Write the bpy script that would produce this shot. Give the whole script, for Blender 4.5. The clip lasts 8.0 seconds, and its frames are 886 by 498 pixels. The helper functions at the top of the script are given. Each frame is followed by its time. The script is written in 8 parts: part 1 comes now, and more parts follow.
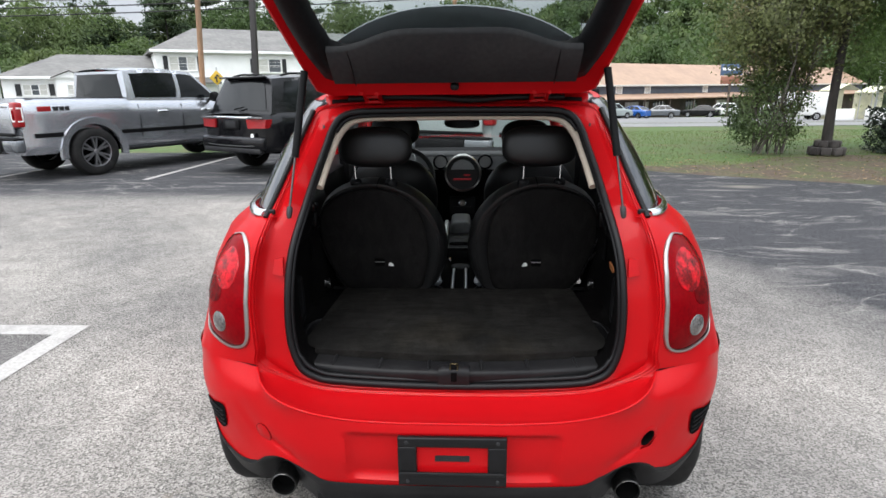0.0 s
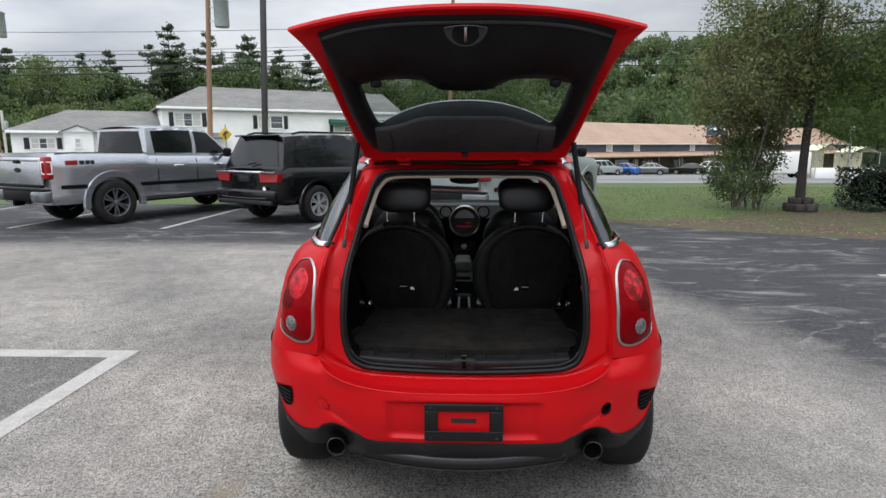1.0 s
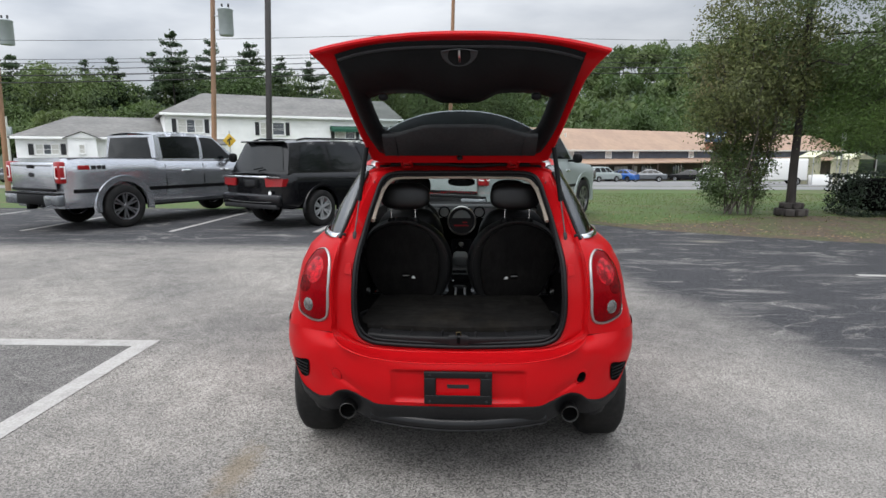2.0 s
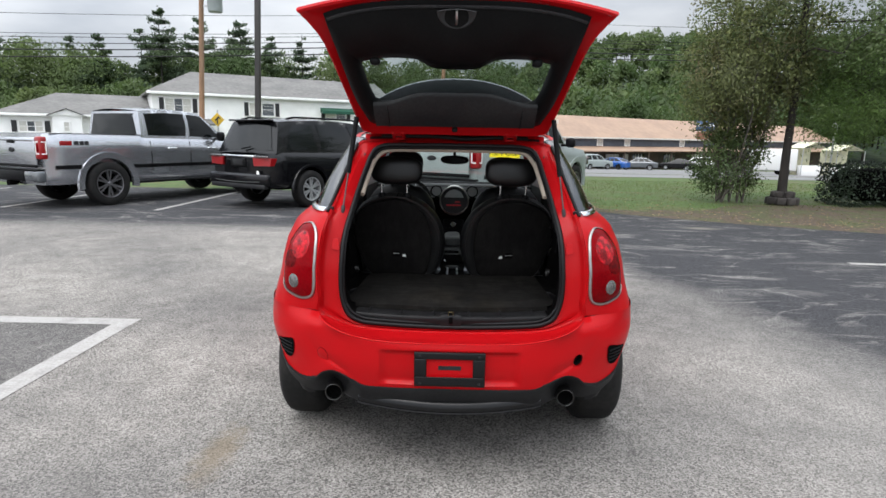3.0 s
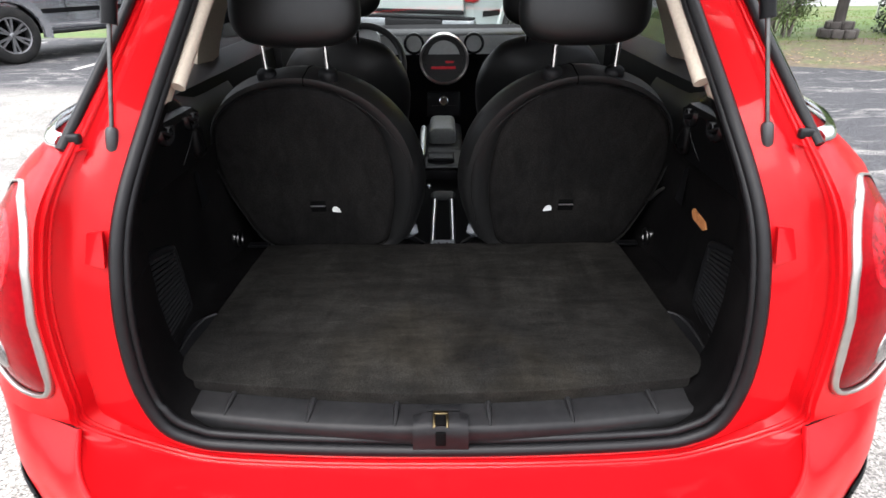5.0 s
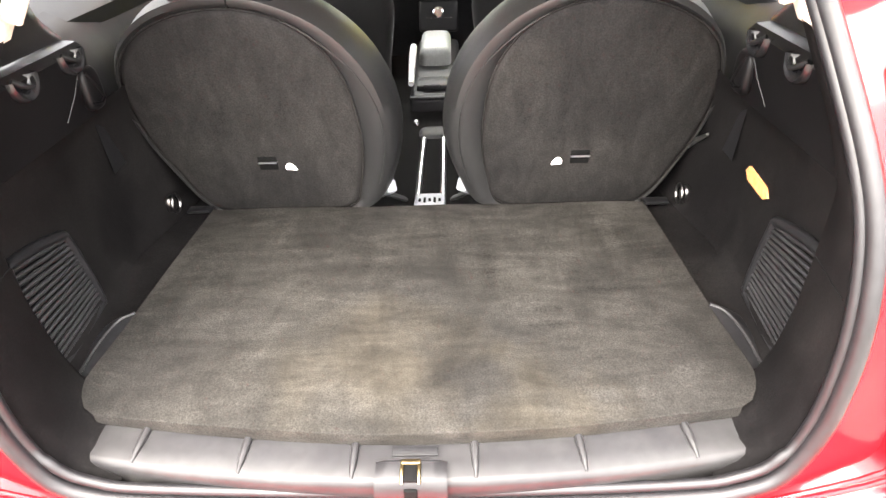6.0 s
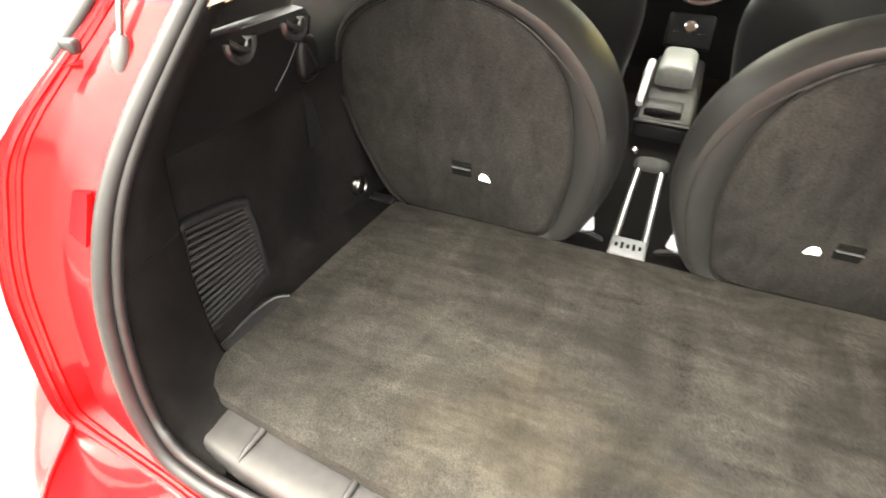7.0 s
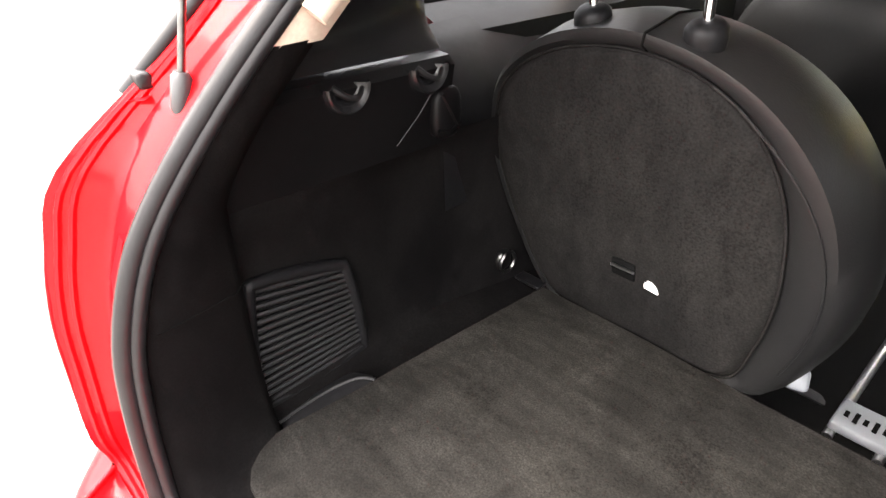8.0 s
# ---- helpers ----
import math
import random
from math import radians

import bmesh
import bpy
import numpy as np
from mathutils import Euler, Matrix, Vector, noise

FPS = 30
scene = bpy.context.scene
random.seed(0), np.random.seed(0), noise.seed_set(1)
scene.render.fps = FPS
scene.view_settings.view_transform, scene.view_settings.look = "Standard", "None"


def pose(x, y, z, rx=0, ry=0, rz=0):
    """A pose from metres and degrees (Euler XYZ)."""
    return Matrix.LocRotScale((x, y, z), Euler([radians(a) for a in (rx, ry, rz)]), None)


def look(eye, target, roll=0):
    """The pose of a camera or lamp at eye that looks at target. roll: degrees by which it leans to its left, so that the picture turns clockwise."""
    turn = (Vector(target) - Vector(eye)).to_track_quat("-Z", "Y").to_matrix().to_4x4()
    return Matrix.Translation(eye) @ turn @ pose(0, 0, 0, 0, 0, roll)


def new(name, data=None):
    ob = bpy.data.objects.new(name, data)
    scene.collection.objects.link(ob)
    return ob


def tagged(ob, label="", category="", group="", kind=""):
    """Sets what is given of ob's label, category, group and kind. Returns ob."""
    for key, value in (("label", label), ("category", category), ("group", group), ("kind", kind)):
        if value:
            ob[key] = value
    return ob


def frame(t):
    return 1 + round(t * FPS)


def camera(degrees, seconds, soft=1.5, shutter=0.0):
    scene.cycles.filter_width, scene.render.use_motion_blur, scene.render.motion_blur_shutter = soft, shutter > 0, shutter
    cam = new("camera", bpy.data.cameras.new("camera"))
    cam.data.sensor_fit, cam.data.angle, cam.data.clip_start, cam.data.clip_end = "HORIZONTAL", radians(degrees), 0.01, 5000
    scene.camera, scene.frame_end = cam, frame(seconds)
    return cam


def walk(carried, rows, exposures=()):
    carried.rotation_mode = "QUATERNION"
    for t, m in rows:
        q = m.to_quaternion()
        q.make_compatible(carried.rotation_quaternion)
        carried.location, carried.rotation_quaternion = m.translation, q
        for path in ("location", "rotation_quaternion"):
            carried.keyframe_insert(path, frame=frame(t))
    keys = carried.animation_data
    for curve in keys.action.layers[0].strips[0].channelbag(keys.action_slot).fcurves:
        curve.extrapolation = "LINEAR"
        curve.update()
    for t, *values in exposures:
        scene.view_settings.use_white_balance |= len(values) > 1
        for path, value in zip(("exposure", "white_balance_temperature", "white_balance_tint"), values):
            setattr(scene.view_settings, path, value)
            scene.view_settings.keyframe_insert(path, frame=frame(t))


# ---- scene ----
cam = camera(74.5, 8.0, shutter=0.15)
PATH = [
    (0, (0.046, -1.415, 1.517), (-0.044, 0.512, 0.989), -0.6),
    (0.5, (0.01, -1.772, 1.531), (-0.078, 0.183, 1.121), -0.4),
    (1, (-0.003, -2.086, 1.563), (-0.074, -0.118, 1.214), -0.1),
    (1.2, (0.019, -2.208, 1.543), (-0.059, -0.241, 1.186), 0.1),
    (2.5, (0.023, -2.478, 1.558), (-0.043, -0.504, 1.245), -0.0),
    (3, (0.006, -2.339, 1.489), (-0.03, -0.375, 1.113), 1.0),
    (3.5, (-0.053, -1.913, 1.429), (-0.059, 0.023, 0.928), -0.2),
    (4, (0.03, -1.411, 1.411), (0.053, 0.479, 0.757), 0.1),
    (4.5, (0.009, -0.938, 1.385), (0.012, 0.905, 0.608), 0.1),
    (4.7, (0.004, -0.771, 1.398), (0.001, 1.06, 0.594), -0.1),
    (5.8, (0.061, -0.282, 1.364), (0.016, 1.39, 0.268), -1.9),
    (6, (0.065, -0.262, 1.36), (0.015, 1.39, 0.233), -2.0),
    (6.5, (0.081, -0.237, 1.349), (-0.125, 1.384, 0.196), -0.3),
    (7, (0.017, -0.1, 1.341), (-0.593, 1.42, 0.194), 2.0),
    (7.5, (-0.005, 0.066, 1.326), (-1.04, 1.375, 0.222), 1.2),
    (8, (0.026, 0.147, 1.303), (-1.243, 1.293, 0.267), -0.6),
]
walk(cam, [(t, look(eye, target, roll)) for t, eye, target, roll in PATH],
     exposures=[(0, 0.33, 6300, 10), (0.5, -0.07, 6300, 10), (1.0, -0.15, 6300, 10), (1.2, -0.15, 6300, 10), (2.5, -0.05, 6300, 10), (3.5, 0.18, 6300, 10), (4.0, 0.32, 6300, 11), (4.5, 0.46, 6300, 12), (4.7, 0.52, 6300, 12),
                (5.8, 4.48, 7200, 14), (6.5, 4.42, 7300, 12), (7.0, 4.22, 8000, 7), (7.5, 3.58, 7700, 12), (8.0, 3.45, 7200, 15)])

# ---- sky and sun: an overcast summer day ----
world = bpy.data.worlds.new("overcast_sky")
scene.world = world
world.use_nodes = True
wn, wl = world.node_tree.nodes, world.node_tree.links
wn.clear()
w_out = wn.new("ShaderNodeOutputWorld")
w_bg = wn.new("ShaderNodeBackground")
w_sky = wn.new("ShaderNodeTexSky")
w_sky.sky_type, w_sky.sun_disc = "NISHITA", False
w_sky.sun_elevation, w_sky.sun_rotation = radians(52), radians(200)
w_sky.air_density, w_sky.dust_density = 1.0, 3.0
w_tc = wn.new("ShaderNodeTexCoord")
w_map = wn.new("ShaderNodeMapping")
w_map.inputs["Scale"].default_value = (1.0, 1.0, 3.2)
w_noise = wn.new("ShaderNodeTexNoise")
w_noise.inputs["Scale"].default_value, w_noise.inputs["Detail"].default_value = 2.1, 6.0
w_ramp = wn.new("ShaderNodeValToRGB")
w_ramp.color_ramp.elements[0].position, w_ramp.color_ramp.elements[0].color = 0.32, (4.4, 4.75, 5.3, 1)
w_ramp.color_ramp.elements[1].position, w_ramp.color_ramp.elements[1].color = 0.62, (9.6, 9.75, 9.9, 1)
w_mix = wn.new("ShaderNodeMix")
w_mix.data_type = "RGBA"
w_mix.inputs["Factor"].default_value = 0.9
wl.new(w_tc.outputs["Generated"], w_map.inputs["Vector"])
wl.new(w_map.outputs["Vector"], w_noise.inputs["Vector"])
wl.new(w_noise.outputs["Fac"], w_ramp.inputs["Fac"])
wl.new(w_sky.outputs["Color"], w_mix.inputs["A"])
wl.new(w_ramp.outputs["Color"], w_mix.inputs["B"])
wl.new(w_mix.outputs["Result"], w_bg.inputs["Color"])
# an overcast sky is brightest overhead
w_dot, w_grad = wn.new("ShaderNodeVectorMath"), wn.new("ShaderNodeMapRange")
w_dot.operation = "DOT_PRODUCT"
w_dot.inputs[1].default_value = Vector((-0.10, -0.12, 0.98)).normalized()
w_grad.inputs["From Min"].default_value, w_grad.inputs["From Max"].default_value = -0.10, 1.0
w_grad.inputs["To Min"].default_value, w_grad.inputs["To Max"].default_value = 0.052, 0.36
wl.new(w_tc.outputs["Generated"], w_dot.inputs[0])
wl.new(w_dot.outputs["Value"], w_grad.inputs["Value"])
wl.new(w_grad.outputs["Result"], w_bg.inputs["Strength"])
wl.new(w_bg.outputs["Background"], w_out.inputs["Surface"])

sun = new("sun", bpy.data.lights.new("sun", "SUN"))
sun.data.energy, sun.data.angle, sun.data.color = 1.2, radians(40), (1.0, 0.97, 0.92)
sun.matrix_world = look((-6, -12, 22), (0, 0, 0))


# ---- materials ----
def mat(name, color, rough=0.5, metal=0.0, vary=0.15, scale=20.0, bump=0.0, bump_scale=200.0, coat=0.0,
        second=None, second_scale=2.0, lo=0.4, hi=0.62, spec=0.5, stretch=(1, 1, 1), emit=0.0, sheen=0.0, island=0.0):
    """A surface with fine grain, a second tone in larger patches, and relief."""
    m = bpy.data.materials.new(name)
    m.use_nodes = True
    n, l = m.node_tree.nodes, m.node_tree.links
    b = n["Principled BSDF"]
    tc, mp = n.new("ShaderNodeTexCoord"), n.new("ShaderNodeMapping")
    mp.inputs["Scale"].default_value = stretch
    l.new(tc.outputs["Object"], mp.inputs["Vector"])
    grain = n.new("ShaderNodeTexNoise")
    grain.inputs["Scale"].default_value, grain.inputs["Detail"].default_value = scale, 5.0
    l.new(mp.outputs["Vector"], grain.inputs["Vector"])
    base = n.new("ShaderNodeMix")
    base.data_type, base.blend_type = "RGBA", "MULTIPLY"
    base.inputs["Factor"].default_value = 1.0
    ramp = n.new("ShaderNodeValToRGB")
    ramp.color_ramp.elements[0].position, ramp.color_ramp.elements[1].position = 0.3, 0.7
    ramp.color_ramp.elements[0].color = (1 - vary, 1 - vary, 1 - vary, 1)
    ramp.color_ramp.elements[1].color = (1 + vary, 1 + vary, 1 + vary, 1)
    l.new(grain.outputs["Fac"], ramp.inputs["Fac"])
    l.new(ramp.outputs["Color"], base.inputs["B"])
    if second:
        big = n.new("ShaderNodeTexNoise")
        big.inputs["Scale"].default_value, big.inputs["Detail"].default_value = second_scale, 6.0
        l.new(mp.outputs["Vector"], big.inputs["Vector"])
        r2 = n.new("ShaderNodeValToRGB")
        r2.color_ramp.elements[0].position, r2.color_ramp.elements[1].position = lo, hi
        r2.color_ramp.elements[0].color, r2.color_ramp.elements[1].color = (*color, 1), (*second, 1)
        l.new(big.outputs["Fac"], r2.inputs["Fac"])
        l.new(r2.outputs["Color"], base.inputs["A"])
    else:
        base.inputs["A"].default_value = (*color, 1)
    out = base.outputs["Result"]
    if island:
        geo, hsv, mr = n.new("ShaderNodeNewGeometry"), n.new("ShaderNodeHueSaturation"), n.new("ShaderNodeMapRange")
        mr.inputs["To Min"].default_value, mr.inputs["To Max"].default_value = 1 - island, 1 + island
        l.new(geo.outputs["Random Per Island"], mr.inputs["Value"])
        l.new(mr.outputs["Result"], hsv.inputs["Value"])
        l.new(out, hsv.inputs["Color"])
        out = hsv.outputs["Color"]
    l.new(out, b.inputs["Base Color"])
    b.inputs["Roughness"].default_value, b.inputs["Metallic"].default_value = rough, metal
    b.inputs["Coat Weight"].default_value, b.inputs["Coat Roughness"].default_value = coat, 0.04
    b.inputs["Specular IOR Level"].default_value = spec
    b.inputs["Sheen Weight"].default_value = sheen
    if emit:
        l.new(out, b.inputs["Emission Color"])
        b.inputs["Emission Strength"].default_value = emit
    if bump:
        bt, bp = n.new("ShaderNodeTexNoise"), n.new("ShaderNodeBump")
        bt.inputs["Scale"].default_value, bt.inputs["Detail"].default_value = bump_scale, 3.0
        bp.inputs["Strength"].default_value, bp.inputs["Distance"].default_value = bump, 0.3 / bump_scale
        l.new(mp.outputs["Vector"], bt.inputs["Vector"])
        l.new(bt.outputs["Fac"], bp.inputs["Height"])
        l.new(bp.outputs["Normal"], b.inputs["Normal"])
    return m


def pane(name, tint, gloss=1.0, rough=0.0, power=4.5, least=0.045):
    """Thin glass: lets tinted light through, mirrors more at a glancing angle."""
    m = bpy.data.materials.new(name)
    m.use_nodes = True
    n, l = m.node_tree.nodes, m.node_tree.links
    n.remove(n["Principled BSDF"])
    mix, tr, gl, fr = (n.new("ShaderNode" + k) for k in ("MixShader", "BsdfTransparent", "BsdfGlossy", "LayerWeight"))
    tr.inputs["Color"].default_value = (*tint, 1)
    gl.inputs["Color"].default_value = (gloss, gloss, gloss, 1)
    gl.inputs["Roughness"].default_value = rough
    fr.inputs["Blend"].default_value = 0.5
    pw, ad = n.new("ShaderNodeMath"), n.new("ShaderNodeMath")
    pw.operation, ad.operation = "POWER", "MULTIPLY_ADD"
    pw.inputs[1].default_value, ad.inputs[1].default_value, ad.inputs[2].default_value = power, 0.9, least
    l.new(fr.outputs["Facing"], pw.inputs[0])
    l.new(pw.outputs[0], ad.inputs[0])
    l.new(ad.outputs[0], mix.inputs["Fac"])
    l.new(tr.outputs["BSDF"], mix.inputs[1])
    l.new(gl.outputs["BSDF"], mix.inputs[2])
    l.new(mix.outputs["Shader"], n["Material Output"].inputs["Surface"])
    return m


RED = mat("red_paint", (0.395, 0.0038, 0.0060), 0.40, 0.0, 0.05, 900, 0.01, 260, coat=0.22, spec=0.04)
WHITE_ROOF = mat("white_paint", (0.78, 0.78, 0.77), 0.3, 0, 0.03, 40, coat=0.8)
BLACK = mat("black_plastic", (0.0045, 0.0045, 0.005), 0.46, 0, 0.25, 90, 0.25, 900, second=(0.0065, 0.0065, 0.007), second_scale=7, spec=0.12)
CLAD = mat("grey_cladding", (0.017, 0.017, 0.0185), 0.6, 0, 0.2, 70, 0.3, 700, second=(0.025, 0.025, 0.0255), second_scale=5, spec=0.22)
SILL = mat("grey_sill_plastic", (0.0095, 0.0093, 0.0099), 0.40, 0, 0.14, 60, 0.35, 1300, second=(0.0130, 0.0128, 0.0131), second_scale=11, spec=0.15)
RUBBER = mat("rubber", (0.0062, 0.0060, 0.0066), 0.42, 0, 0.2, 60, 0.15, 700, spec=0.22)
VALANCE = mat("black_valance_plastic", (0.0075, 0.0075, 0.0082), 0.5, 0, 0.25, 70, 0.3, 800, second=(0.011, 0.011, 0.0115), second_scale=5, spec=0.25)
SUPPORT = mat("matt_black_plastic", (0.0021, 0.0020, 0.0022), 0.42, 0, 0.2, 90, 0.25, 900, second=(0.0030, 0.0029, 0.0031), second_scale=7, spec=0.10)
GLOSS = mat("gloss_black_trim", (0.0055, 0.0055, 0.006), 0.26, 0, 0.2, 60, 0.15, 500, spec=0.30)
TYRE = mat("tyre_rubber", (0.009, 0.009, 0.009), 0.75, 0, 0.3, 40, 0.3, 300, spec=0.25, second=(0.016, 0.015, 0.014), second_scale=6)
CHROME = mat("chrome", (0.82, 0.83, 0.84), 0.10, 1.0, 0.04, 30)
STEEL = mat("brushed_steel", (0.55, 0.55, 0.56), 0.28, 1.0, 0.1, 200)
ALLOY = mat("alloy_rim", (0.50, 0.51, 0.52), 0.3, 1.0, 0.1, 40)
DARK_ALLOY = mat("dark_alloy_rim", (0.30, 0.30, 0.31), 0.30, 0.9, 0.1, 40)
TRIM = mat("black_trim_carpet", (0.0026, 0.0024, 0.0025), 0.95, 0, 0.45, 300, 0.7, 520, second=(0.0045, 0.0042, 0.0042), second_scale=6, spec=0.03)
FLOOR_CARPET = mat("worn_cargo_carpet", (0.0100, 0.0095, 0.0089), 1.0, 0, 0.46, 420, 0.8, 480,
                   second=(0.0150, 0.0141, 0.0127), second_scale=3.2, lo=0.38, hi=0.66, stretch=(1.0, 1.0, 1), spec=0.04)


def brushed(m, scale=13.0, depth=0.22, stretch=(2.4, 0.42, 1), turn=24.0, swirl=1.2):
    """Brush marks in a pile: a second set of streaks that multiplies the colour."""
    n, l = m.node_tree.nodes, m.node_tree.links
    b = n["Principled BSDF"]
    tc, mp, nz, mr, mx = (n.new("ShaderNode" + k) for k in ("TexCoord", "Mapping", "TexNoise", "MapRange", "Mix"))
    mp.inputs["Scale"].default_value = stretch
    mp.inputs["Rotation"].default_value = (0, 0, radians(turn))
    nz.inputs["Scale"].default_value, nz.inputs["Detail"].default_value, nz.inputs["Distortion"].default_value = scale, 3.0, swirl
    mr.inputs["From Min"].default_value, mr.inputs["From Max"].default_value = 0.32, 0.68
    mr.inputs["To Min"].default_value, mr.inputs["To Max"].default_value = 1 - depth, 1 + depth
    mx.data_type, mx.blend_type = "RGBA", "MULTIPLY"
    mx.inputs["Factor"].default_value = 1.0
    old = b.inputs["Base Color"].links[0].from_socket
    l.new(tc.outputs["Object"], mp.inputs["Vector"])
    l.new(mp.outputs["Vector"], nz.inputs["Vector"])
    l.new(nz.outputs["Fac"], mr.inputs["Value"])
    l.new(old, mx.inputs["A"])
    l.new(mr.outputs["Result"], mx.inputs["B"])
    l.new(mx.outputs["Result"], b.inputs["Base Color"])


def stained(m, color, centre, reach, share, ragged=0.34, grain=9.0, squash=(1, 1, 1)):
    """A patch of another tone with a ragged outline, such as a brown stain in the pile."""
    n, l = m.node_tree.nodes, m.node_tree.links
    b = n["Principled BSDF"]
    tc, gap, ln, nz, ad, mr, mx = (n.new("ShaderNode" + k) for k in ("TexCoord", "VectorMath", "VectorMath", "TexNoise", "Math", "MapRange", "Mix"))
    gap.operation, ln.operation, ad.operation = "SUBTRACT", "LENGTH", "MULTIPLY_ADD"
    gap.inputs[1].default_value = centre
    mul = n.new("ShaderNodeVectorMath")
    mul.operation = "MULTIPLY"
    mul.inputs[1].default_value = squash
    nz.inputs["Scale"].default_value, nz.inputs["Detail"].default_value = grain, 6.0
    ad.inputs[1].default_value, ad.inputs[2].default_value = ragged, -ragged / 2
    sm_ = n.new("ShaderNodeMath")
    mr.inputs["From Min"].default_value, mr.inputs["From Max"].default_value = reach, reach * 0.25
    mr.inputs["To Max"].default_value = share
    mx.data_type = "RGBA"
    mx.inputs["B"].default_value = (*color, 1)
    old = b.inputs["Base Color"].links[0].from_socket
    l.new(tc.outputs["Object"], gap.inputs[0])
    l.new(gap.outputs["Vector"], mul.inputs[0])
    l.new(mul.outputs["Vector"], ln.inputs[0])
    l.new(tc.outputs["Object"], nz.inputs["Vector"])
    l.new(nz.outputs["Fac"], ad.inputs[0])
    l.new(ln.outputs["Value"], sm_.inputs[0])
    l.new(ad.outputs[0], sm_.inputs[1])
    l.new(sm_.outputs[0], mr.inputs["Value"])
    l.new(mr.outputs["Result"], mx.inputs["Factor"])
    l.new(old, mx.inputs["A"])
    l.new(mx.outputs["Result"], b.inputs["Base Color"])


stained(FLOOR_CARPET, (0.0195, 0.0166, 0.0125), (-0.05, 0.36, 0.745), 0.17, 0.45)
stained(FLOOR_CARPET, (0.0165, 0.0139, 0.0100), (0.18, 0.25, 0.735), 0.12, 0.4)
brushed(FLOOR_CARPET, 7.0, 0.24, (0.55, 2.0, 1), 10.0, 2.2)
brushed(FLOOR_CARPET, 6.0, 0.24, (2.0, 0.8, 1), 30.0, 1.2)
brushed(FLOOR_CARPET, 17.0, 0.15, (0.6, 1.8, 1), -14.0, 1.6)
brushed(FLOOR_CARPET, 40.0, 0.10, (1.0, 1.2, 1), 30.0, 2.2)
SEAT_CARPET = mat("seat_back_carpet", (0.0078, 0.0074, 0.0073), 0.97, 0, 0.40, 340, 0.6, 560, second=(0.0110, 0.0103, 0.0098), second_scale=5, spec=0.03)
brushed(SEAT_CARPET, 20.0, 0.22, (1.4, 1.0, 0.6))
brushed(TRIM, 24.0, 0.25, (1.0, 1.3, 0.7))
LEATHER = mat("black_leatherette", (0.0055, 0.0055, 0.0058), 0.44, 0, 0.15, 120, 0.35, 420, second=(0.0075, 0.0075, 0.0075), second_scale=8, spec=0.40)
BEIGE = mat("beige_headliner", (0.42, 0.36, 0.29), 0.9, 0, 0.08, 200, 0.2, 500)
SILVER_PLASTIC = mat("silver_plastic", (0.42, 0.43, 0.43), 0.35, 0.5, 0.05, 80)
LENS = mat("red_lamp_lens", (0.19, 0.0007, 0.0032), 0.20, 0, 0.15, 90, 0.05, 130, coat=0.05, second=(0.115, 0.0005, 0.0018), second_scale=3, spec=0.04)
# bright colour and mottling also paint the sparkle of the reflector's facets
LENS_BRIGHT = mat("red_lamp_reflector", (0.50, 0.003, 0.010), 0.18, 0.0, 0.55, 130, 0.9, 150, coat=0.22, second=(0.14, 0.0008, 0.003), second_scale=30, spec=0.12)
LENS_DARK = mat("smoked_red_lens", (0.095, 0.0006, 0.0018), 0.25, 0.0, 0.4, 60, 0.5, 90, spec=0.06)
# pale blue-grey includes the sky reflected in the glass before the spoiler
SPOILER = mat("spoiler_grey", (0.15, 0.16, 0.172), 0.5, 0, 0.1, 40)
SATIN = mat("satin_chrome", (0.40, 0.39, 0.37), 0.34, 1.0, 0.06, 60)
CLEAR_LENS = mat("clear_lamp_lens", (0.15, 0.14, 0.135), 0.15, 0.6, 0.5, 160, 0.9, 150, coat=0.6)
GLASS = pane("clear_glass", (0.86, 0.90, 0.88))
PRIVACY = pane("privacy_glass", (0.24, 0.25, 0.26), 0.8, power=3.0, least=0.11)
REAR_GLASS = pane("tinted_rear_glass", (0.72, 0.78, 0.76), power=4.0, least=0.16)
WHITE = mat("white_print", (0.80, 0.80, 0.78), 0.6, 0, 0.04, 60)


def film_sheet(name, color):
    """Thin printed film that glows with the light behind it."""
    m = bpy.data.materials.new(name)
    m.use_nodes = True
    n, l = m.node_tree.nodes, m.node_tree.links
    mx, tl = n.new("ShaderNodeMixShader"), n.new("ShaderNodeBsdfTranslucent")
    n["Principled BSDF"].inputs["Base Color"].default_value = (*color, 1)
    tl.inputs["Color"].default_value = (*color, 1)
    mx.inputs["Fac"].default_value = 0.7
    l.new(n["Principled BSDF"].outputs["BSDF"], mx.inputs[1])
    l.new(tl.outputs["BSDF"], mx.inputs[2])
    l.new(mx.outputs["Shader"], n["Material Output"].inputs["Surface"])
    return m


YELLOW_FILM = film_sheet("yellow_sticker_film", (0.85, 0.70, 0.03))
INK = mat("black_ink", (0.02, 0.02, 0.02), 0.6, 0, 0.1, 50)
ORANGE = mat("pale_amber_lens", (0.50, 0.20, 0.075), 0.25, 0, 0.25, 90, 0.3, 300)
SOCKET = mat("grey_socket_plastic", (0.022, 0.022, 0.0235), 0.5, 0, 0.1, 60)
BRASS = mat("brass_latch", (0.11, 0.085, 0.045), 0.35, 1.0, 0.15, 120)
DARKMETAL = mat("exhaust_steel", (0.12, 0.118, 0.115), 0.32, 1.0, 0.25, 60)
# near-black; in gaps, slots and hollows it stands in for their shade
DEEP_BLACK = mat("deep_black", (0.0025, 0.0025, 0.0025), 0.9, 0, 0.2, 60, spec=0.05)


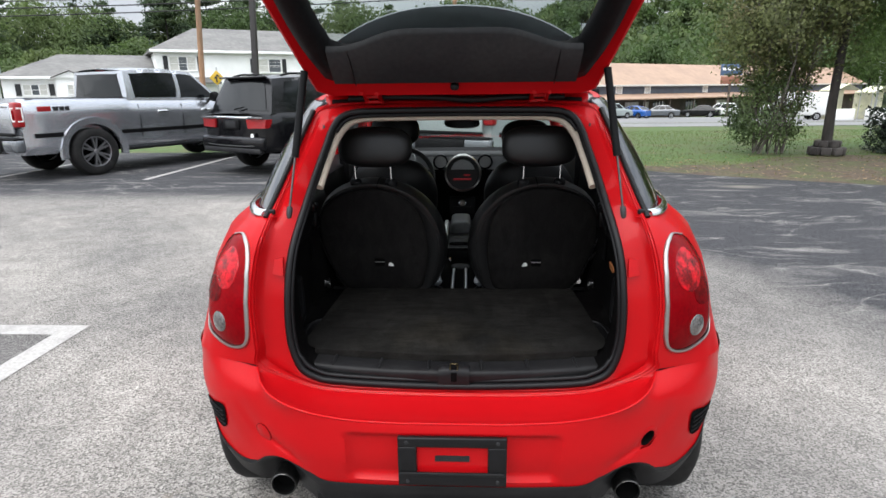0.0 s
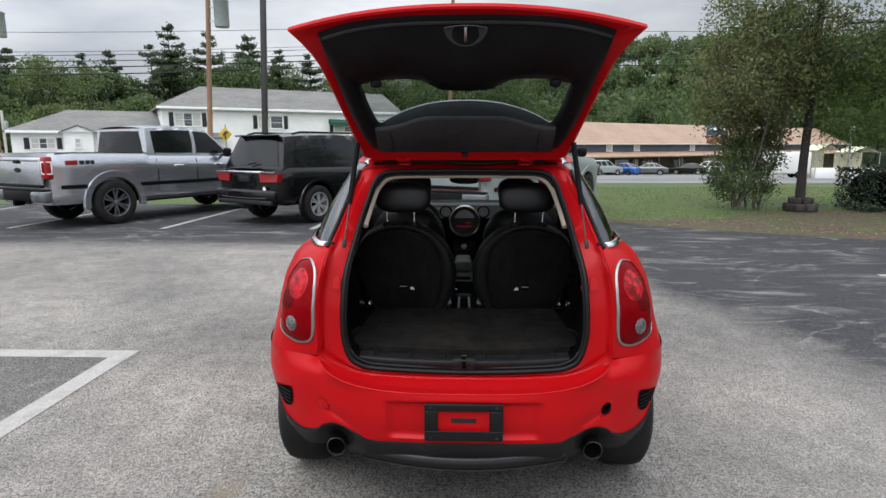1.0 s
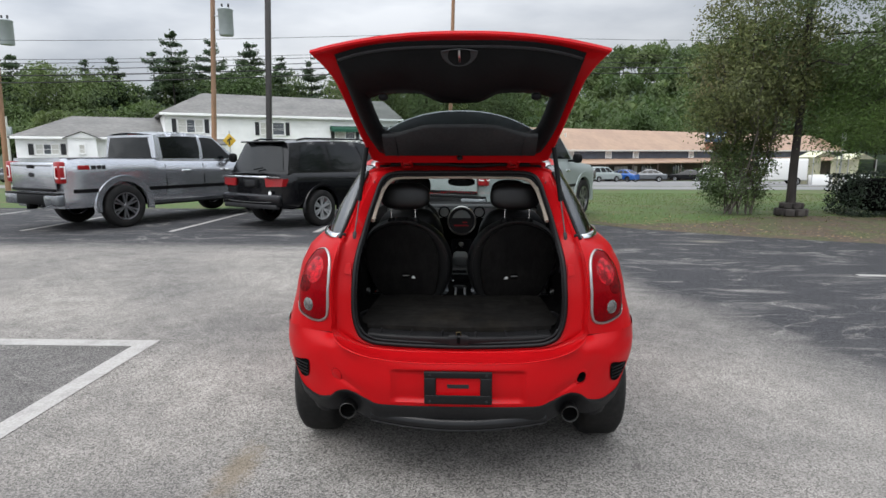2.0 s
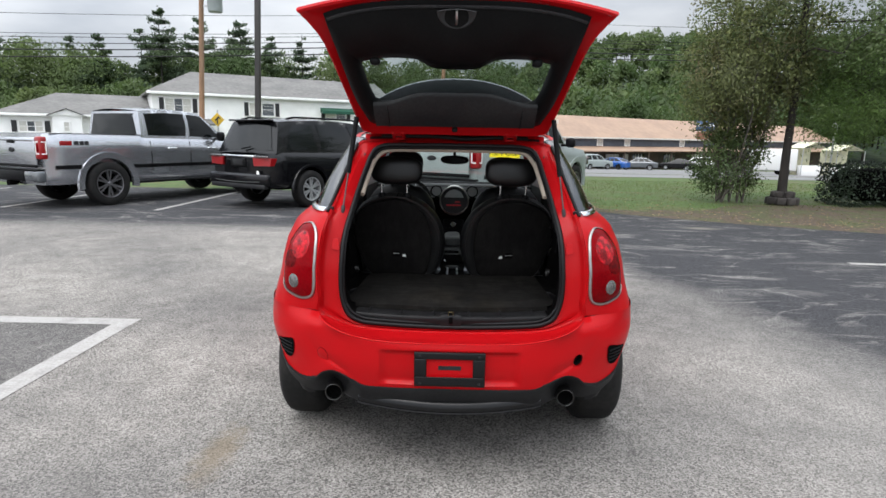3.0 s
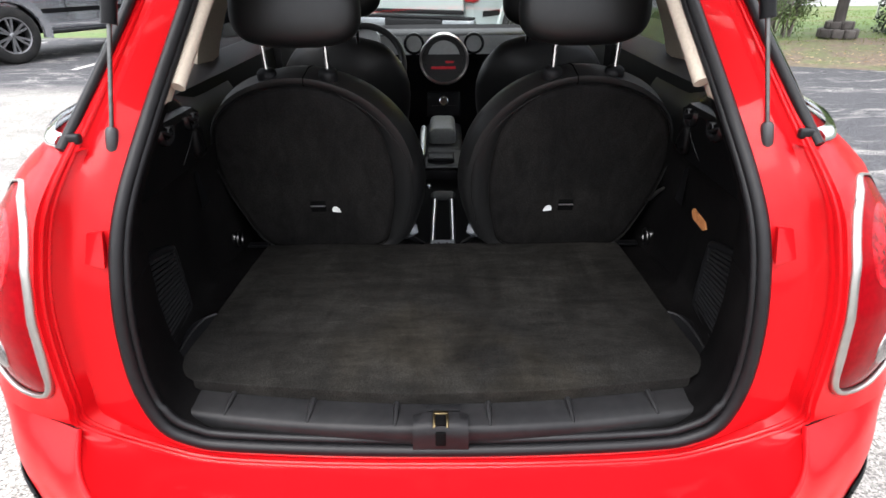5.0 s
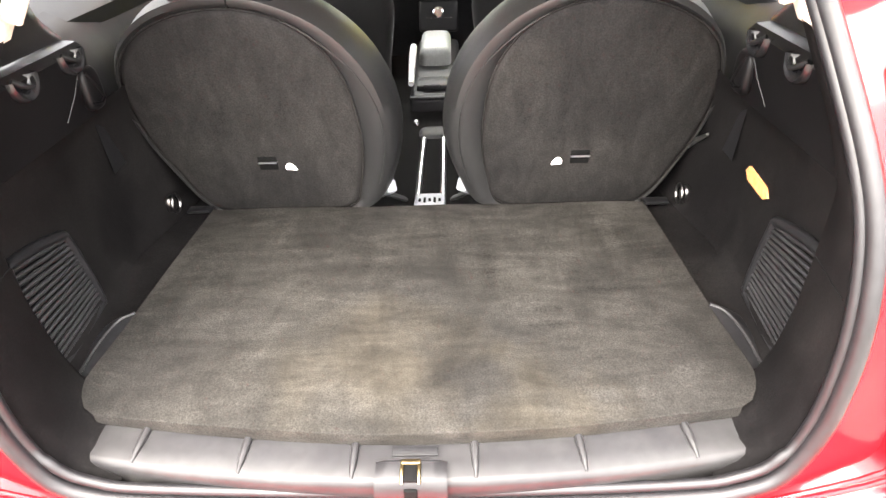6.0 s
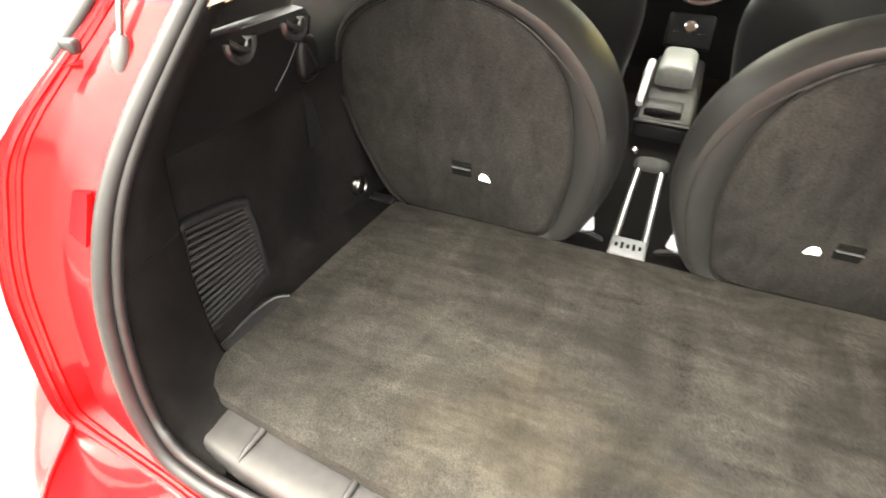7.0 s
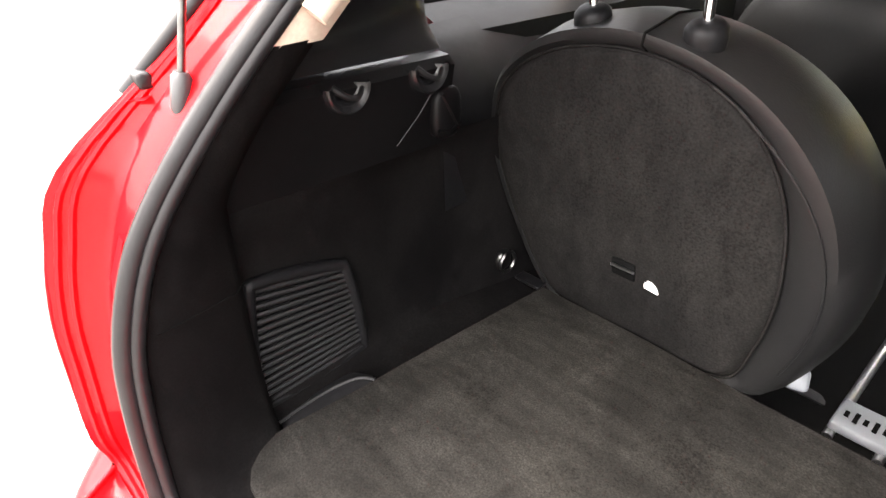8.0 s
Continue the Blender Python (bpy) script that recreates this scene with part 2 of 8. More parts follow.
# ---- mesh helpers ----
class Shape:
    """Collects vertices and faces."""

    def __init__(self):
        self.v, self.f = [], []

    def add(self, vs, fs):
        k = len(self.v)
        self.v += [tuple(p) for p in vs]
        self.f += [tuple(i + k for i in q) for q in fs]
        return self

    def grid(self, rows, close=False, skip=None):
        n, vs, fs = len(rows[0]), [p for r in rows for p in r], []
        for i in range(len(rows) - 1):
            for j in range(n if close else n - 1):
                q = (i * n + j, i * n + (j + 1) % n, (i + 1) * n + (j + 1) % n, (i + 1) * n + j)
                if skip is None or not skip(sum((Vector(vs[a]) for a in q), Vector()) / 4):
                    fs.append(q)
        return self.add(vs, fs)

    def box(self, c, s, r=0.0, m=None, seg=2):
        bm = bmesh.new()
        bmesh.ops.create_cube(bm, size=1)
        bmesh.ops.scale(bm, vec=s, verts=bm.verts)
        if r:
            bmesh.ops.bevel(bm, geom=bm.edges[:], offset=r, segments=seg, profile=0.5, affect="EDGES")
        m = Matrix.Translation(c) @ (m or Matrix())
        bm.verts.index_update()
        self.add([m @ v.co for v in bm.verts], [[v.index for v in f.verts] for f in bm.faces])
        bm.free()
        return self

    def tube(self, pts, r, n=8, closed=False, flat=1.0):
        pts = [Vector(p) for p in pts]
        rows, side = [], None
        for i, p in enumerate(pts):
            a = pts[i - 1] if i or closed else p
            b = pts[(i + 1) % len(pts)] if i < len(pts) - 1 or closed else p
            d = (b - a).normalized()
            if side is None:
                side = d.cross(Vector((0, 0, 1)))
                side = side.normalized() if side.length > 0.05 else d.cross(Vector((1, 0, 0))).normalized()
            side = (side - d * side.dot(d)).normalized()
            up = side.cross(d)
            rad = r[i] if isinstance(r, (list, tuple)) else r
            rows.append([p + (side * math.cos(6.2832 * k / n) + up * (math.sin(6.2832 * k / n) * flat)) * rad for k in range(n)])
        if closed:
            rows.append(rows[0])
        self.grid(rows, close=True)
        if not closed:
            k = len(self.v)
            self.f.append(tuple(range(k - n, k)))
            self.f.append(tuple(reversed(range(k - n * len(rows), k - n * (len(rows) - 1)))))
        return self

    def lathe(self, prof, m=None, n=32):
        m = m or Matrix()
        return self.grid([[m @ Vector((r * math.cos(6.28319 * k / n), r * math.sin(6.28319 * k / n), h)) for k in range(n)] for r, h in prof], close=True)

    def prism(self, outline, lo, hi, f):
        """A plate: outline points (a, b) mapped by f(a, b, depth)."""
        n = len(outline)
        return self.add([f(a, b, lo) for a, b in outline] + [f(a, b, hi) for a, b in outline],
                        [tuple(range(n)), tuple(reversed(range(n, 2 * n)))] + [(i, i + n, (i + 1) % n + n, (i + 1) % n) for i in range(n)])

    def blob(self, c, s, e=0.5, n=20, k=12, m=None):
        """A rounded box, by powers of sine and cosine."""
        def pw(x):
            return math.copysign(abs(x) ** e, x)
        m = Matrix.Translation(c) @ (m or Matrix())
        rows = []
        for i in range(k + 1):
            a = -math.pi / 2 + math.pi * i / k
            rows.append([m @ Vector((s[0] * pw(math.cos(a)) * pw(math.cos(b)), s[1] * pw(math.cos(a)) * pw(math.sin(b)), s[2] * pw(math.sin(a))))
                         for b in (2 * math.pi * j / n for j in range(n))])
        return self.grid(rows, close=True)

    def move(self, m):
        self.v = [tuple(m @ Vector(p)) for p in self.v]
        return self

    def mirror(self):
        s = Shape()
        s.v, s.f = [(-x, y, z) for x, y, z in self.v], [tuple(reversed(q)) for q in self.f]
        return s

    def mesh(self, name, material, angle=48):
        me = bpy.data.meshes.new(name)
        me.from_pydata(self.v, [], self.f)
        bm = bmesh.new()
        bm.from_mesh(me)
        bmesh.ops.remove_doubles(bm, verts=bm.verts, dist=1e-5)
        bmesh.ops.recalc_face_normals(bm, faces=bm.faces)
        bm.to_mesh(me)
        bm.free()
        me.polygons.foreach_set("use_smooth", [True] * len(me.polygons))
        me.set_sharp_from_angle(angle=radians(angle))
        me.materials.append(material)
        return me


def part(name, shape, material, parent, label="", angle=48):
    """One mesh under a thing or a part."""
    ob = new(name, shape.mesh(name, material, angle) if isinstance(shape, Shape) else shape)
    ob.parent = parent
    if parent.type == "EMPTY" and "world_space" in parent:
        ob.matrix_parent_inverse = Matrix.Translation(-parent.location)
    return tagged(ob, label)


def thing(name, at, label, category, group="", world_space=False):
    """An Empty at the base of a thing; at is a place or a pose."""
    ob = new(name)
    ob.empty_display_size = 0.2
    ob.matrix_basis = at if isinstance(at, Matrix) else Matrix.Translation(at)
    if world_space:
        ob["world_space"] = 1
    return tagged(ob, label, category, group)


def solo(name, shape, material, label, category, group="", kind="", angle=48):
    """A thing of one mesh."""
    return tagged(new(name, shape.mesh(name, material, angle)), label, category, group, kind)


def spline(pts, n, closed=False):
    """A smooth curve through pts with n points to each stretch."""
    pts, out = [np.array(p, float) for p in pts], []
    m = len(pts)
    for i in range(m if closed else m - 1):
        b, c = pts[i], pts[(i + 1) % m]
        a = pts[i - 1] if i or closed else 2 * b - c
        d = pts[(i + 2) % m] if i < m - 2 or closed else 2 * c - b
        for k in range(n):
            t = k / n
            out.append(0.5 * (2 * b + (c - a) * t + (2 * a - 5 * b + 4 * c - d) * t * t + (3 * b - a - 3 * c + d) * t ** 3))
    if not closed:
        out.append(pts[-1])
    return [tuple(p) for p in out]


def mix(a, b, t):
    return tuple(x + (y - x) * t for x, y in zip(a, b))


def smooth(x, a, b):
    t = min(1, max(0, (x - a) / (b - a)))
    return t * t * (3 - 2 * t)

# ---- ground ----
def gz(y):
    """The land falls gently away beyond the car park."""
    return -0.036 * min(max(y - 15.0, 0.0), 85.0)


def asphalt():
    m = mat("asphalt", (0.150, 0.142, 0.133), 0.9, 0, 0.16, 5, 0.7, 110, second=(0.240, 0.224, 0.204), second_scale=0.55, lo=0.36, hi=0.62, spec=0.15)
    n, l = m.node_tree.nodes, m.node_tree.links
    b = n["Principled BSDF"]
    tc = n.new("ShaderNodeTexCoord")
    sep, warp, wsep = n.new("ShaderNodeSeparateXYZ"), n.new("ShaderNodeTexNoise"), n.new("ShaderNodeMath")
    l.new(tc.outputs["Object"], sep.inputs["Vector"])
    warp.inputs["Scale"].default_value, warp.inputs["Detail"].default_value = 0.55, 7.0
    warp.inputs["Roughness"].default_value = 0.62
    l.new(tc.outputs["Object"], warp.inputs["Vector"])

    def calc(op, a, b2):
        k = n.new("ShaderNodeMath")
        k.operation = op
        for i, v in enumerate((a, b2)):
            if isinstance(v, (int, float)):
                k.inputs[i].default_value = v
            else:
                l.new(v, k.inputs[i])
        return k.outputs[0]
    w = calc("MULTIPLY", calc("SUBTRACT", warp.outputs["Fac"], 0.5), 2.4)
    # newer, darker surface: the far bays, and a patch beside the car
    far = calc("ADD", calc("SUBTRACT", sep.outputs["Y"], 7.0), calc("MULTIPLY", w, 0.55))
    side = calc("ADD", calc("ADD", calc("MULTIPLY", calc("SUBTRACT", sep.outputs["X"], 1.75), 0.974), calc("MULTIPLY", calc("SUBTRACT", sep.outputs["Y"], 5.4), 0.23)), w)
    # the bay beside the white line, sealed more recently
    bay = calc("MINIMUM", calc("SUBTRACT", -2.58, sep.outputs["X"]), calc("SUBTRACT", 2.02, sep.outputs["Y"]))
    bay = calc("MINIMUM", calc("MULTIPLY", bay, 6.0), calc("ADD", calc("MULTIPLY", w, 0.35), 0.08))
    d = calc("MAXIMUM", calc("MAXIMUM", far, side), bay)
    dark = n.new("ShaderNodeMapRange")
    dark.inputs["From Min"].default_value, dark.inputs["From Max"].default_value = -0.35, 0.5
    l.new(d, dark.inputs["Value"])
    # pale dusty streaks on the dark surface
    mp, st, rg_ = n.new("ShaderNodeMapping"), n.new("ShaderNodeTexNoise"), n.new("ShaderNodeTexNoise")
    mp.inputs["Scale"].default_value = (0.50, 1.5, 1)
    mp.inputs["Rotation"].default_value = (0, 0, radians(14))
    l.new(tc.outputs["Object"], mp.inputs["Vector"])
    l.new(mp.outputs["Vector"], st.inputs["Vector"])
    l.new(mp.outputs["Vector"], rg_.inputs["Vector"])
    st.inputs["Scale"].default_value, st.inputs["Detail"].default_value, st.inputs["Roughness"].default_value, st.inputs["Distortion"].default_value = 1.5, 9.0, 0.66, 0.9
    rg_.inputs["Scale"].default_value, rg_.inputs["Detail"].default_value, rg_.inputs["Roughness"].default_value, rg_.inputs["Distortion"].default_value = 1.05, 6.0, 0.55, 0.8
    # thin dusty rills along the folds of the second noise
    rill = calc("SUBTRACT", 0.15, calc("MULTIPLY", calc("ABSOLUTE", calc("SUBTRACT", rg_.outputs["Fac"], 0.5), 0.0), 6.5))
    dust = calc("ADD", st.outputs["Fac"], calc("MAXIMUM", rill, 0.0))
    r = n.new("ShaderNodeValToRGB")
    r.color_ramp.elements[0].position, r.color_ramp.elements[0].color = 0.54, (0.047, 0.047, 0.050, 1)
    r.color_ramp.elements[1].position, r.color_ramp.elements[1].color = 0.72, (0.165, 0.158, 0.150, 1)
    l.new(dust, r.inputs["Fac"])
    # stones in the binder
    vo = n.new("ShaderNodeTexVoronoi")
    vo.inputs["Scale"].default_value = 150.0
    l.new(tc.outputs["Object"], vo.inputs["Vector"])
    vb = n.new("ShaderNodeSeparateColor")
    l.new(vo.outputs["Color"], vb.inputs["Color"])
    vr = n.new("ShaderNodeMapRange")
    vr.inputs["To Min"].default_value, vr.inputs["To Max"].default_value = 0.34, 1.70
    l.new(vb.outputs["Red"], vr.inputs["Value"])
    old = b.inputs["Base Color"].links[0].from_socket
    m1, m2 = n.new("ShaderNodeMix"), n.new("ShaderNodeMix")
    m1.data_type = m2.data_type = "RGBA"
    m2.blend_type = "MULTIPLY"
    l.new(dark.outputs["Result"], m1.inputs["Factor"])
    l.new(old, m1.inputs["A"])
    l.new(r.outputs["Color"], m1.inputs["B"])
    m2.inputs["Factor"].default_value = 1.0
    l.new(m1.outputs["Result"], m2.inputs["A"])
    l.new(vr.outputs["Result"], m2.inputs["B"])
    l.new(m2.outputs["Result"], b.inputs["Base Color"])
    bp = n.new("ShaderNodeBump")
    bp.inputs["Strength"].default_value, bp.inputs["Distance"].default_value = 0.6, 0.004
    l.new(vo.outputs["Distance"], bp.inputs["Height"])
    l.new(bp.outputs["Normal"], b.inputs["Normal"])
    return m


ASPHALT = asphalt()
# a faint rusty run, and an old pale patch
stained(ASPHALT, (0.185, 0.135, 0.075), (-1.09, 0.18, 0.0), 0.30, 0.55, 0.35, 14.0, (2.6, 0.9, 1))
stained(ASPHALT, (0.24, 0.22, 0.185), (4.35, 7.85, 0.0), 0.45, 0.7, 0.25, 5.0, (1.0, 2.2, 1))
# tone of the old surface: darker beside the bay, paler on the open side
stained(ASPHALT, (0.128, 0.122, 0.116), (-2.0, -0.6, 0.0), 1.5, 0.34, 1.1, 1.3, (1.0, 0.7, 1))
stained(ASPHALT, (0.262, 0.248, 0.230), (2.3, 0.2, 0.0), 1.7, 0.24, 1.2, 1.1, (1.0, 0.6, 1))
ROAD = mat("grey_road", (0.17, 0.17, 0.168), 0.9, 0, 0.1, 3, 0.3, 40, second=(0.21, 0.207, 0.20), second_scale=0.2)
GRASS_GROUND = mat("lawn", (0.054, 0.094, 0.016), 0.95, 0, 0.40, 9, 0.5, 30, second=(0.085, 0.084, 0.030), second_scale=0.7, lo=0.46, hi=0.66)
BARE = mat("leaf_litter", (0.078, 0.054, 0.035), 0.95, 0, 0.50, 14, 0.8, 40, second=(0.062, 0.068, 0.024), second_scale=1.5, lo=0.44, hi=0.60)
LINE_PAINT = mat("worn_white_line_paint", (0.345, 0.332, 0.312), 0.8, 0, 0.18, 60, 0.4, 120, second=(0.265, 0.253, 0.238), second_scale=6, lo=0.46, hi=0.74)

xs = [-700, -300, -120, -60, -40, -30, -20, -10, 0, 10, 20, 30, 40, 60, 120, 300, 700]
ys = [-600, -200, -60, -20, 0, 7, 15, 20, 25, 30, 35, 40, 50, 60, 70, 80, 90, 100, 140, 300, 700]
g = Shape().grid([[(x, y, gz(y) - 0.03) for x in xs] for y in ys])
solo("ground", g, GRASS_GROUND, "patchy green lawn and land around the car park", "ground", kind="structure")

# the car park's edge: far kerbless edge on the left, nearer on the right
edge = spline([(-60, 13.9), (-30, 13.7), (-13, 13.6), (-4, 13.5), (1.2, 13.0), (2.3, 11.2), (3.2, 9.9), (5.2, 8.6), (7.4, 7.65), (11, 6.6), (18, 5.4), (40, 4.0)], 6)
pk = Shape()
pk.grid([[(x, -60 + (y + 60) * k / 12, 0.0) for x, y in edge] for k in range(13)])
pk.grid([[(x, y, 0.0) for x, y in edge], [(x + 0.01, y + 0.06, -0.04) for x, y in edge]])
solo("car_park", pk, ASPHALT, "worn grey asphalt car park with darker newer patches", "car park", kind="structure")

# bare strip with fallen leaves between asphalt and lawn
strip = spline([(1.6, 13.0, 0.3), (3.2, 10.6, 0.7), (5.2, 9.7, 2.1), (7.5, 10.0, 4.4), (11, 9.5, 5.2), (18, 8.0, 5.0), (40, 6.5, 5.0)], 8)
lit = Shape().grid([[(x, y - w * 0.5 + w * k / 6 + 0.12 * math.sin(x * 3.1 + k) * (k > 3), -0.022 + 0.0 * k) for x, y, w in strip] for k in range(7)])
solo("leaf_litter_strip", lit, BARE, "bare brown earth strip strewn with fallen leaves", "ground", kind="structure")

rd = Shape().grid([[(x, y, gz(y) - 0.012) for x in (-400, -100, -30, 0, 30, 100, 400)] for y in (33.5, 36, 39, 42.5)])
solo("road", rd, ROAD, "pale grey two-lane road past the car park", "road", kind="structure")
rl = Shape().grid([[(x, y, gz(y) - 0.012) for x in (-6, 10, 30, 90, 160)] for y in (44, 52, 62, 76)])
solo("shop_forecourt", rl, ROAD, "pale grey asphalt forecourt of the shop", "pavement", kind="structure")


def strip_line(a, b, w, label):
    a, b = Vector(a), Vector(b)
    d = (b - a).normalized()
    s = Vector((-d.y, d.x)) * w / 2
    k = max(2, int((b - a).length / 0.25))
    rows = [[(p.x + s.x * e, p.y + s.y * e, gz(p.y) + 0.004) for e in (-1.0, 1.0)] for p in (a.lerp(b, i / k) for i in range(k + 1))]
    return solo("parking_line", Shape().grid(rows), LINE_PAINT, label, "road marking", "painted bay lines", kind="structure")


strip_line((-2.512, 2.06), (-9.0, 2.02), 0.155, "worn white bay line across the end of a bay")
strip_line((-2.588, 1.982), (-2.588, -3.2), 0.152, "worn white bay line beside the red car")
for x in (-14.8, -11.85, -8.85, -5.8, -2.9, 0.1):
    strip_line((x, 8.8), (x + 0.16, 12.8), 0.12, "worn white line between far parking bays")
strip_line((5.05, 5.02), (8.6, 4.75), 0.12, "worn white bay line on dark asphalt")
# ---- the red hatchback with its tailgate open ----
CAR = thing("hatchback_car", (0, 2.05, 0), "bright red compact hatchback with white roof, tailgate open, on asphalt", "car", world_space=True)


def both(name, shape, material, parent=CAR, label="", angle=48):
    """A part and its mirror image."""
    return part(name, shape, material, parent, label, angle), part(name, shape.mirror(), material, parent, label, angle)


def interp(x, xs_, ys_):
    return float(np.interp(x, xs_, ys_))


def open_y(z):
    """How far forward the rear opening lies at height z."""
    return interp(z, [0.60, 0.70, 0.745, 0.855, 0.955, 1.035, 1.115, 1.20, 1.29, 1.46, 1.60], [0.19, 0.192, 0.195, 0.203, 0.218, 0.250, 0.302, 0.375, 0.462, 0.578, 0.66])


# half outline of the opening: seal (x, z), jamb, outer edge
RING = [((0, 1.452), (0, 0.59, 1.468), (0, 0.612, 1.482)), ((0.2, 1.451), (0.2, 0.59, 1.467), (0.2, 0.612, 1.481)),
        ((0.33, 1.448), (0.335, 0.588, 1.464), (0.34, 0.61, 1.479)), ((0.385, 1.43), (0.405, 0.578, 1.455), (0.425, 0.602, 1.472)),
        ((0.412, 1.39), (0.443, 0.55, 1.43), (0.475, 0.585, 1.455)), ((0.427, 1.34), (0.4638, 0.5014, 1.365), (0.5003, 0.5275, 1.382)),
        ((0.448, 1.265), (0.4896, 0.4248, 1.282), (0.5246, 0.435, 1.288)), ((0.468, 1.17), (0.5148, 0.3304, 1.18), (0.5528, 0.332, 1.188)),
        ((0.487, 1.085), (0.541, 0.268, 1.088), (0.574, 0.215, 1.092)), ((0.496, 1.02), (0.556, 0.24, 1.015), (0.588, 0.184, 1.015)),
        ((0.5, 0.94), (0.566, 0.219, 0.935), (0.596, 0.166, 0.935)), ((0.502, 0.86), (0.568, 0.208, 0.855), (0.596, 0.159, 0.855)),
        ((0.496, 0.775), (0.562, 0.2, 0.775), (0.592, 0.154, 0.77)), ((0.47, 0.702), (0.548, 0.192, 0.718), (0.5935, 0.1645, 0.713)),
        ((0.425, 0.672), (0.46, 0.186, 0.664), (0.475, 0.17, 0.655)), ((0.37, 0.66), (0.375, 0.18, 0.646), (0.38, 0.162, 0.636)),
        ((0.2, 0.65), (0.2, 0.178, 0.636), (0.2, 0.16, 0.626)), ((0, 0.646), (0, 0.178, 0.633), (0, 0.16, 0.623))]
seal = [(x, open_y(z), z) for (x, z), _, _ in RING]
half = len(RING)


def loop(pts, n=4):
    """A closed smooth loop from a right half that begins and ends on the centre line."""
    return spline(pts + [(-x, y, z) for x, y, z in reversed(pts[1:-1])], n, closed=True)


L_seal, L_jamb, L_edge = loop(seal), loop([j for _, j, _ in RING]), loop([e for _, _, e in RING])
L_step = [mix(j, e, 0.42) for j, e in zip(L_jamb, L_edge)]
L_step = [(x, y + 0.016, z) for x, y, z in L_step]
fr = Shape().grid([[(x * 0.985, y + 0.006, z) for x, y, z in L_seal], [mix(a, b, 0.5) for a, b in zip(L_seal, L_jamb)], L_jamb, L_step, L_edge], close=True)
part("hatch_frame", fr, RED, CAR, "red painted tailgate surround", 50)

# pressed beads round the surround
for t in (0.52, 0.76):
    part("frame_bead", Shape().tube([(x, y - 0.0005, z) for x, y, z in (mix(a, b, t) for a, b in zip(L_step, L_edge))], 0.0036, 6, True), RED, CAR)

# rubber seal with two lips
s_part = part("hatch_seal", Shape().tube([(x * 0.990, y - 0.008, z) for x, y, z in L_seal], 0.011, 8, True), RUBBER, CAR, "dark grey rubber tailgate seal")
part("seal_lip", Shape().tube([(x * 0.972 if abs(z - 1.05) < 0.38 else x * 0.975, y + 0.002, z + (0.014 if z < 0.72 else -0.014 if z > 1.4 else 0)) for x, y, z in L_seal], 0.0075, 8, True), RUBBER, s_part)

part("header_trim", Shape().tube([(x * 0.946, y + 0.024, z - 0.022 * smooth(z, 1.33, 1.43)) for x, y, z in sorted((p for p in L_seal if p[2] > 1.21), key=lambda p: math.atan2(p[0], p[2] - 1.1))], 0.013, 8), BEIGE, CAR, "beige trim roll inside the tailgate seal")

# ---- quarter panels and sides ----
LEVELS = [(0.72, [(0.5935, 0.1645), (0.647, 0.182), (0.714, 0.208), (0.783, 0.256), (0.848, 0.35), (0.89, 0.58)], 0.893),
          (0.84, [(0.595, 0.158), (0.649, 0.184), (0.713, 0.224), (0.775, 0.285), (0.828, 0.4), (0.862, 0.6)], 0.875),
          (0.92, [(0.596, 0.165), (0.647, 0.192), (0.708, 0.238), (0.765, 0.3), (0.815, 0.41), (0.848, 0.6)], 0.862),
          (1, [(0.59, 0.18), (0.638, 0.209), (0.693, 0.256), (0.748, 0.325), (0.795, 0.43), (0.828, 0.6)], 0.842),
          (1.09, [(0.574, 0.215), (0.614, 0.244), (0.66, 0.294), (0.705, 0.36), (0.75, 0.46), (0.782, 0.6)], 0.8),
          (1.145, [(0.5638, 0.28), (0.5952, 0.3092), (0.6284, 0.3572), (0.66, 0.425), (0.692, 0.52), (0.715, 0.62)], 0.745)]
SIDE = [(1.0, 0.995), (1.6, 1.0), (2.4, 1.0), (3.1, 0.985), (3.6, 0.94), (3.92, 0.80)]


def section(z, n=8):
    """The body's outline at height z, from the hatch edge round the corner and forward."""
    pts = []
    for k in range(6):
        pts.append((interp(z, [a for a, _, _ in LEVELS], [s[k][0] for _, s, _ in LEVELS]), interp(z, [a for a, _, _ in LEVELS], [s[k][1] for _, s, _ in LEVELS])))
    w = interp(z, [a for a, _, _ in LEVELS], [c for _, _, c in LEVELS])
    return spline(pts + [(w * f, y) for y, f in SIDE], n)


def on_quarter(q, z, out=0.0):
    """A place on the quarter panel: q metres along the section from the hatch edge, out metres proud."""
    c = section(z, 12)
    i, left = 0, q
    while i < len(c) - 2:
        d = math.dist(c[i], c[i + 1])
        if left < d:
            break
        left, i = left - d, i + 1
    d = math.dist(c[i], c[i + 1])
    tx, ty = (c[i + 1][0] - c[i][0]) / d, (c[i + 1][1] - c[i][1]) / d
    return Vector((c[i][0] + tx * left + ty * out, c[i][1] + ty * left - tx * out, z))


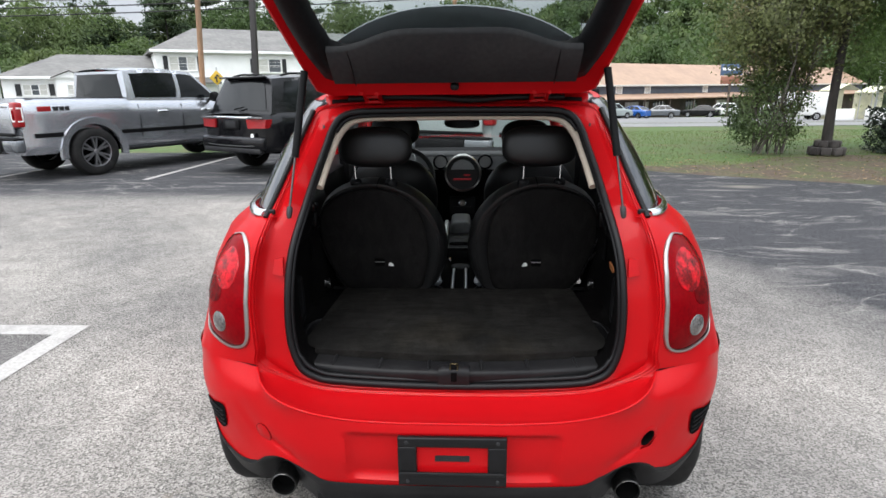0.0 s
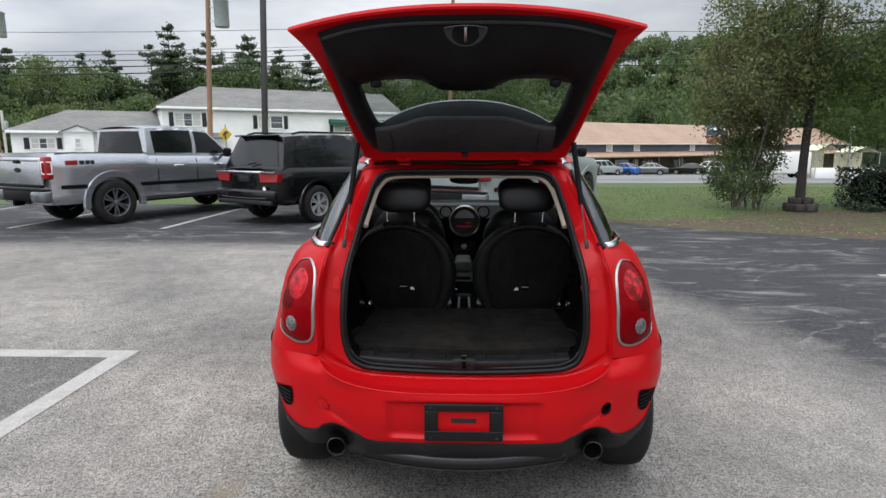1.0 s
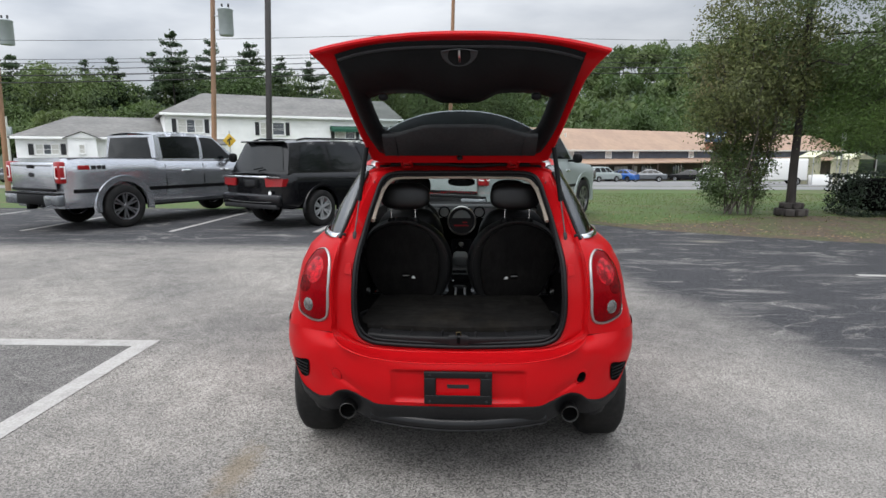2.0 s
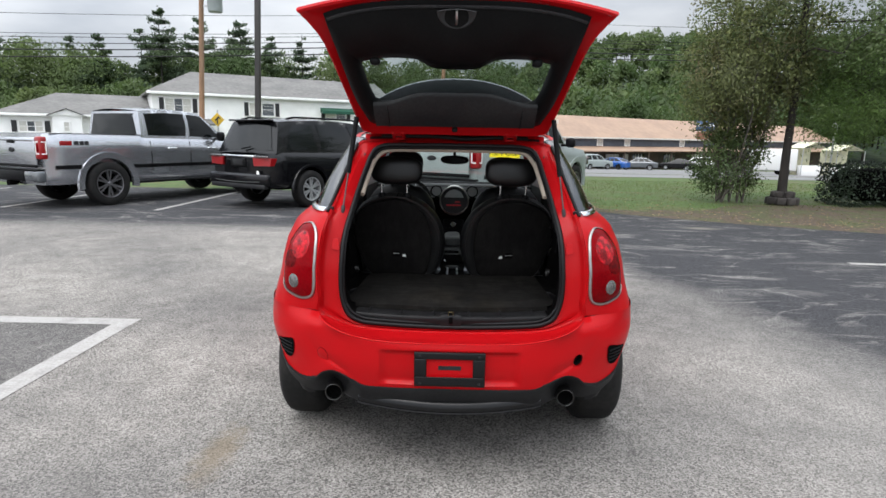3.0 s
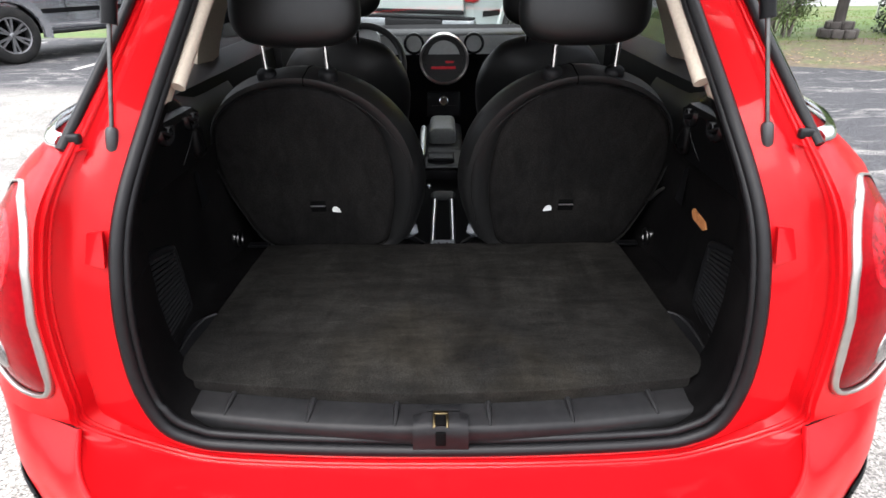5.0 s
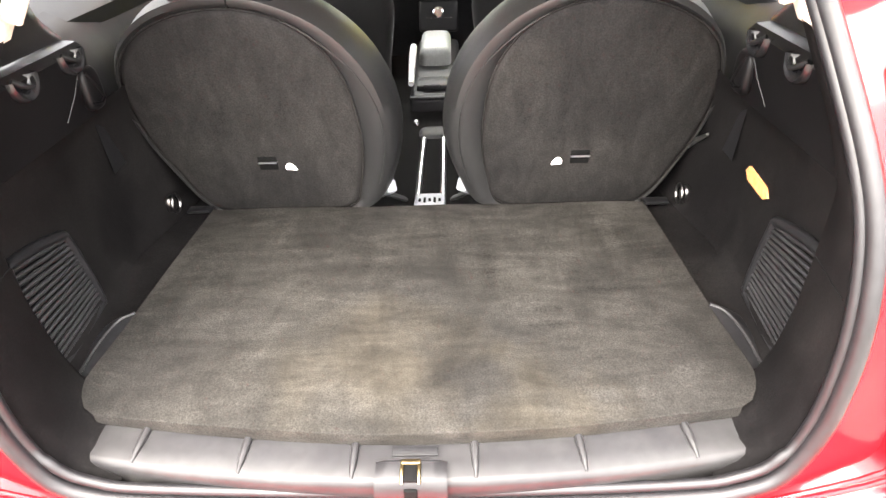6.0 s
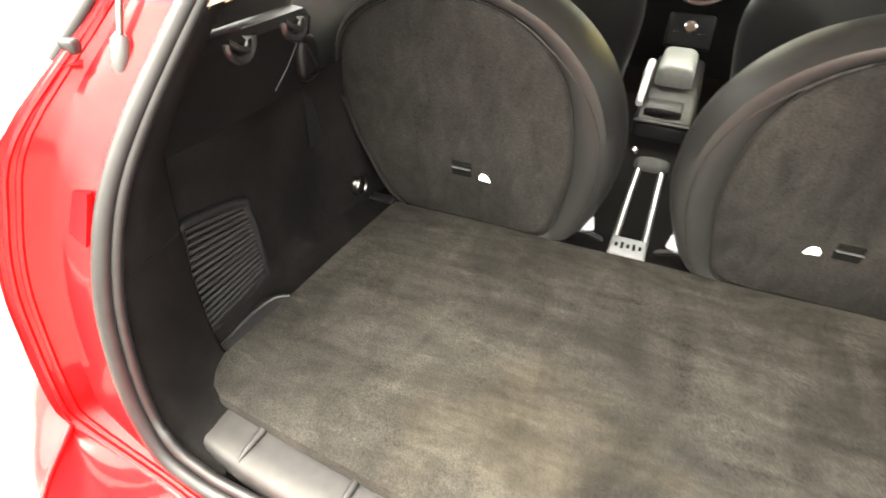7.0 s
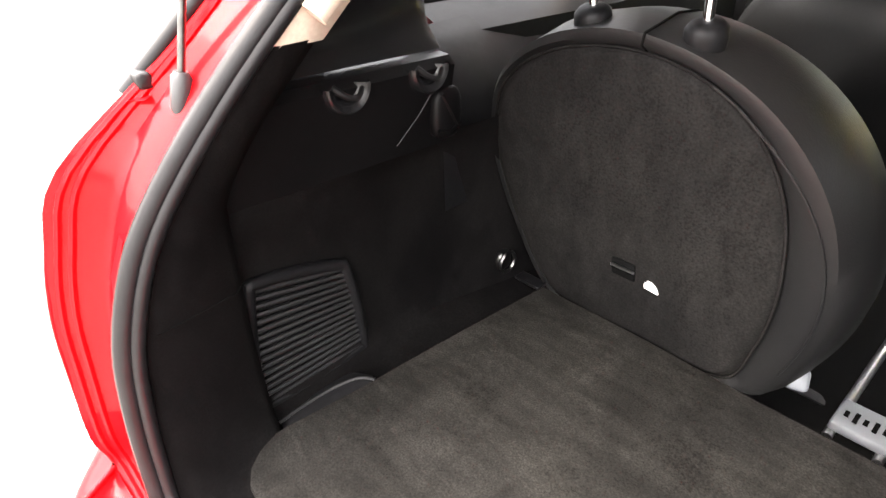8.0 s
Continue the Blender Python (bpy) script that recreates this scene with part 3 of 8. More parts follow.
zs = [z for z, in [(0.72 + 0.425 * k / 20,) for k in range(21)]]
secs = [[(x, y, z) for x, y in section(z)] for z in zs]
cut = [next(i for i, p in enumerate(secs[0]) if p[1] >= y) for y in (1.28, 2.12, 3.02)]
nst = len(secs[0])
for name, a, b in (("quarter_panel", 0, cut[0]), ("rear_door", cut[0], cut[1]), ("front_door", cut[1], cut[2]), ("front_fender", cut[2], nst - 1)):
    rows = [[(x, y + (0.004 if i == a and a else 0), z) for i, (x, y, z) in enumerate(s[a:b + 1], a)] for s in secs]
    if name == "front_fender":
        # the wing falls away towards the nose
        rows = [[(x, y, 0.72 + (z - 0.72) * (interp(y, [3.02, 3.15, 3.4, 3.65, 3.82, 3.92], [1.03, 0.985, 0.95, 0.912, 0.862, 0.78]) - 0.72) / 0.425) for x, y, z in r] for r in rows]
    top = [(x - 0.03, y + (0.015 if y < 0.7 else 0), z + (0.004 if y < 0.9 else -0.01)) for x, y, z in rows[-1]]
    body = Shape().grid(rows + [top])
    if name == "quarter_panel":
        ebase = [(x, y + 0.03, z) for x, y, z in (r[0] for r in rows)]
        body.grid([[r[0] for r in rows], ebase])
    both(name, body, RED, CAR, "glossy red " + name.replace("_", " "))

# lower sides with wheel arches
AXLE = (0.70, 3.29)


def in_arch(p, r=0.365):
    return any((p.y - a) ** 2 + (p.z - 0.325) ** 2 < r * r for a in AXLE)


def lower_x(y, z):
    f = interp(y, [0.6, 1.0, 1.6, 3.1, 3.6, 3.92], [0.985, 0.995, 1, 0.985, 0.94, 0.80])
    return f * interp(z, [0.24, 0.34, 0.45, 0.58, 0.72], [0.80, 0.855, 0.878, 0.89, 0.885])


low = Shape().grid([[(lower_x(y, z), y, z) for y in np.linspace(0.62, 3.92, 133)] for z in np.linspace(0.26, 0.72, 22)], skip=in_arch)
both("side_sill", low, RED, CAR, "glossy red lower side with wheel arches")
for a in AXLE:
    arch = Shape()
    rows = []
    for r, o in ((0.352, -0.03), (0.356, 0.012), (0.385, 0.020), (0.415, 0.010), (0.418, -0.02)):
        rows.append([])
        for k in range(33):
            t = radians(-8 + 196 * k / 32)
            y, z = a + r * math.cos(t), 0.325 + r * math.sin(t)
            x = lower_x(max(y, 0.62), z) - max(0, 0.50 - y) ** 1.35 * 1.1
            rows[-1].append((x + o, y, z))
    arch.grid(rows)
    both("wheel_arch", arch, VALANCE, CAR, "dark grey plastic wheel arch trim")

# ---- rear bumper ----
TOP = [(0, -0.005, 0.634), (0.15, -0.005, 0.635), (0.30, 0.000, 0.641), (0.42, 0.012, 0.658), (0.50, 0.035, 0.680), (0.555, 0.085, 0.697), (0.594, 0.162, 0.715),
       (0.647, 0.1815, 0.7185), (0.715, 0.2105, 0.720), (0.783, 0.256, 0.723), (0.842, 0.330, 0.724), (0.872, 0.415, 0.724), (0.888, 0.51, 0.724), (0.893, 0.61, 0.724)]
MID = [(0, -0.024), (0.15, -0.023), (0.30, -0.016), (0.42, 0.002), (0.50, 0.033), (0.56, 0.067), (0.61, 0.098), (0.665, 0.132), (0.725, 0.175), (0.79, 0.240), (0.845, 0.320), (0.876, 0.405), (0.892, 0.50), (0.898, 0.61)]
LOW = [(0, 0.005, 0.426), (0.15, 0.006, 0.426), (0.30, 0.010, 0.428), (0.373, 0.016, 0.433), (0.42, 0.030, 0.453), (0.47, 0.045, 0.478), (0.513, 0.062, 0.485),
       (0.56, 0.086, 0.466), (0.612, 0.116, 0.424), (0.68, 0.160, 0.414), (0.757, 0.222, 0.442), (0.80, 0.278, 0.500), (0.838, 0.355, 0.59), (0.882, 0.58, 0.70)]
tt, mm, ll = spline(TOP, 9), spline([(*p, 0) for p in MID], 9), spline(LOW, 9)
NB = 26


def bumper_col(j):
    t, m_, b = tt[j], mm[j], ll[j]
    h = t[2] - b[2]
    # the corner shoulders slope more than the middle
    c = smooth(t[0], 0.59, 0.66) * (1 - smooth(t[0], 0.83, 0.885))
    pts = spline([t, (m_[0] - 0.003 * c, m_[1] + 0.011 + 0.003 * c, t[2] - 0.18 * h), (m_[0] - 0.004 * c, m_[1] + 0.009 - 0.008 * c, t[2] - (0.58 - 0.10 * c) * h), b], 9)
    out = []
    for x, y, z in pts[:NB + 2]:
        # a flared lip over each exhaust
        y -= 0.013 * math.exp(-((x - 0.513) / 0.085) ** 2) * (1 - smooth(z - b[2], 0.012, 0.050))
        # recess for the number plate
        out.append((x, y + 0.020 * smooth(0.300 - x, 0, 0.022) * smooth(0.606 - z, 0, 0.020) * smooth(z - 0.446, 0, 0.016), z))
    return out


cols = [bumper_col(j) for j in range(len(tt))]
TOW = min((Vector(p) for c in cols for p in c), key=lambda p: (p.x - 0.560) ** 2 + (p.z - 0.545) ** 2)
right = Shape().grid(cols, skip=lambda p: (p - TOW).length < 0.033 and p.y < 0.2)
left = Shape().grid(cols).mirror()
bump = Shape().add(right.v, right.f).add(left.v, left.f)
BUMPER = part("rear_bumper", bump, RED, CAR, "glossy red rear bumper with plate recess")
# ledge between the crease and the opening
ledge_in = spline([e for _, _, e in RING[13:]], 12)[::-1]
ledge_out = spline(TOP[:7], 10)
n_l = len(ledge_in)
ledge_out = [ledge_out[round(i * (len(ledge_out) - 1) / (n_l - 1))] for i in range(n_l)]
lg = Shape().grid([ledge_in] + [[(a[0] + (b[0] - a[0]) * t, a[1] + (b[1] - a[1]) * t, a[2] + (b[2] - a[2]) * t - 0.010 * math.sin(math.pi * t)) for a, b in zip(ledge_in, ledge_out)] for t in (0.12, 0.3, 0.5, 0.7, 0.86, 0.95)] + [ledge_out])
lg2 = lg.mirror()
part("bumper_ledge", Shape().add(lg.v, lg.f).add(lg2.v, lg2.f), RED, BUMPER, "red loading ledge")
# towing eye hole: collar and dark well
tj, ti = min(((j, i) for j in range(3, len(cols) - 3) for i in range(2, len(cols[0]) - 2)), key=lambda k: (Vector(cols[k[0]][k[1]]) - TOW).length)
nrm = (Vector(cols[tj + 2][ti]) - Vector(cols[tj - 2][ti])).cross(Vector(cols[tj][ti + 1]) - Vector(cols[tj][ti - 1])).normalized()
nrm = nrm if nrm.y < 0 else -nrm
fm = Matrix.Translation(TOW + nrm * 0.002) @ nrm.to_track_quat("Z", "Y").to_matrix().to_4x4()
part("tow_eye_collar", Shape().lathe([(0.045, -0.008), (0.040, -0.0030), (0.030, -0.001), (0.0265, -0.001)], fm, 24), RED, BUMPER)
part("tow_eye_well", Shape().lathe([(0.0266, -0.0012), (0.0240, -0.004), (0.0235, -0.022), (0.0, -0.024)], fm, 20), DEEP_BLACK, BUMPER, "open black towing eye hole")
part("panel_gap", Shape().tube([(x - 0.0012, y + 0.0012, z + 0.001) for x, y, z in spline(TOP[6:10], 6)], 0.0016, 6), DEEP_BLACK, BUMPER)
part("panel_gap", Shape().tube([(-x + 0.0012, y + 0.0012, z + 0.001) for x, y, z in spline(TOP[6:10], 6)], 0.0016, 6), DEEP_BLACK, BUMPER)
# the blanked towing eye on the other side
cm = Matrix.Scale(-1, 4, Vector((1, 0, 0))) @ fm
part("tow_eye_cover", Shape().lathe([(0.0300, -0.004), (0.0295, 0.0006), (0.0280, 0.0014), (0.0, 0.0014)], cm, 28), RED, BUMPER, "round red towing eye cover")
part("cover_gap", Shape().tube([cm @ Vector((0.0302 * math.cos(a), 0.0302 * math.sin(a), 0.0)) for a in np.linspace(0, 6.28319, 28, endpoint=False)], 0.0009, 5, True), DEEP_BLACK, BUMPER)
# crease along the loading edge, rounded
cr_ = [(x, y + 0.0022, z - 0.0022) for x, y, z in spline(TOP[:7], 8)]
crs = Shape().tube(cr_, 0.0042, 8)
cr2 = crs.mirror()
part("crease_edge", Shape().add(crs.v, crs.f).add(cr2.v, cr2.f), RED, BUMPER)
# corner vents with slats
flat_ = np.array([p for c in cols for p in c])


def on_bumper(x, z, out):
    """A place on the right half of the bumper at (x, z), out metres proud."""
    d2 = (flat_[:, 0] - x) ** 2 + (flat_[:, 2] - z) ** 2
    i = np.argsort(d2)[:5]
    w = 1 / (d2[i] + 1e-5)
    y = float((flat_[i, 1] * w).sum() / w.sum())
    return (x + out * 0.66, y - out * 0.75, z)


VENT = spline([(0.818, 0.548), (0.770, 0.568), (0.714, 0.583), (0.708, 0.545), (0.716, 0.503), (0.735, 0.486), (0.762, 0.484), (0.792, 0.512)], 4, closed=True)
for sx in (1, -1):
    vent = Shape().grid([[on_bumper(0.752 + (x - 0.752) * k, 0.532 + (z - 0.532) * k, 0.0035) for x, z in VENT] for k in (1.0, 0.75, 0.5, 0.25, 0.01)], close=True)
    VP = part("bumper_vent", vent if sx > 0 else vent.mirror(), DEEP_BLACK, BUMPER, "black slatted bumper corner vent")
    for k in range(4):
        z = 0.506 + 0.017 * k
        sl = Shape().tube([on_bumper(x, z, 0.005) for x in np.linspace(0.716, 0.776 + 0.011 * min(k, 2), 5)], 0.0030, 6)
        part("vent_slat", sl if sx > 0 else sl.mirror(), BLACK, VP)

# black valance, diffuser lip and exhausts
val = []
for j, (x, y, z) in enumerate(ll):
    zl = interp(x, [0, 0.36, 0.42, 0.60, 0.66, 0.70, 0.76, 0.80, 0.84, 0.88], [0.318, 0.330, 0.350, 0.345, 0.348, 0.358, 0.390, 0.452, 0.55, 0.68])
    pocket = math.exp(-((x - 0.513) / 0.062) ** 2)
    val.append([(x, y - 0.004, z + 0.004), (x, y - 0.006, z - 0.008), (x, y + 0.012 + 0.05 * pocket, z * 0.6 + zl * 0.4), (x, y + 0.022 + 0.07 * pocket, zl), (x * 0.99, y + 0.11, zl + 0.03)])
vl = Shape().grid(val)
vm = vl.mirror()
VAL = part("bumper_valance", Shape().add(vl.v, vl.f).add(vm.v, vm.f), VALANCE, CAR, "dark grey plastic lower valance")
lip = [(-0.40 + 0.8 * k / 24, 0.055 - 0.050 * math.cos((k - 12) / 12 * 1.3), 0.322 + 0.028 * ((k - 12) / 12) ** 2) for k in range(25)]
part("lip_edge", Shape().tube([(x, y - 0.008, z - 0.004) for x, y, z in lip], 0.0035, 6), SILL, VAL)
part("diffuser_lip", Shape().grid([[(x, y + dy, z + dz) for x, y, z in lip] for dy, dz in ((0.06, 0.045), (0.012, 0.042), (0.0, 0.030), (-0.006, 0.0), (0.0, -0.012), (0.07, -0.014))]), GLOSS, VAL, "glossy black diffuser lip")
for sx in (1, -1):
    em = pose(sx * 0.513, 0.072, 0.370, 90, 0, 0)
    part("exhaust_tip", Shape().lathe([(0.032, -0.16), (0.034, -0.02), (0.0355, 0.0), (0.0375, 0.0), (0.039, -0.008), (0.039, -0.20), (0.020, -0.24)], em, 28), DARKMETAL, CAR, "round steel exhaust tip")
    part("exhaust_ring", Shape().lathe([(0.0352, -0.004), (0.0356, 0.0012), (0.0370, 0.0018), (0.0382, 0.0005), (0.0392, -0.010)], em, 28), DARKMETAL, CAR, "bright exhaust rim")
    part("exhaust_bore", Shape().lathe([(0.0345, -0.008), (0.032, -0.04), (0.0, -0.045)], em, 20), DEEP_BLACK, CAR)

# number plate bracket, empty
PB = part("plate_bracket", Shape().prism([(0.147, 0.452), (0.147, 0.600), (-0.147, 0.600), (-0.147, 0.452)], -0.012, -0.002, lambda a, b, d: (a, d, b)), RED, CAR, "empty black number plate bracket on red bumper")
fr4 = Shape()
for c, s in (((0, -0.018, 0.587), (0.300, 0.016, 0.030)), ((0, -0.018, 0.469), (0.300, 0.016, 0.036)), ((-0.124, -0.018, 0.528), (0.052, 0.016, 0.090)), ((0.124, -0.018, 0.528), (0.052, 0.016, 0.090))):
    fr4.box(c, s, 0.004)
part("bracket_frame", fr4, RUBBER, PB)
bar = Shape()
for k in range(11):
    bar.box((-0.040 + 0.008 * k, -0.014, 0.531), (0.004, 0.004, 0.012))
bar.box((0, -0.013, 0.531), (0.096, 0.002, 0.018))
part("bracket_badge", bar, CLAD, PB)
part("bracket_bar", Shape().box((0, -0.027, 0.490), (0.290, 0.006, 0.010), 0.002), SILL, PB)
for x in (-0.125, 0.125):
    for z in (0.466, 0.588):
        part("screw", Shape().lathe([(0.006, 0.0), (0.005, 0.003), (0, 0.003)], pose(x, -0.026, z, 90), 10), CLAD, PB)

# ---- tail lights ----
LAMP_PTS = [(0.024, 0.820), (0.020, 0.90), (0.020, 0.98), (0.028, 1.035), (0.050, 1.076), (0.095, 1.094), (0.151, 1.088), (0.199, 1.062), (0.229, 1.015), (0.241, 0.955), (0.241, 0.890), (0.230, 0.838), (0.205, 0.806), (0.151, 0.786), (0.085, 0.774), (0.042, 0.786)]
LAMP = spline(LAMP_PTS, 5, closed=True)
cq, cz = 0.135, 0.935


def lamp_pt(q, z, out):
    return on_quarter(q, min(max(z, 0.721), 1.144), out)


def lens_out(q, z):
    """How far the lens stands proud at a place on it."""
    r = min(1.0, (abs((q - cq) / (0.104 if q > cq else 0.128)) ** 3 + abs((z - cz) / 0.155) ** 3) ** (1 / 3))
    return 0.014 * (1 - r ** 4) + 0.002


for sx in (1, -1):
    lens = Shape()
    rings = []
    for r in (0.0, 0.15, 0.3, 0.45, 0.6, 0.72, 0.84, 0.93, 1.0):
        rings.append([lamp_pt(cq + (q - cq) * r, cz + (z - cz) * r, 0.014 * (1 - r ** 4) + 0.002) for q, z in LAMP])
    rings.append([lamp_pt(q, z, -0.01) for q, z in LAMP])
    lens.grid(rings, close=True)
    if sx < 0:
        lens = lens.mirror()
    TL = part("tail_light", lens, LENS, CAR, "red tail light with satin chrome surround")
    # chrome on the inner side and below, a dark gap round the rest
    arc = spline([(0.159, 1.090), (0.095, 1.099), (0.046, 1.080), (0.023, 1.037), (0.014, 0.98), (0.014, 0.90), (0.018, 0.818), (0.038, 0.780), (0.085, 0.768), (0.151, 0.780), (0.209, 0.801), (0.233, 0.835)], 5)
    m_arc = len(arc) - 1
    ch = Shape().tube([lamp_pt(q, z, 0.003) for q, z in arc], [0.0030 + 0.0046 * smooth(min(i, m_arc - i), 0, 12) for i in range(m_arc + 1)], 8, False, 0.7)
    part("chrome_surround", ch if sx > 0 else ch.mirror(), SATIN, TL, "satin chrome lamp surround")
    gp = Shape().tube([lamp_pt(cq + (q - cq) * 1.015, cz + (z - cz) * 1.01, 0.0005) for q, z in LAMP], 0.0028, 6, True)
    part("lamp_gap", gp if sx > 0 else gp.mirror(), DEEP_BLACK, TL)

    def patch(q, z, rq, rz, h):
        """A facetted reflector that swells a little out of the lens."""
        s_ = Shape().grid([[lamp_pt(q + rq * k * math.cos(a), z + rz * k * math.sin(a), lens_out(q + rq * k * math.cos(a), z + rz * k * math.sin(a)) + 0.0016 + h * (1 - k * k) - 0.005 * (k > 0.97)) for a in np.linspace(0, 6.28319, 24, endpoint=False)] for k in (1.0, 0.95, 0.75, 0.5, 0.25, 0.01)], close=True)
        return s_ if sx > 0 else s_.mirror()
    part("brake_reflector", patch(0.108, 1.004, 0.060, 0.062, 0.0005), LENS_BRIGHT, TL)
    part("indicator_reflector", patch(0.165, 0.935, 0.052, 0.040, 0.0), LENS_DARK, TL)
    part("reversing_lamp", patch(0.128, 0.842, 0.033, 0.033, 0.006), CLEAR_LENS, TL, "clear round reversing lamp")

# ---- greenhouse ----
EDGE_UP = [(0.573, 0.315, 1.148), (0.560, 0.354, 1.188), (0.530, 0.452, 1.288), (0.503, 0.537, 1.382), (0.477, 0.592, 1.453), (0.455, 0.622, 1.478)]
C2 = [(0.655, 0.462, 1.150), (0.640, 0.478, 1.185), (0.597, 0.54, 1.285), (0.551, 0.60, 1.385), (0.515, 0.64, 1.455), (0.492, 0.665, 1.485)]
C3 = [(0.706, 0.70, 1.150), (0.694, 0.70, 1.185), (0.648, 0.72, 1.285), (0.590, 0.76, 1.385), (0.545, 0.78, 1.455), (0.520, 0.80, 1.490)]
C4 = [(0.728, 1.18, 1.150), (0.716, 1.18, 1.185), (0.672, 1.18, 1.285), (0.620, 1.18, 1.385), (0.580, 1.18, 1.455), (0.555, 1.18, 1.492)]
cols_g = [spline(c, 4) for c in (EDGE_UP, C2, C3, C4)]
gl_rows = [spline([c[i] for c in cols_g], 5) for i in range(len(cols_g[0]))]
for w in both("quarter_window", Shape().grid(gl_rows), PRIVACY, CAR, "dark wrap-around rear side glass"):
    w.visible_shadow = False
both("window_edge_trim", Shape().tube([(x - 0.001, y - 0.024, z) for x, y, z in spline(EDGE_UP[:5], 4)], 0.0085, 8), RUBBER, CAR, "black glass edge trim")
both("window_trim_end", Shape().box((0.556, 0.304, 1.162), (0.022, 0.014, 0.016), 0.004), RUBBER, CAR, "black trim end block")
# rounded black trim inside the rear corner, above the parcel shelf ledge
def corner_trim(t, k):
    a = Vector(mix(C2[k], C3[k], t))
    if k == 0:
        return Vector((0.536, a.y, 1.140))
    if k == 1:
        return Vector((0.552 + 0.020 * t, a.y, 1.186))
    return a - Vector((0.036 + 0.034 * math.sin(math.pi * min(1, k / 4)), 0, 0.004))


ct_rows = [spline([corner_trim(t, k) for k in range(6)], 5) for t in (-0.35, -0.1, 0.15, 0.4, 0.6, 0.72, 0.80)]
ct_rows += [[(x + 0.006, y + 0.006, z) for x, y, z in ct_rows[-1]], [(x + 0.05, y + 0.008, z) for x, y, z in ct_rows[-1]]]
both("corner_trim", Shape().grid(ct_rows), GLOSS, CAR, "rounded black rear corner trim", 60)
# inner face of the rear door beyond the corner trim
both("door_trim", Shape().grid([[(x + 0.05 * smooth(y, 0.7, 0.95), y, z) for x, z in spline([(0.545, 0.90), (0.550, 1.03), (0.566, 1.085), (0.600, 1.125), (0.640, 1.146)], 4)] for y in np.linspace(0.668, 1.18, 9)]), BLACK, CAR, "black rear door trim")
# black pillar backing behind the glass corner
both("rear_pillar", Shape().grid([[(x - 0.014, y + 0.012, z) for x, y, z in r[:8]] for r in gl_rows]), BLACK, CAR, "black rear pillar behind glass")
strip_c = spline([(0.575, 0.318), (0.610, 0.348), (0.650, 0.425), (0.680, 0.52), (0.706, 0.70), (0.728, 1.18)], 6)
ch_s = Shape().grid([[(x + a, y - a * 0.5, 1.148 + b) for x, y in strip_c] for a, b in ((0.0, 0.018), (0.010, 0.016), (0.016, 0.008), (0.017, 0.0), (0.004, -0.004))])
both("chrome_waistline", ch_s, CHROME, CAR, "chrome waistline strip")

# roof, white, with red side rails
ROOF = [(0.70, 1.505, 0.50), (0.76, 1.512, 0.515), (1.0, 1.532, 0.545), (1.5, 1.552, 0.570), (2.0, 1.545, 0.565), (2.3, 1.520, 0.548), (2.42, 1.498, 0.535)]
rf = []
for y, z, w in spline(ROOF, 4):
    rf.append([(w * u, y - (0.03 * (1 - u * u) if y < 0.7 else -0.06 * (1 - u * u) * smooth(y, 2.1, 2.42)), z - 0.045 * abs(u) ** 3.2) for u in np.linspace(-1, 1, 21)])
part("roof", Shape().grid(rf), WHITE_ROOF, CAR, "white roof")
part("headliner", Shape().grid([[(x * 0.95, y + 0.01, z - 0.045 - 0.034 * smooth(y, 1.5, 2.3)) for x, y, z in r] for r in rf]), BEIGE, CAR, "beige headliner")
rail = Shape()
rail.grid([[(w * 0.995 + a, y, z - 0.045 + b) for y, z, w in spline(ROOF[1:], 4)] for a, b in ((-0.02, 0.014), (0.006, 0.012), (0.018, -0.012), (0.014, -0.035), (-0.03, -0.035))])
both("roof_rail", rail, RED, CAR)
part("roof_gutter", Shape().grid([[(0.45 * u, y, z - 0.012 * abs(u) ** 3) for u in np.linspace(-1, 1, 17)] for y, z in ((0.606, 1.480), (0.622, 1.474), (0.640, 1.476), (0.652, 1.506), (0.672, 1.514), (0.705, 1.512))]), RED, CAR, "red gutter between roof and tailgate")

# side windows, pillars


def side_pt(y, z):
    b = interp(y, [1.18, 2.0, 2.9], [0.728, 0.742, 0.722])
    t = interp(y, [1.18, 1.6, 2.1, 2.42, 2.9], [0.585, 0.597, 0.592, 0.572, 0.54])
    return (b + (t - b) * ((z - 1.15) / 0.325) ** 1.25 if z > 1.15 else b, y, z)


for name, y0, y1 in (("rear_side_window", 1.24, 1.96), ("front_side_window", 2.02, 2.88)):
    rows = []
    for k in range(9):
        z = 1.155 + 0.31 * k / 8
        hi = min(y1, 2.96 - (z - 1.10) * 1.45) if y1 > 2.5 else y1
        rows.append([side_pt(y0 + (hi - y0) * u / 8, z) for u in range(9)])
    for w in both(name, Shape().grid(rows), PRIVACY if y0 < 2 else GLASS, CAR, "side window"):
        w.visible_shadow = False
for y in (1.21, 1.99):
    pl = Shape().tube([Vector(side_pt(y, z)) - Vector((0.014, 0, 0)) for z in np.linspace(1.13, 1.48, 7)], 0.036, 8, False, 0.5)
    both("door_pillar", pl, RED if y > 1.5 else BLACK, CAR, "door frame pillar")
both("a_pillar", Shape().tube([(0.705, 3.02, 1.10), (0.66, 2.80, 1.225), (0.60, 2.58, 1.36), (0.555, 2.40, 1.475)], 0.034, 8), RED, CAR, "windscreen pillar")
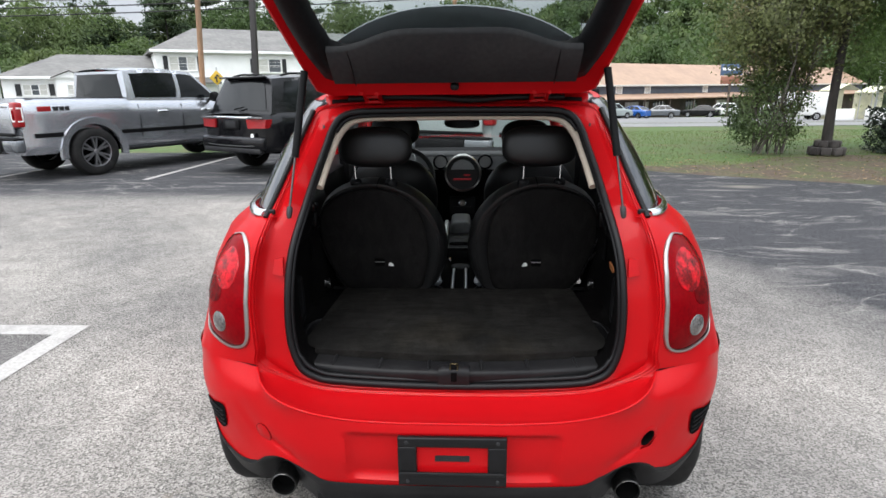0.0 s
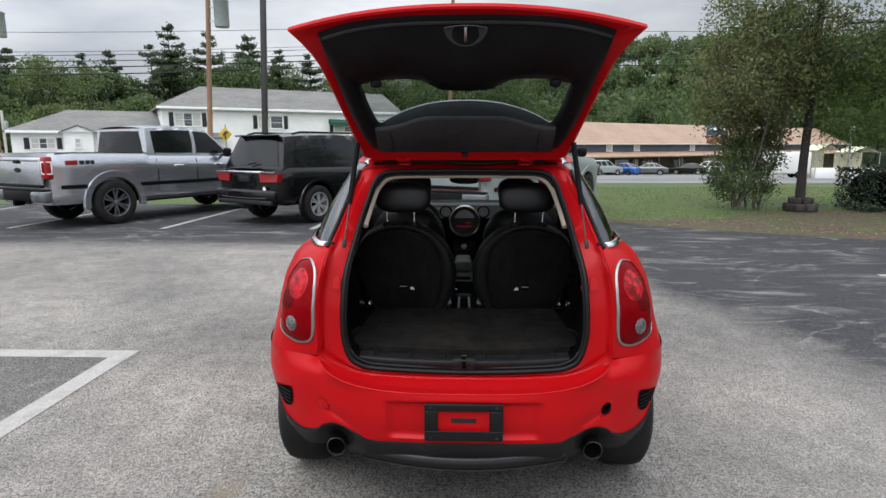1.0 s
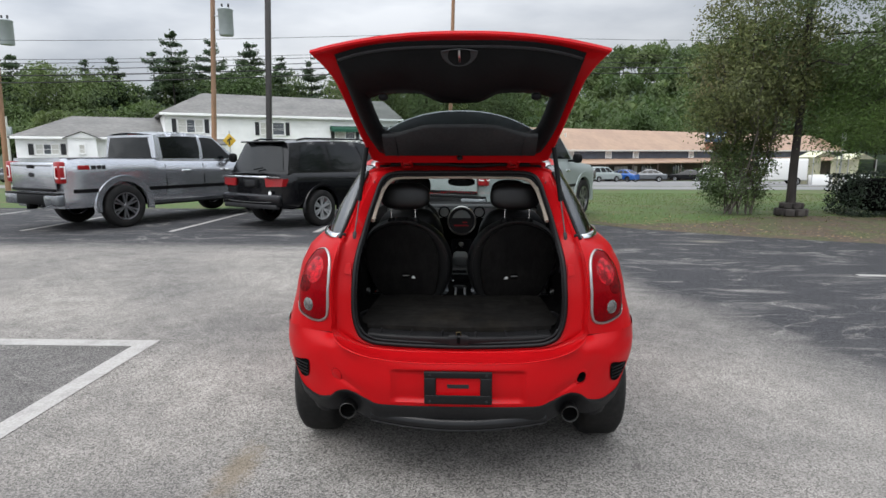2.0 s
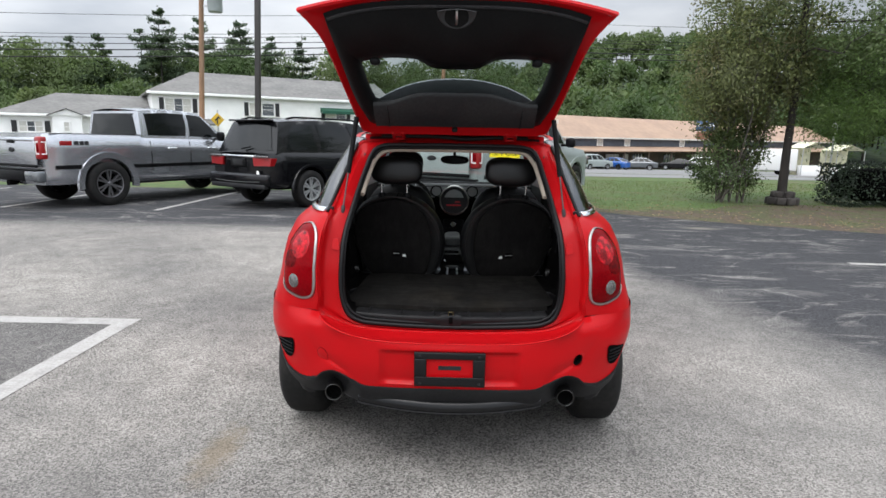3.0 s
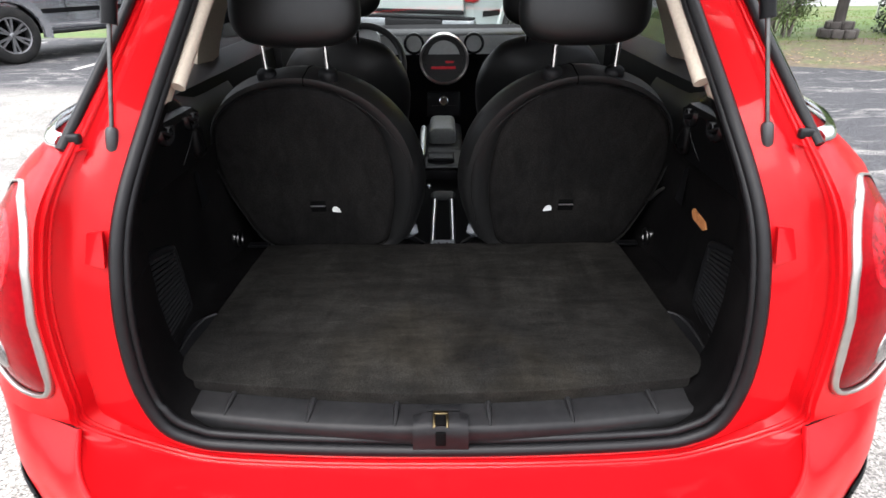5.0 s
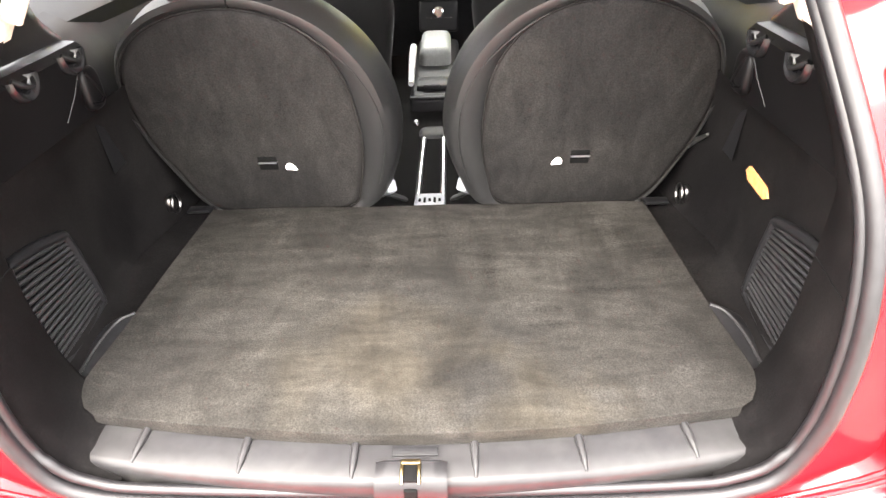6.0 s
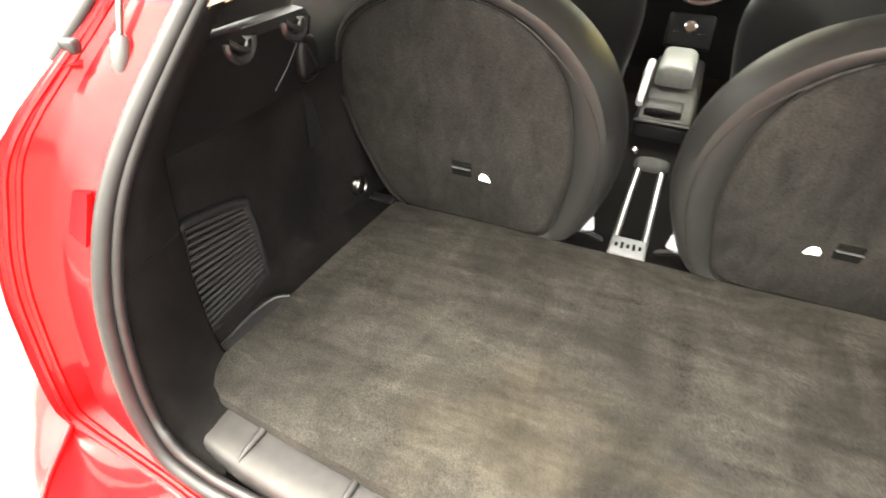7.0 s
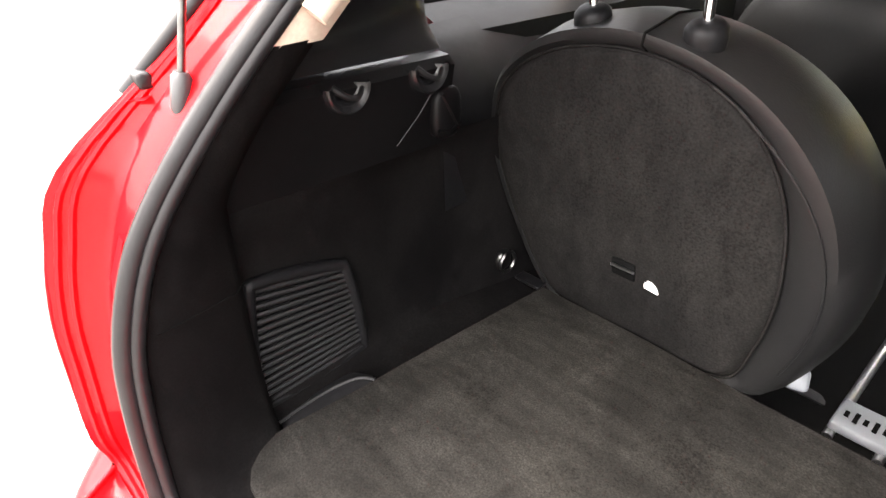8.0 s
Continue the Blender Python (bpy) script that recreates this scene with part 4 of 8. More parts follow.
both("window_ledge", Shape().grid([[(side_pt(y, 1.15)[0] - o, y, 1.158 - d) for y in np.linspace(0.75, 2.95, 12)] for o, d in ((0.0, 0.0), (0.03, -0.004), (0.10, 0.03), (0.12, 0.30), (0.10, 0.62))]), BLACK, CAR, "black inner door panel")
ws = Shape().grid([[(w * u, y + 0.10 * (1 - u * u), z) for u in np.linspace(-1, 1, 13)] for y, z, w in ((2.98, 1.09, 0.68), (2.80, 1.20, 0.64), (2.60, 1.33, 0.59), (2.40, 1.465, 0.54))])
WS = part("windscreen", ws, GLASS, CAR, "clear windscreen")
WS.visible_shadow = False

cw = [[(w * u, 2.98 + d * (1 - u * u), z) for u in np.linspace(-1, 1, 13)] for z, w, d in ((1.092, 0.68, 0.10), (1.07, 0.70, 0.07), (1.045, 0.72, 0.02))]
part("cowl", Shape().grid(cw), BLACK, CAR, "black cowl panel below the windscreen")
# bonnet, nose, front bumper
bn = Shape().grid([[(w * u, y + 0.12 * (1 - u * u) * smooth(y, 3.3, 4.0), z - 0.05 * u ** 4) for u in np.linspace(-1, 1, 17)] for y, z, w in
                   ((2.98, 1.05, 0.735), (3.15, 1.03, 0.735), (3.4, 0.995, 0.728), (3.65, 0.955, 0.695), (3.82, 0.905, 0.635), (3.90, 0.825, 0.60))])
part("bonnet", bn, RED, CAR, "red bonnet")
fb = Shape().grid([[(w * math.sin(a), 3.60 + d * math.cos(a), z) for a in np.linspace(-1.57, 1.57, 21)] for z, w, d in ((0.90, 0.72, 0.36), (0.72, 0.80, 0.42), (0.55, 0.82, 0.45), (0.40, 0.80, 0.44), (0.28, 0.76, 0.38))])
part("front_bumper", fb, RED, CAR, "red front bumper")
both("headlight", Shape().blob((0.56, 3.80, 0.86), (0.12, 0.10, 0.13), 0.9), CLEAR_LENS, CAR, "round headlight")
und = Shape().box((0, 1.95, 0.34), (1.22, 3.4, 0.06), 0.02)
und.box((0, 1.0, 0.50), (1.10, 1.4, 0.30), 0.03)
part("underbody", und, DEEP_BLACK, CAR, "black underbody")


def wheel(parent, m, r, w, rim_r, rim_mat, spokes=5, twin=True, name="wheel"):
    """A wheel with axis along local x: tyre, rim with spokes, hub."""
    mm_ = m @ pose(0, 0, 0, 0, 90, 0)
    W = part(name, Shape().lathe([(rim_r, -w / 2 + 0.01), (rim_r + 0.02, -w / 2), (r - 0.035, -w / 2), (r - 0.008, -w / 2 + 0.022), (r, -w / 2 + 0.05), (r, w / 2 - 0.05), (r - 0.008, w / 2 - 0.022), (r - 0.035, w / 2), (rim_r + 0.02, w / 2), (rim_r, w / 2 - 0.01)], mm_, 44), TYRE, parent, "black tyre")
    rim = Shape().lathe([(rim_r + 0.006, w / 2 - 0.012), (rim_r + 0.004, w / 2 - 0.002), (rim_r - 0.016, w / 2 - 0.006), (rim_r - 0.022, w / 2 - 0.05), (rim_r - 0.03, -w / 2 + 0.02)], mm_, 40)
    hub = w / 2 - 0.03
    for k in range(spokes):
        a0 = 2 * math.pi * k / spokes
        for da in ((-0.16, 0.16) if twin else (0.0,)):
            ax, ay = math.cos(a0 + da), math.sin(a0 + da)
            bx, by = math.cos(a0 + da * 0.5), math.sin(a0 + da * 0.5)
            p0, p1 = Vector((bx * 0.03, by * 0.03, hub)), Vector((ax * (rim_r - 0.012), ay * (rim_r - 0.012), hub + 0.006))
            s_ = Vector((-by, bx, 0)) * (0.016 if twin else 0.03)
            rim.add([mm_ @ q for q in (p0 - s_, p0 + s_, p1 + s_ * 1.2, p1 - s_ * 1.2, p0 - s_ - Vector((0, 0, 0.03)), p0 + s_ - Vector((0, 0, 0.03)), p1 + s_ * 1.2 - Vector((0, 0, 0.03)), p1 - s_ * 1.2 - Vector((0, 0, 0.03)))],
                    [(0, 1, 2, 3), (0, 4, 5, 1), (3, 2, 6, 7), (1, 5, 6, 2), (0, 3, 7, 4)])
    part("rim", rim, rim_mat, W, "alloy rim")
    # disc closing the rim, blackened in place of the shade behind the spokes
    part("rim_back", Shape().lathe([(rim_r - 0.026, -0.02), (rim_r * 0.72, -0.012), (rim_r * 0.70, -0.004), (0.0, -0.004)], mm_, 24), DEEP_BLACK, W)
    part("hub_cap", Shape().lathe([(0.045, hub - 0.02), (0.045, hub + 0.006), (0.03, hub + 0.012), (0, hub + 0.012)], mm_, 20), rim_mat, W)
    return W


for a in AXLE:
    wheel(CAR, pose(0.752, a, 0.325), 0.325, 0.215, 0.225, ALLOY)
    wheel(CAR, pose(-0.752, a, 0.325, 0, 0, 180), 0.325, 0.215, 0.225, ALLOY)


# ---- tailgate, raised ----
def G(x, s, o):
    """On the raised tailgate: x across, s from the hinge towards its free edge, o towards its outer side."""
    return (x, 0.5 - 0.751 * s + 0.66 * o, 1.5 + 0.66 * s + 0.751 * o)


GATE_W = ([-0.03, 0.03, 0.15, 0.30, 0.45, 0.55, 0.62, 0.685], [0.415, 0.438, 0.462, 0.487, 0.512, 0.532, 0.562, 0.608])


def gate_end(u):
    return 0.776 - 0.088 * abs(u) ** 2.2


outer = []
for v in np.linspace(0, 1, 21):
    row = []
    for u in np.linspace(-1, 1, 25):
        s = 0.008 + (gate_end(u) - 0.008) * v
        w = interp(s if v < 1 else gate_end(u), *GATE_W)
        row.append(G(w * u, s, 0.012 + 0.085 * (1 - abs(u) ** 4) * math.sin(math.pi * min(1, v * 1.05 + 0.0)) ** 0.7))
    outer.append(row)


def gate_loop(ws_, s0, s_end, n=14, end_pow=2.2, end_drop=0.088, o=0.0):
    """A closed loop on the tailgate: hinge edge, side, free edge, side."""
    pts = [(interp(s0, *ws_) * u, s0) for u in np.linspace(-0.92, 0.92, n)]
    side = [(interp(s, *ws_), s) for s in np.linspace(s0 + 0.02, s_end - end_drop, n)]
    wt = side[-1][0]
    end = [(wt * u, s_end - end_drop * abs(u) ** end_pow) for u in np.linspace(0.985, -0.985, 2 * n)]
    return [(x, s, o) for x, s in pts + side + end + [(-x, s) for x, s in reversed(side)]]


TRIM_W = ([0.07, 0.20, 0.30, 0.45, 0.55, 0.62, 0.66], [0.388, 0.436, 0.458, 0.479, 0.493, 0.504, 0.510])
WIN_W = ([0.19, 0.26, 0.32, 0.40, 0.46], [0.352, 0.372, 0.385, 0.396, 0.388])
lo_out, lo_trim = gate_loop(GATE_W, 0.008, 0.776), gate_loop(TRIM_W, 0.07, 0.737, end_pow=3.2, end_drop=0.066)
lo_win = [(x, s, 0.02) for x, s, o in gate_loop(WIN_W, 0.192, 0.462, end_pow=5, end_drop=0.030)]
# the window's free edge dips round the lock cover
lo_win = [(x, s - (0.048 * smooth(0.17 - abs(x), 0, 0.09) if s > 0.38 else 0), o) for x, s, o in lo_win]
GATE = part("tailgate", Shape().grid([[G(*p) for p in ([(x, s, 0.012) for x, s, o in lo_out])], [G(x, s, -0.004) for x, s, o in lo_out],
                                      [G(x * 0.985, s * 0.985 + 0.004, -0.008) for x, s, o in lo_out], [G(x, s, 0.006) for x, s, o in lo_trim]], close=True), RED, CAR, "open red tailgate with black inner trim", 40)
part("tailgate_skin", Shape().grid(outer, skip=lambda p: abs(p.x) < 0.43 and 0.10 < 0.66 * (p.z - 1.5) - 0.751 * (p.y - 0.5) < 0.50), RED, GATE, "red outer skin")
lo_bulge = []
for (x1, s1, o1), (x2, s2, o2) in zip(lo_win, lo_trim):
    lo_bulge.append((x1, s1, x2, s2))
rings = []
for t, o in ((0.0, 0.03), (0.03, 0.0), (0.25, -0.022), (0.6, -0.026), (0.9, -0.018), (1.0, 0.004)):
    row = []
    for x1, s1, x2, s2 in lo_bulge:
        x, s = x1 + (x2 - x1) * t, s1 + (s2 - s1) * t
        row.append(G(x, s, o - 0.035 * math.exp(-(x / 0.16) ** 2 - ((s - 0.50) / 0.10) ** 2)))
    rings.append(row)
part("tailgate_trim", Shape().grid(rings, close=True), BLACK, GATE, "black inner trim", 60)
wn_pts = [(x, s) for x, s, _ in lo_win]
gw = Shape().grid([[G(x * k, 0.335 + (s - 0.335) * k, 0.03 + 0.02 * (1 - k * k)) for x, s in wn_pts] for k in (1.03, 0.7, 0.4, 0.1)], close=True)
WG = part("tailgate_glass", gw, REAR_GLASS, GATE, "tinted rear window")
WG.visible_shadow = False
# roof spoiler seen through the glass, and the wiper cover
sp = [[G(0.378 * u, 0.06 + (0.234 - 0.148 * abs(u) ** 2.3) * v, 0.056 + 0.006 * v) for u in np.linspace(-1, 1, 25)] for v in np.linspace(0, 1, 7)]
part("spoiler", Shape().grid(sp + [[(x, y + 0.02, z + 0.006) for x, y, z in sp[-1]]]), SPOILER, GATE, "dark spoiler above the rear window")
cov_top = [(0.365 * u, 0.222 + 0.062 * smooth(0.92 - abs(u), 0, 0.56)) for u in np.linspace(-1, 1, 33)]
cov = Shape().grid([[G(x, 0.075, -0.006) for x, s in cov_top], [G(x, 0.085, -0.026) for x, s in cov_top], [G(x, 0.15, -0.030) for x, s in cov_top], [G(x, s - 0.010, -0.027) for x, s in cov_top], [G(x, s - 0.003, -0.023) for x, s in cov_top], [G(x, s, -0.010) for x, s in cov_top]])
part("wiper_cover", cov, CLAD, GATE, "dark grey wiper motor cover")
# added plate over the open hinge gap, keeps sky light from leaking in
sb_rows = [[(w * u, y - 0.02 * (1 - u * u), z - 0.030 * abs(u) ** 3) for u in np.linspace(-1, 1, 17)] for y, z, w in ((0.520, 1.548, 0.430), (0.600, 1.562, 0.450), (0.700, 1.566, 0.462), (0.765, 1.560, 0.462), (0.768, 1.545, 0.460), (0.700, 1.548, 0.455), (0.560, 1.540, 0.430))]
part("hinge_gap_cover", Shape().grid(sb_rows), RED, GATE, "red cover added over the hinge gap")
for x in (-0.30, 0.30):
    part("trim_seam", Shape().tube([G(x, 0.08, -0.030), G(x, 0.15, -0.032), G(x * 1.01, 0.215, -0.026)], 0.0018, 6), RUBBER, GATE)
part("trim_piping", Shape().tube([G(x * 0.985, sv - 0.016, -0.014) for x, sv, _ in lo_trim[28:56]], 0.0060, 6), CLAD, GATE, "grey moulded edge of the trim")
# half-round pull recess: a straight upper edge and a bowl below it
bowl = []
for k in (1.0, 0.93, 0.80, 0.60, 0.35, 0.05):
    row = [(0.074 * k * math.cos(a), 0.714 - 0.080 * k * math.sin(a) - 0.010 * (1 - k)) for a in np.linspace(0, math.pi, 17)]
    row += [(-0.074 * k * u, 0.714 + 0.010 * k * (1 - u * u) - 0.010 * (1 - k)) for u in np.linspace(0.85, -0.85, 11)]
    bowl.append([G(x, sv, -0.030 + 0.026 * (1 - k) - (0.004 if 0.9 < k < 1 else 0)) for x, sv in row])
part("pull_handle", Shape().grid(bowl, close=True), SOCKET, GATE, "grey half-round pull recess")
part("pull_strap", Shape().tube([G(0, 0.720, -0.036), G(0, 0.700, -0.039), G(0, 0.668, -0.034), G(0, 0.646, -0.024)], 0.0042, 8, False, 0.5), STEEL, GATE, "thin steel pull strap")
for x in (-0.33, 0.33):
    part("rubber_stop", Shape().blob(G(x, 0.466, -0.024), (0.022, 0.016, 0.016), 0.8), BLACK, GATE)
part("grommet", Shape().blob(G(0, 0.048, -0.008), (0.014, 0.010, 0.012), 0.8), RUBBER, GATE)
for sx in (-1, 1):
    hg = Shape()
    for dx in (-0.024, 0.024):
        hg.tube([(sx * 0.272 + dx, 0.612, 1.478), (sx * 0.272 + dx, 0.565, 1.487), (sx * 0.272 + dx, 0.525, 1.512), G(sx * 0.272 + dx, 0.02, -0.008)], 0.0075, 6)
    hg.box((sx * 0.272, 0.545, 1.497), (0.044, 0.012, 0.012), 0.003)
    hg.box((sx * 0.272, 0.588, 1.480), (0.062, 0.03, 0.012), 0.003)
    part("hinge", hg, RED, GATE, "red hinge bracket")
wire = Shape().tube(spline([(0.36, 0.60, 1.490), (0.20, 0.585, 1.492), (0.06, 0.575, 1.484), (-0.06, 0.57, 1.492), (-0.20, 0.58, 1.496), (-0.36, 0.60, 1.490)], 5), 0.011, 8)
part("wiring_loom", wire, RUBBER, CAR, "black wiring loom at the hinge")
part("roof_gap_seal", Shape().tube(spline([(-0.42, 0.612, 1.478), (-0.2, 0.622, 1.486), (0, 0.622, 1.487), (0.2, 0.622, 1.486), (0.42, 0.612, 1.478)], 4), 0.011, 6), RUBBER, CAR)
for sx in (-1, 1):
    foot, top = Vector((sx * 0.508, 0.318, 1.149)), Vector(G(sx * 0.452, 0.125, -0.002))
    ST = part("gas_strut", Shape().tube([foot.lerp(top, 0.40), foot.lerp(top, 0.985)], 0.0115, 12), BLACK, CAR, "black gas strut with steel rod")
    part("strut_rod", Shape().tube([foot, foot.lerp(top, 0.42)], 0.0034, 10), DARKMETAL, ST)
    d = (top - foot).normalized()
    part("strut_socket", Shape().tube([foot - d * 0.014, foot - d * 0.006, foot + d * 0.022, foot + d * 0.027], [0.006, 0.0092, 0.0092, 0.006], 12), SOCKET, ST, "grey strut socket")
    part("strut_ball", Shape().blob(foot + Vector((-sx * 0.004, 0.012, 0)), (0.008, 0.010, 0.008), 1.0), DARKMETAL, ST)
    part("jamb_buffer", Shape().prism([(0, 0), (0.034, 0.004), (0.030, 0.046), (0.004, 0.050)], 0, 0.007, lambda a, b, dd: (sx * (0.508 + a), 0.226 + 0.006 * (a / 0.03) - dd - 0.004 + 0.45 * b, 0.985 + b)), RED, CAR, "red raised jamb pad")
    part("jamb_plug", Shape().lathe([(0.008, 0), (0.007, 0.003), (0, 0.003)], pose(sx * 0.527, 0.200, 0.735, 75), 12), RUBBER, CAR)
    part("jamb_plug", Shape().lathe([(0.009, 0), (0.008, 0.003), (0, 0.003)], pose(sx * 0.44, 0.535, 1.40, 60), 12), RUBBER, CAR)
    part("drain_channel", Shape().tube([(sx * (0.585 - max(0, z - 0.98) * 0.2), 0.208 + max(0, z - 0.88) ** 1.6 * 0.5, z) for z in np.linspace(0.78, 1.06, 9)], 0.003, 6), RED, CAR)

# ---- load space ----
def wall_x(y):
    return interp(y, [0.30, 0.335, 0.42, 0.50, 0.60, 0.66, 0.74, 0.86], [0.520, 0.531, 0.539, 0.545, 0.555, 0.558, 0.542, 0.520])


floor_rear = [(x, 0.234 + 0.037 * (abs(x) / 0.41) ** 1.9, 0.717 + 0.004 * abs(x) / 0.41) for x in np.linspace(-0.41, 0.41, 25)]


def floor_row(t):
    """Across the cargo floor, from its bowed rear edge to the seats."""
    row = []
    for k, (x, y, z) in enumerate(floor_rear):
        u = x / 0.41
        yy = y + (0.806 - y) * t
        w = interp(yy, [0.234, 0.262, 0.285, 0.32, 0.42, 0.806], [0.41, 0.430, 0.468, 0.482, 0.472, 0.455])
        row.append((w * u, yy, z + (0.744 - z) * smooth(t, -0.10, 0.16) + 0.0012 * math.sin(9 * u + 7 * t)))
    return row


fl_rows = [floor_row(t) for t in (0, 0.02, 0.05, 0.09, 0.13, 0.2, 0.3, 0.45, 0.6, 0.8, 0.97, 1.0)]
fl = Shape().grid([[(x, y + 0.004, z - 0.035) for x, y, z in fl_rows[0]], [(x, y - 0.001, z - 0.008) for x, y, z in fl_rows[0]]] + fl_rows + [[(x, y + 0.003, z - 0.035) for x, y, z in fl_rows[-1]]])
part("cargo_floor", fl, FLOOR_CARPET, CAR, "worn dark taupe carpeted cargo floor", 50)
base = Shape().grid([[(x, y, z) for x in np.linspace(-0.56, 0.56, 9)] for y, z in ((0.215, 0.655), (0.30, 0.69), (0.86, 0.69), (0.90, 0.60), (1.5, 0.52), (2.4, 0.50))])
part("floor_pan", base, DEEP_BLACK, CAR, "black carpeted floor pan")

# sill cover with ribs and lock
sx_ = np.linspace(-1, 1, 41)
prof = [(0.188, 0.650), (0.183, 0.672), (0.1825, 0.684), (0.185, 0.6905), (0.192, 0.6950), (0.215, 0.6985), (0.245, 0.7035), (0.285, 0.710)]
sill_rows = []
for y, z in prof:
    sill_rows.append([(0.450 * u, y + 0.038 * abs(u) ** 2.0, z + 0.006 * abs(u) ** 4) for u in sx_])
SC = part("sill_cover", Shape().grid(sill_rows), SILL, CAR, "grey ribbed plastic sill cover")
for x in (-0.372, -0.226, -0.077, 0.083, 0.224, 0.370):
    d, o = 0.038 * (x / 0.45) ** 2, 0.006 * (x / 0.45) ** 4
    part("rib", Shape().tube([(x * 1.012, 0.190 + d, 0.6935 + o), (x * 1.008, 0.206 + d, 0.6985 + o), (x, 0.228 + d, 0.7030 + o), (x * 0.99, 0.262 + d, 0.7075 + o)], [0.0022, 0.0044, 0.0056, 0.0046], 8), SILL, SC)
lk = Shape().grid([[(0.048 * u * a, y, z - 0.004 * abs(u) ** 4) for u in np.linspace(-1, 1, 11)] for y, z, a in ((0.178, 0.646, 0.98), (0.172, 0.684, 0.98), (0.175, 0.700, 0.97), (0.184, 0.708, 0.96), (0.206, 0.709, 0.96), (0.214, 0.700, 1.02))])
LK = part("lock_housing", lk, SILL, SC, "grey lock housing")
part("lock_slot", Shape().box((0, 0.1730, 0.682), (0.018, 0.006, 0.030), 0.003), DEEP_BLACK, LK, "black lock slot")
part("lock_slot", Shape().box((0, 0.188, 0.7085), (0.018, 0.024, 0.004), 0.001), DEEP_BLACK, LK)
part("striker", Shape().tube([(-0.011, 0.203, 0.710), (-0.011, 0.188, 0.713), (-0.011, 0.176, 0.704)], 0.0025, 6).tube([(0.011, 0.203, 0.710), (0.011, 0.188, 0.713), (0.011, 0.176, 0.704)], 0.0025, 6).box((0, 0.203, 0.711), (0.026, 0.008, 0.005), 0.002), BRASS, LK, "brass lock catch")
part("warning_label", Shape().box((0.004, 0.226, 0.7022), (0.060, 0.013, 0.002), 0.0005, pose(0, 0, 0, 10)), BLACK, SC, "dark unreadable label")

def ledge_x(y):
    return interp(y, [0.315, 0.462, 0.70, 0.90], [0.545, 0.615, 0.672, 0.690])


for sx in (1, -1):
    def S(shape):
        return shape if sx > 0 else shape.mirror()
    ys_ = np.linspace(0.325, 0.90, 24)
    rows = [[(interp(y, [0.3, 0.42, 0.9], [0.474, 0.456, 0.446]), y, 0.725) for y in ys_], [(wall_x(y) - 0.035, y, 0.722 + 0.012 * smooth(y, 0.45, 0.7)) for y in ys_]]
    for z, dx in ((0.735, -0.014), (0.760, -0.006), (0.80, 0), (0.90, 0), (0.98, -0.004), (1.015, -0.014)):
        rows.append([(wall_x(y) + dx, y, z) for y in ys_])
    rows.append([(0.524, y, 1.024) for y in ys_])
    rows.append([(0.522, y, 1.034) for y in ys_])
    part("side_trim", S(Shape().grid(rows)), TRIM, CAR, "black carpeted load space side trim", 60)
    # upper panel with shelf supports
    up = [[(0.522, y, 1.022) for y in ys_], [(0.520, y, 1.035) for y in ys_], [(0.511, y, 1.10) for y in ys_], [(0.506, y, 1.126) for y in ys_], [(0.516, y, 1.136) for y in ys_], [(0.516 + 0.5 * (ledge_x(y) - 0.516), y, 1.143) for y in ys_], [(ledge_x(y), y, 1.148) for y in ys_]]
    up = [[p for p in r if p[1] < 0.66] for r in up]
    SUP = part("shelf_support", S(Shape().grid(up[:5])), SUPPORT, CAR, "black plastic parcel shelf support")
    part("support_ledge", S(Shape().grid(up[4:])), GLOSS, SUP, "shiny black ledge")
    for y in (0.490, 0.607):
        cup = [[(0.514 - 0.020 * math.sin(a) * r, y + 0.031 * r * math.cos(b), 1.131 - 0.034 * r * math.sin(b)) for b in np.linspace(0, math.pi, 13)] for r, a in ((1.0, 0.1), (0.97, 0.7), (0.86, 1.2), (0.70, 1.5), (0.55, 1.2), (0.42, 0.5))]
        HK = part("shelf_hook", S(Shape().grid(cup)), GLOSS, SUP, "moulded black shelf hook")
        part("hook_peg", S(Shape().tube(spline([(0.506, y - 0.018, 1.131), (0.498, y - 0.006, 1.121), (0.497, y + 0.008, 1.118), (0.504, y + 0.020, 1.126)], 4), [0.004 - 0.0001 * k for k in range(13)], 8)), BLACK, HK)
    part("shelf_cord", S(Shape().tube([(0.5175, 0.563, 1.039), (0.5095, 0.592, 1.072), (0.505, 0.617, 1.105)], 0.0008, 6)), CLAD, SUP, "thin pale cord")
    part("seat_catch", S(Shape().blob((0.514, 0.640, 1.066), (0.012, 0.024, 0.034), 0.6, 16, 10).tube([(0.505, 0.628, 1.093), (0.500, 0.640, 1.068), (0.503, 0.654, 1.046)], 0.0028, 6).tube([(0.502, 0.618, 1.048), (0.500, 0.636, 1.044), (0.503, 0.658, 1.050)], 0.0025, 6)), SUPPORT, SUP, "black seat catch moulding")
    # pillar trim beside the opening: black below, beige above
    pil, pb = [], []
    for z in np.linspace(0.658, 1.195, 22):
        xs0 = interp(z, [0.66, 0.70, 0.775, 0.86, 0.94, 1.02, 1.085, 1.17, 1.265], [0.40, 0.455, 0.480, 0.488, 0.487, 0.483, 0.474, 0.455, 0.435])
        y0 = open_y(z)
        yin = max(0.335, y0 + 0.075)
        # the foot of the trim sweeps up under the floor's edge
        up_ = max(0.0, 0.735 - z)
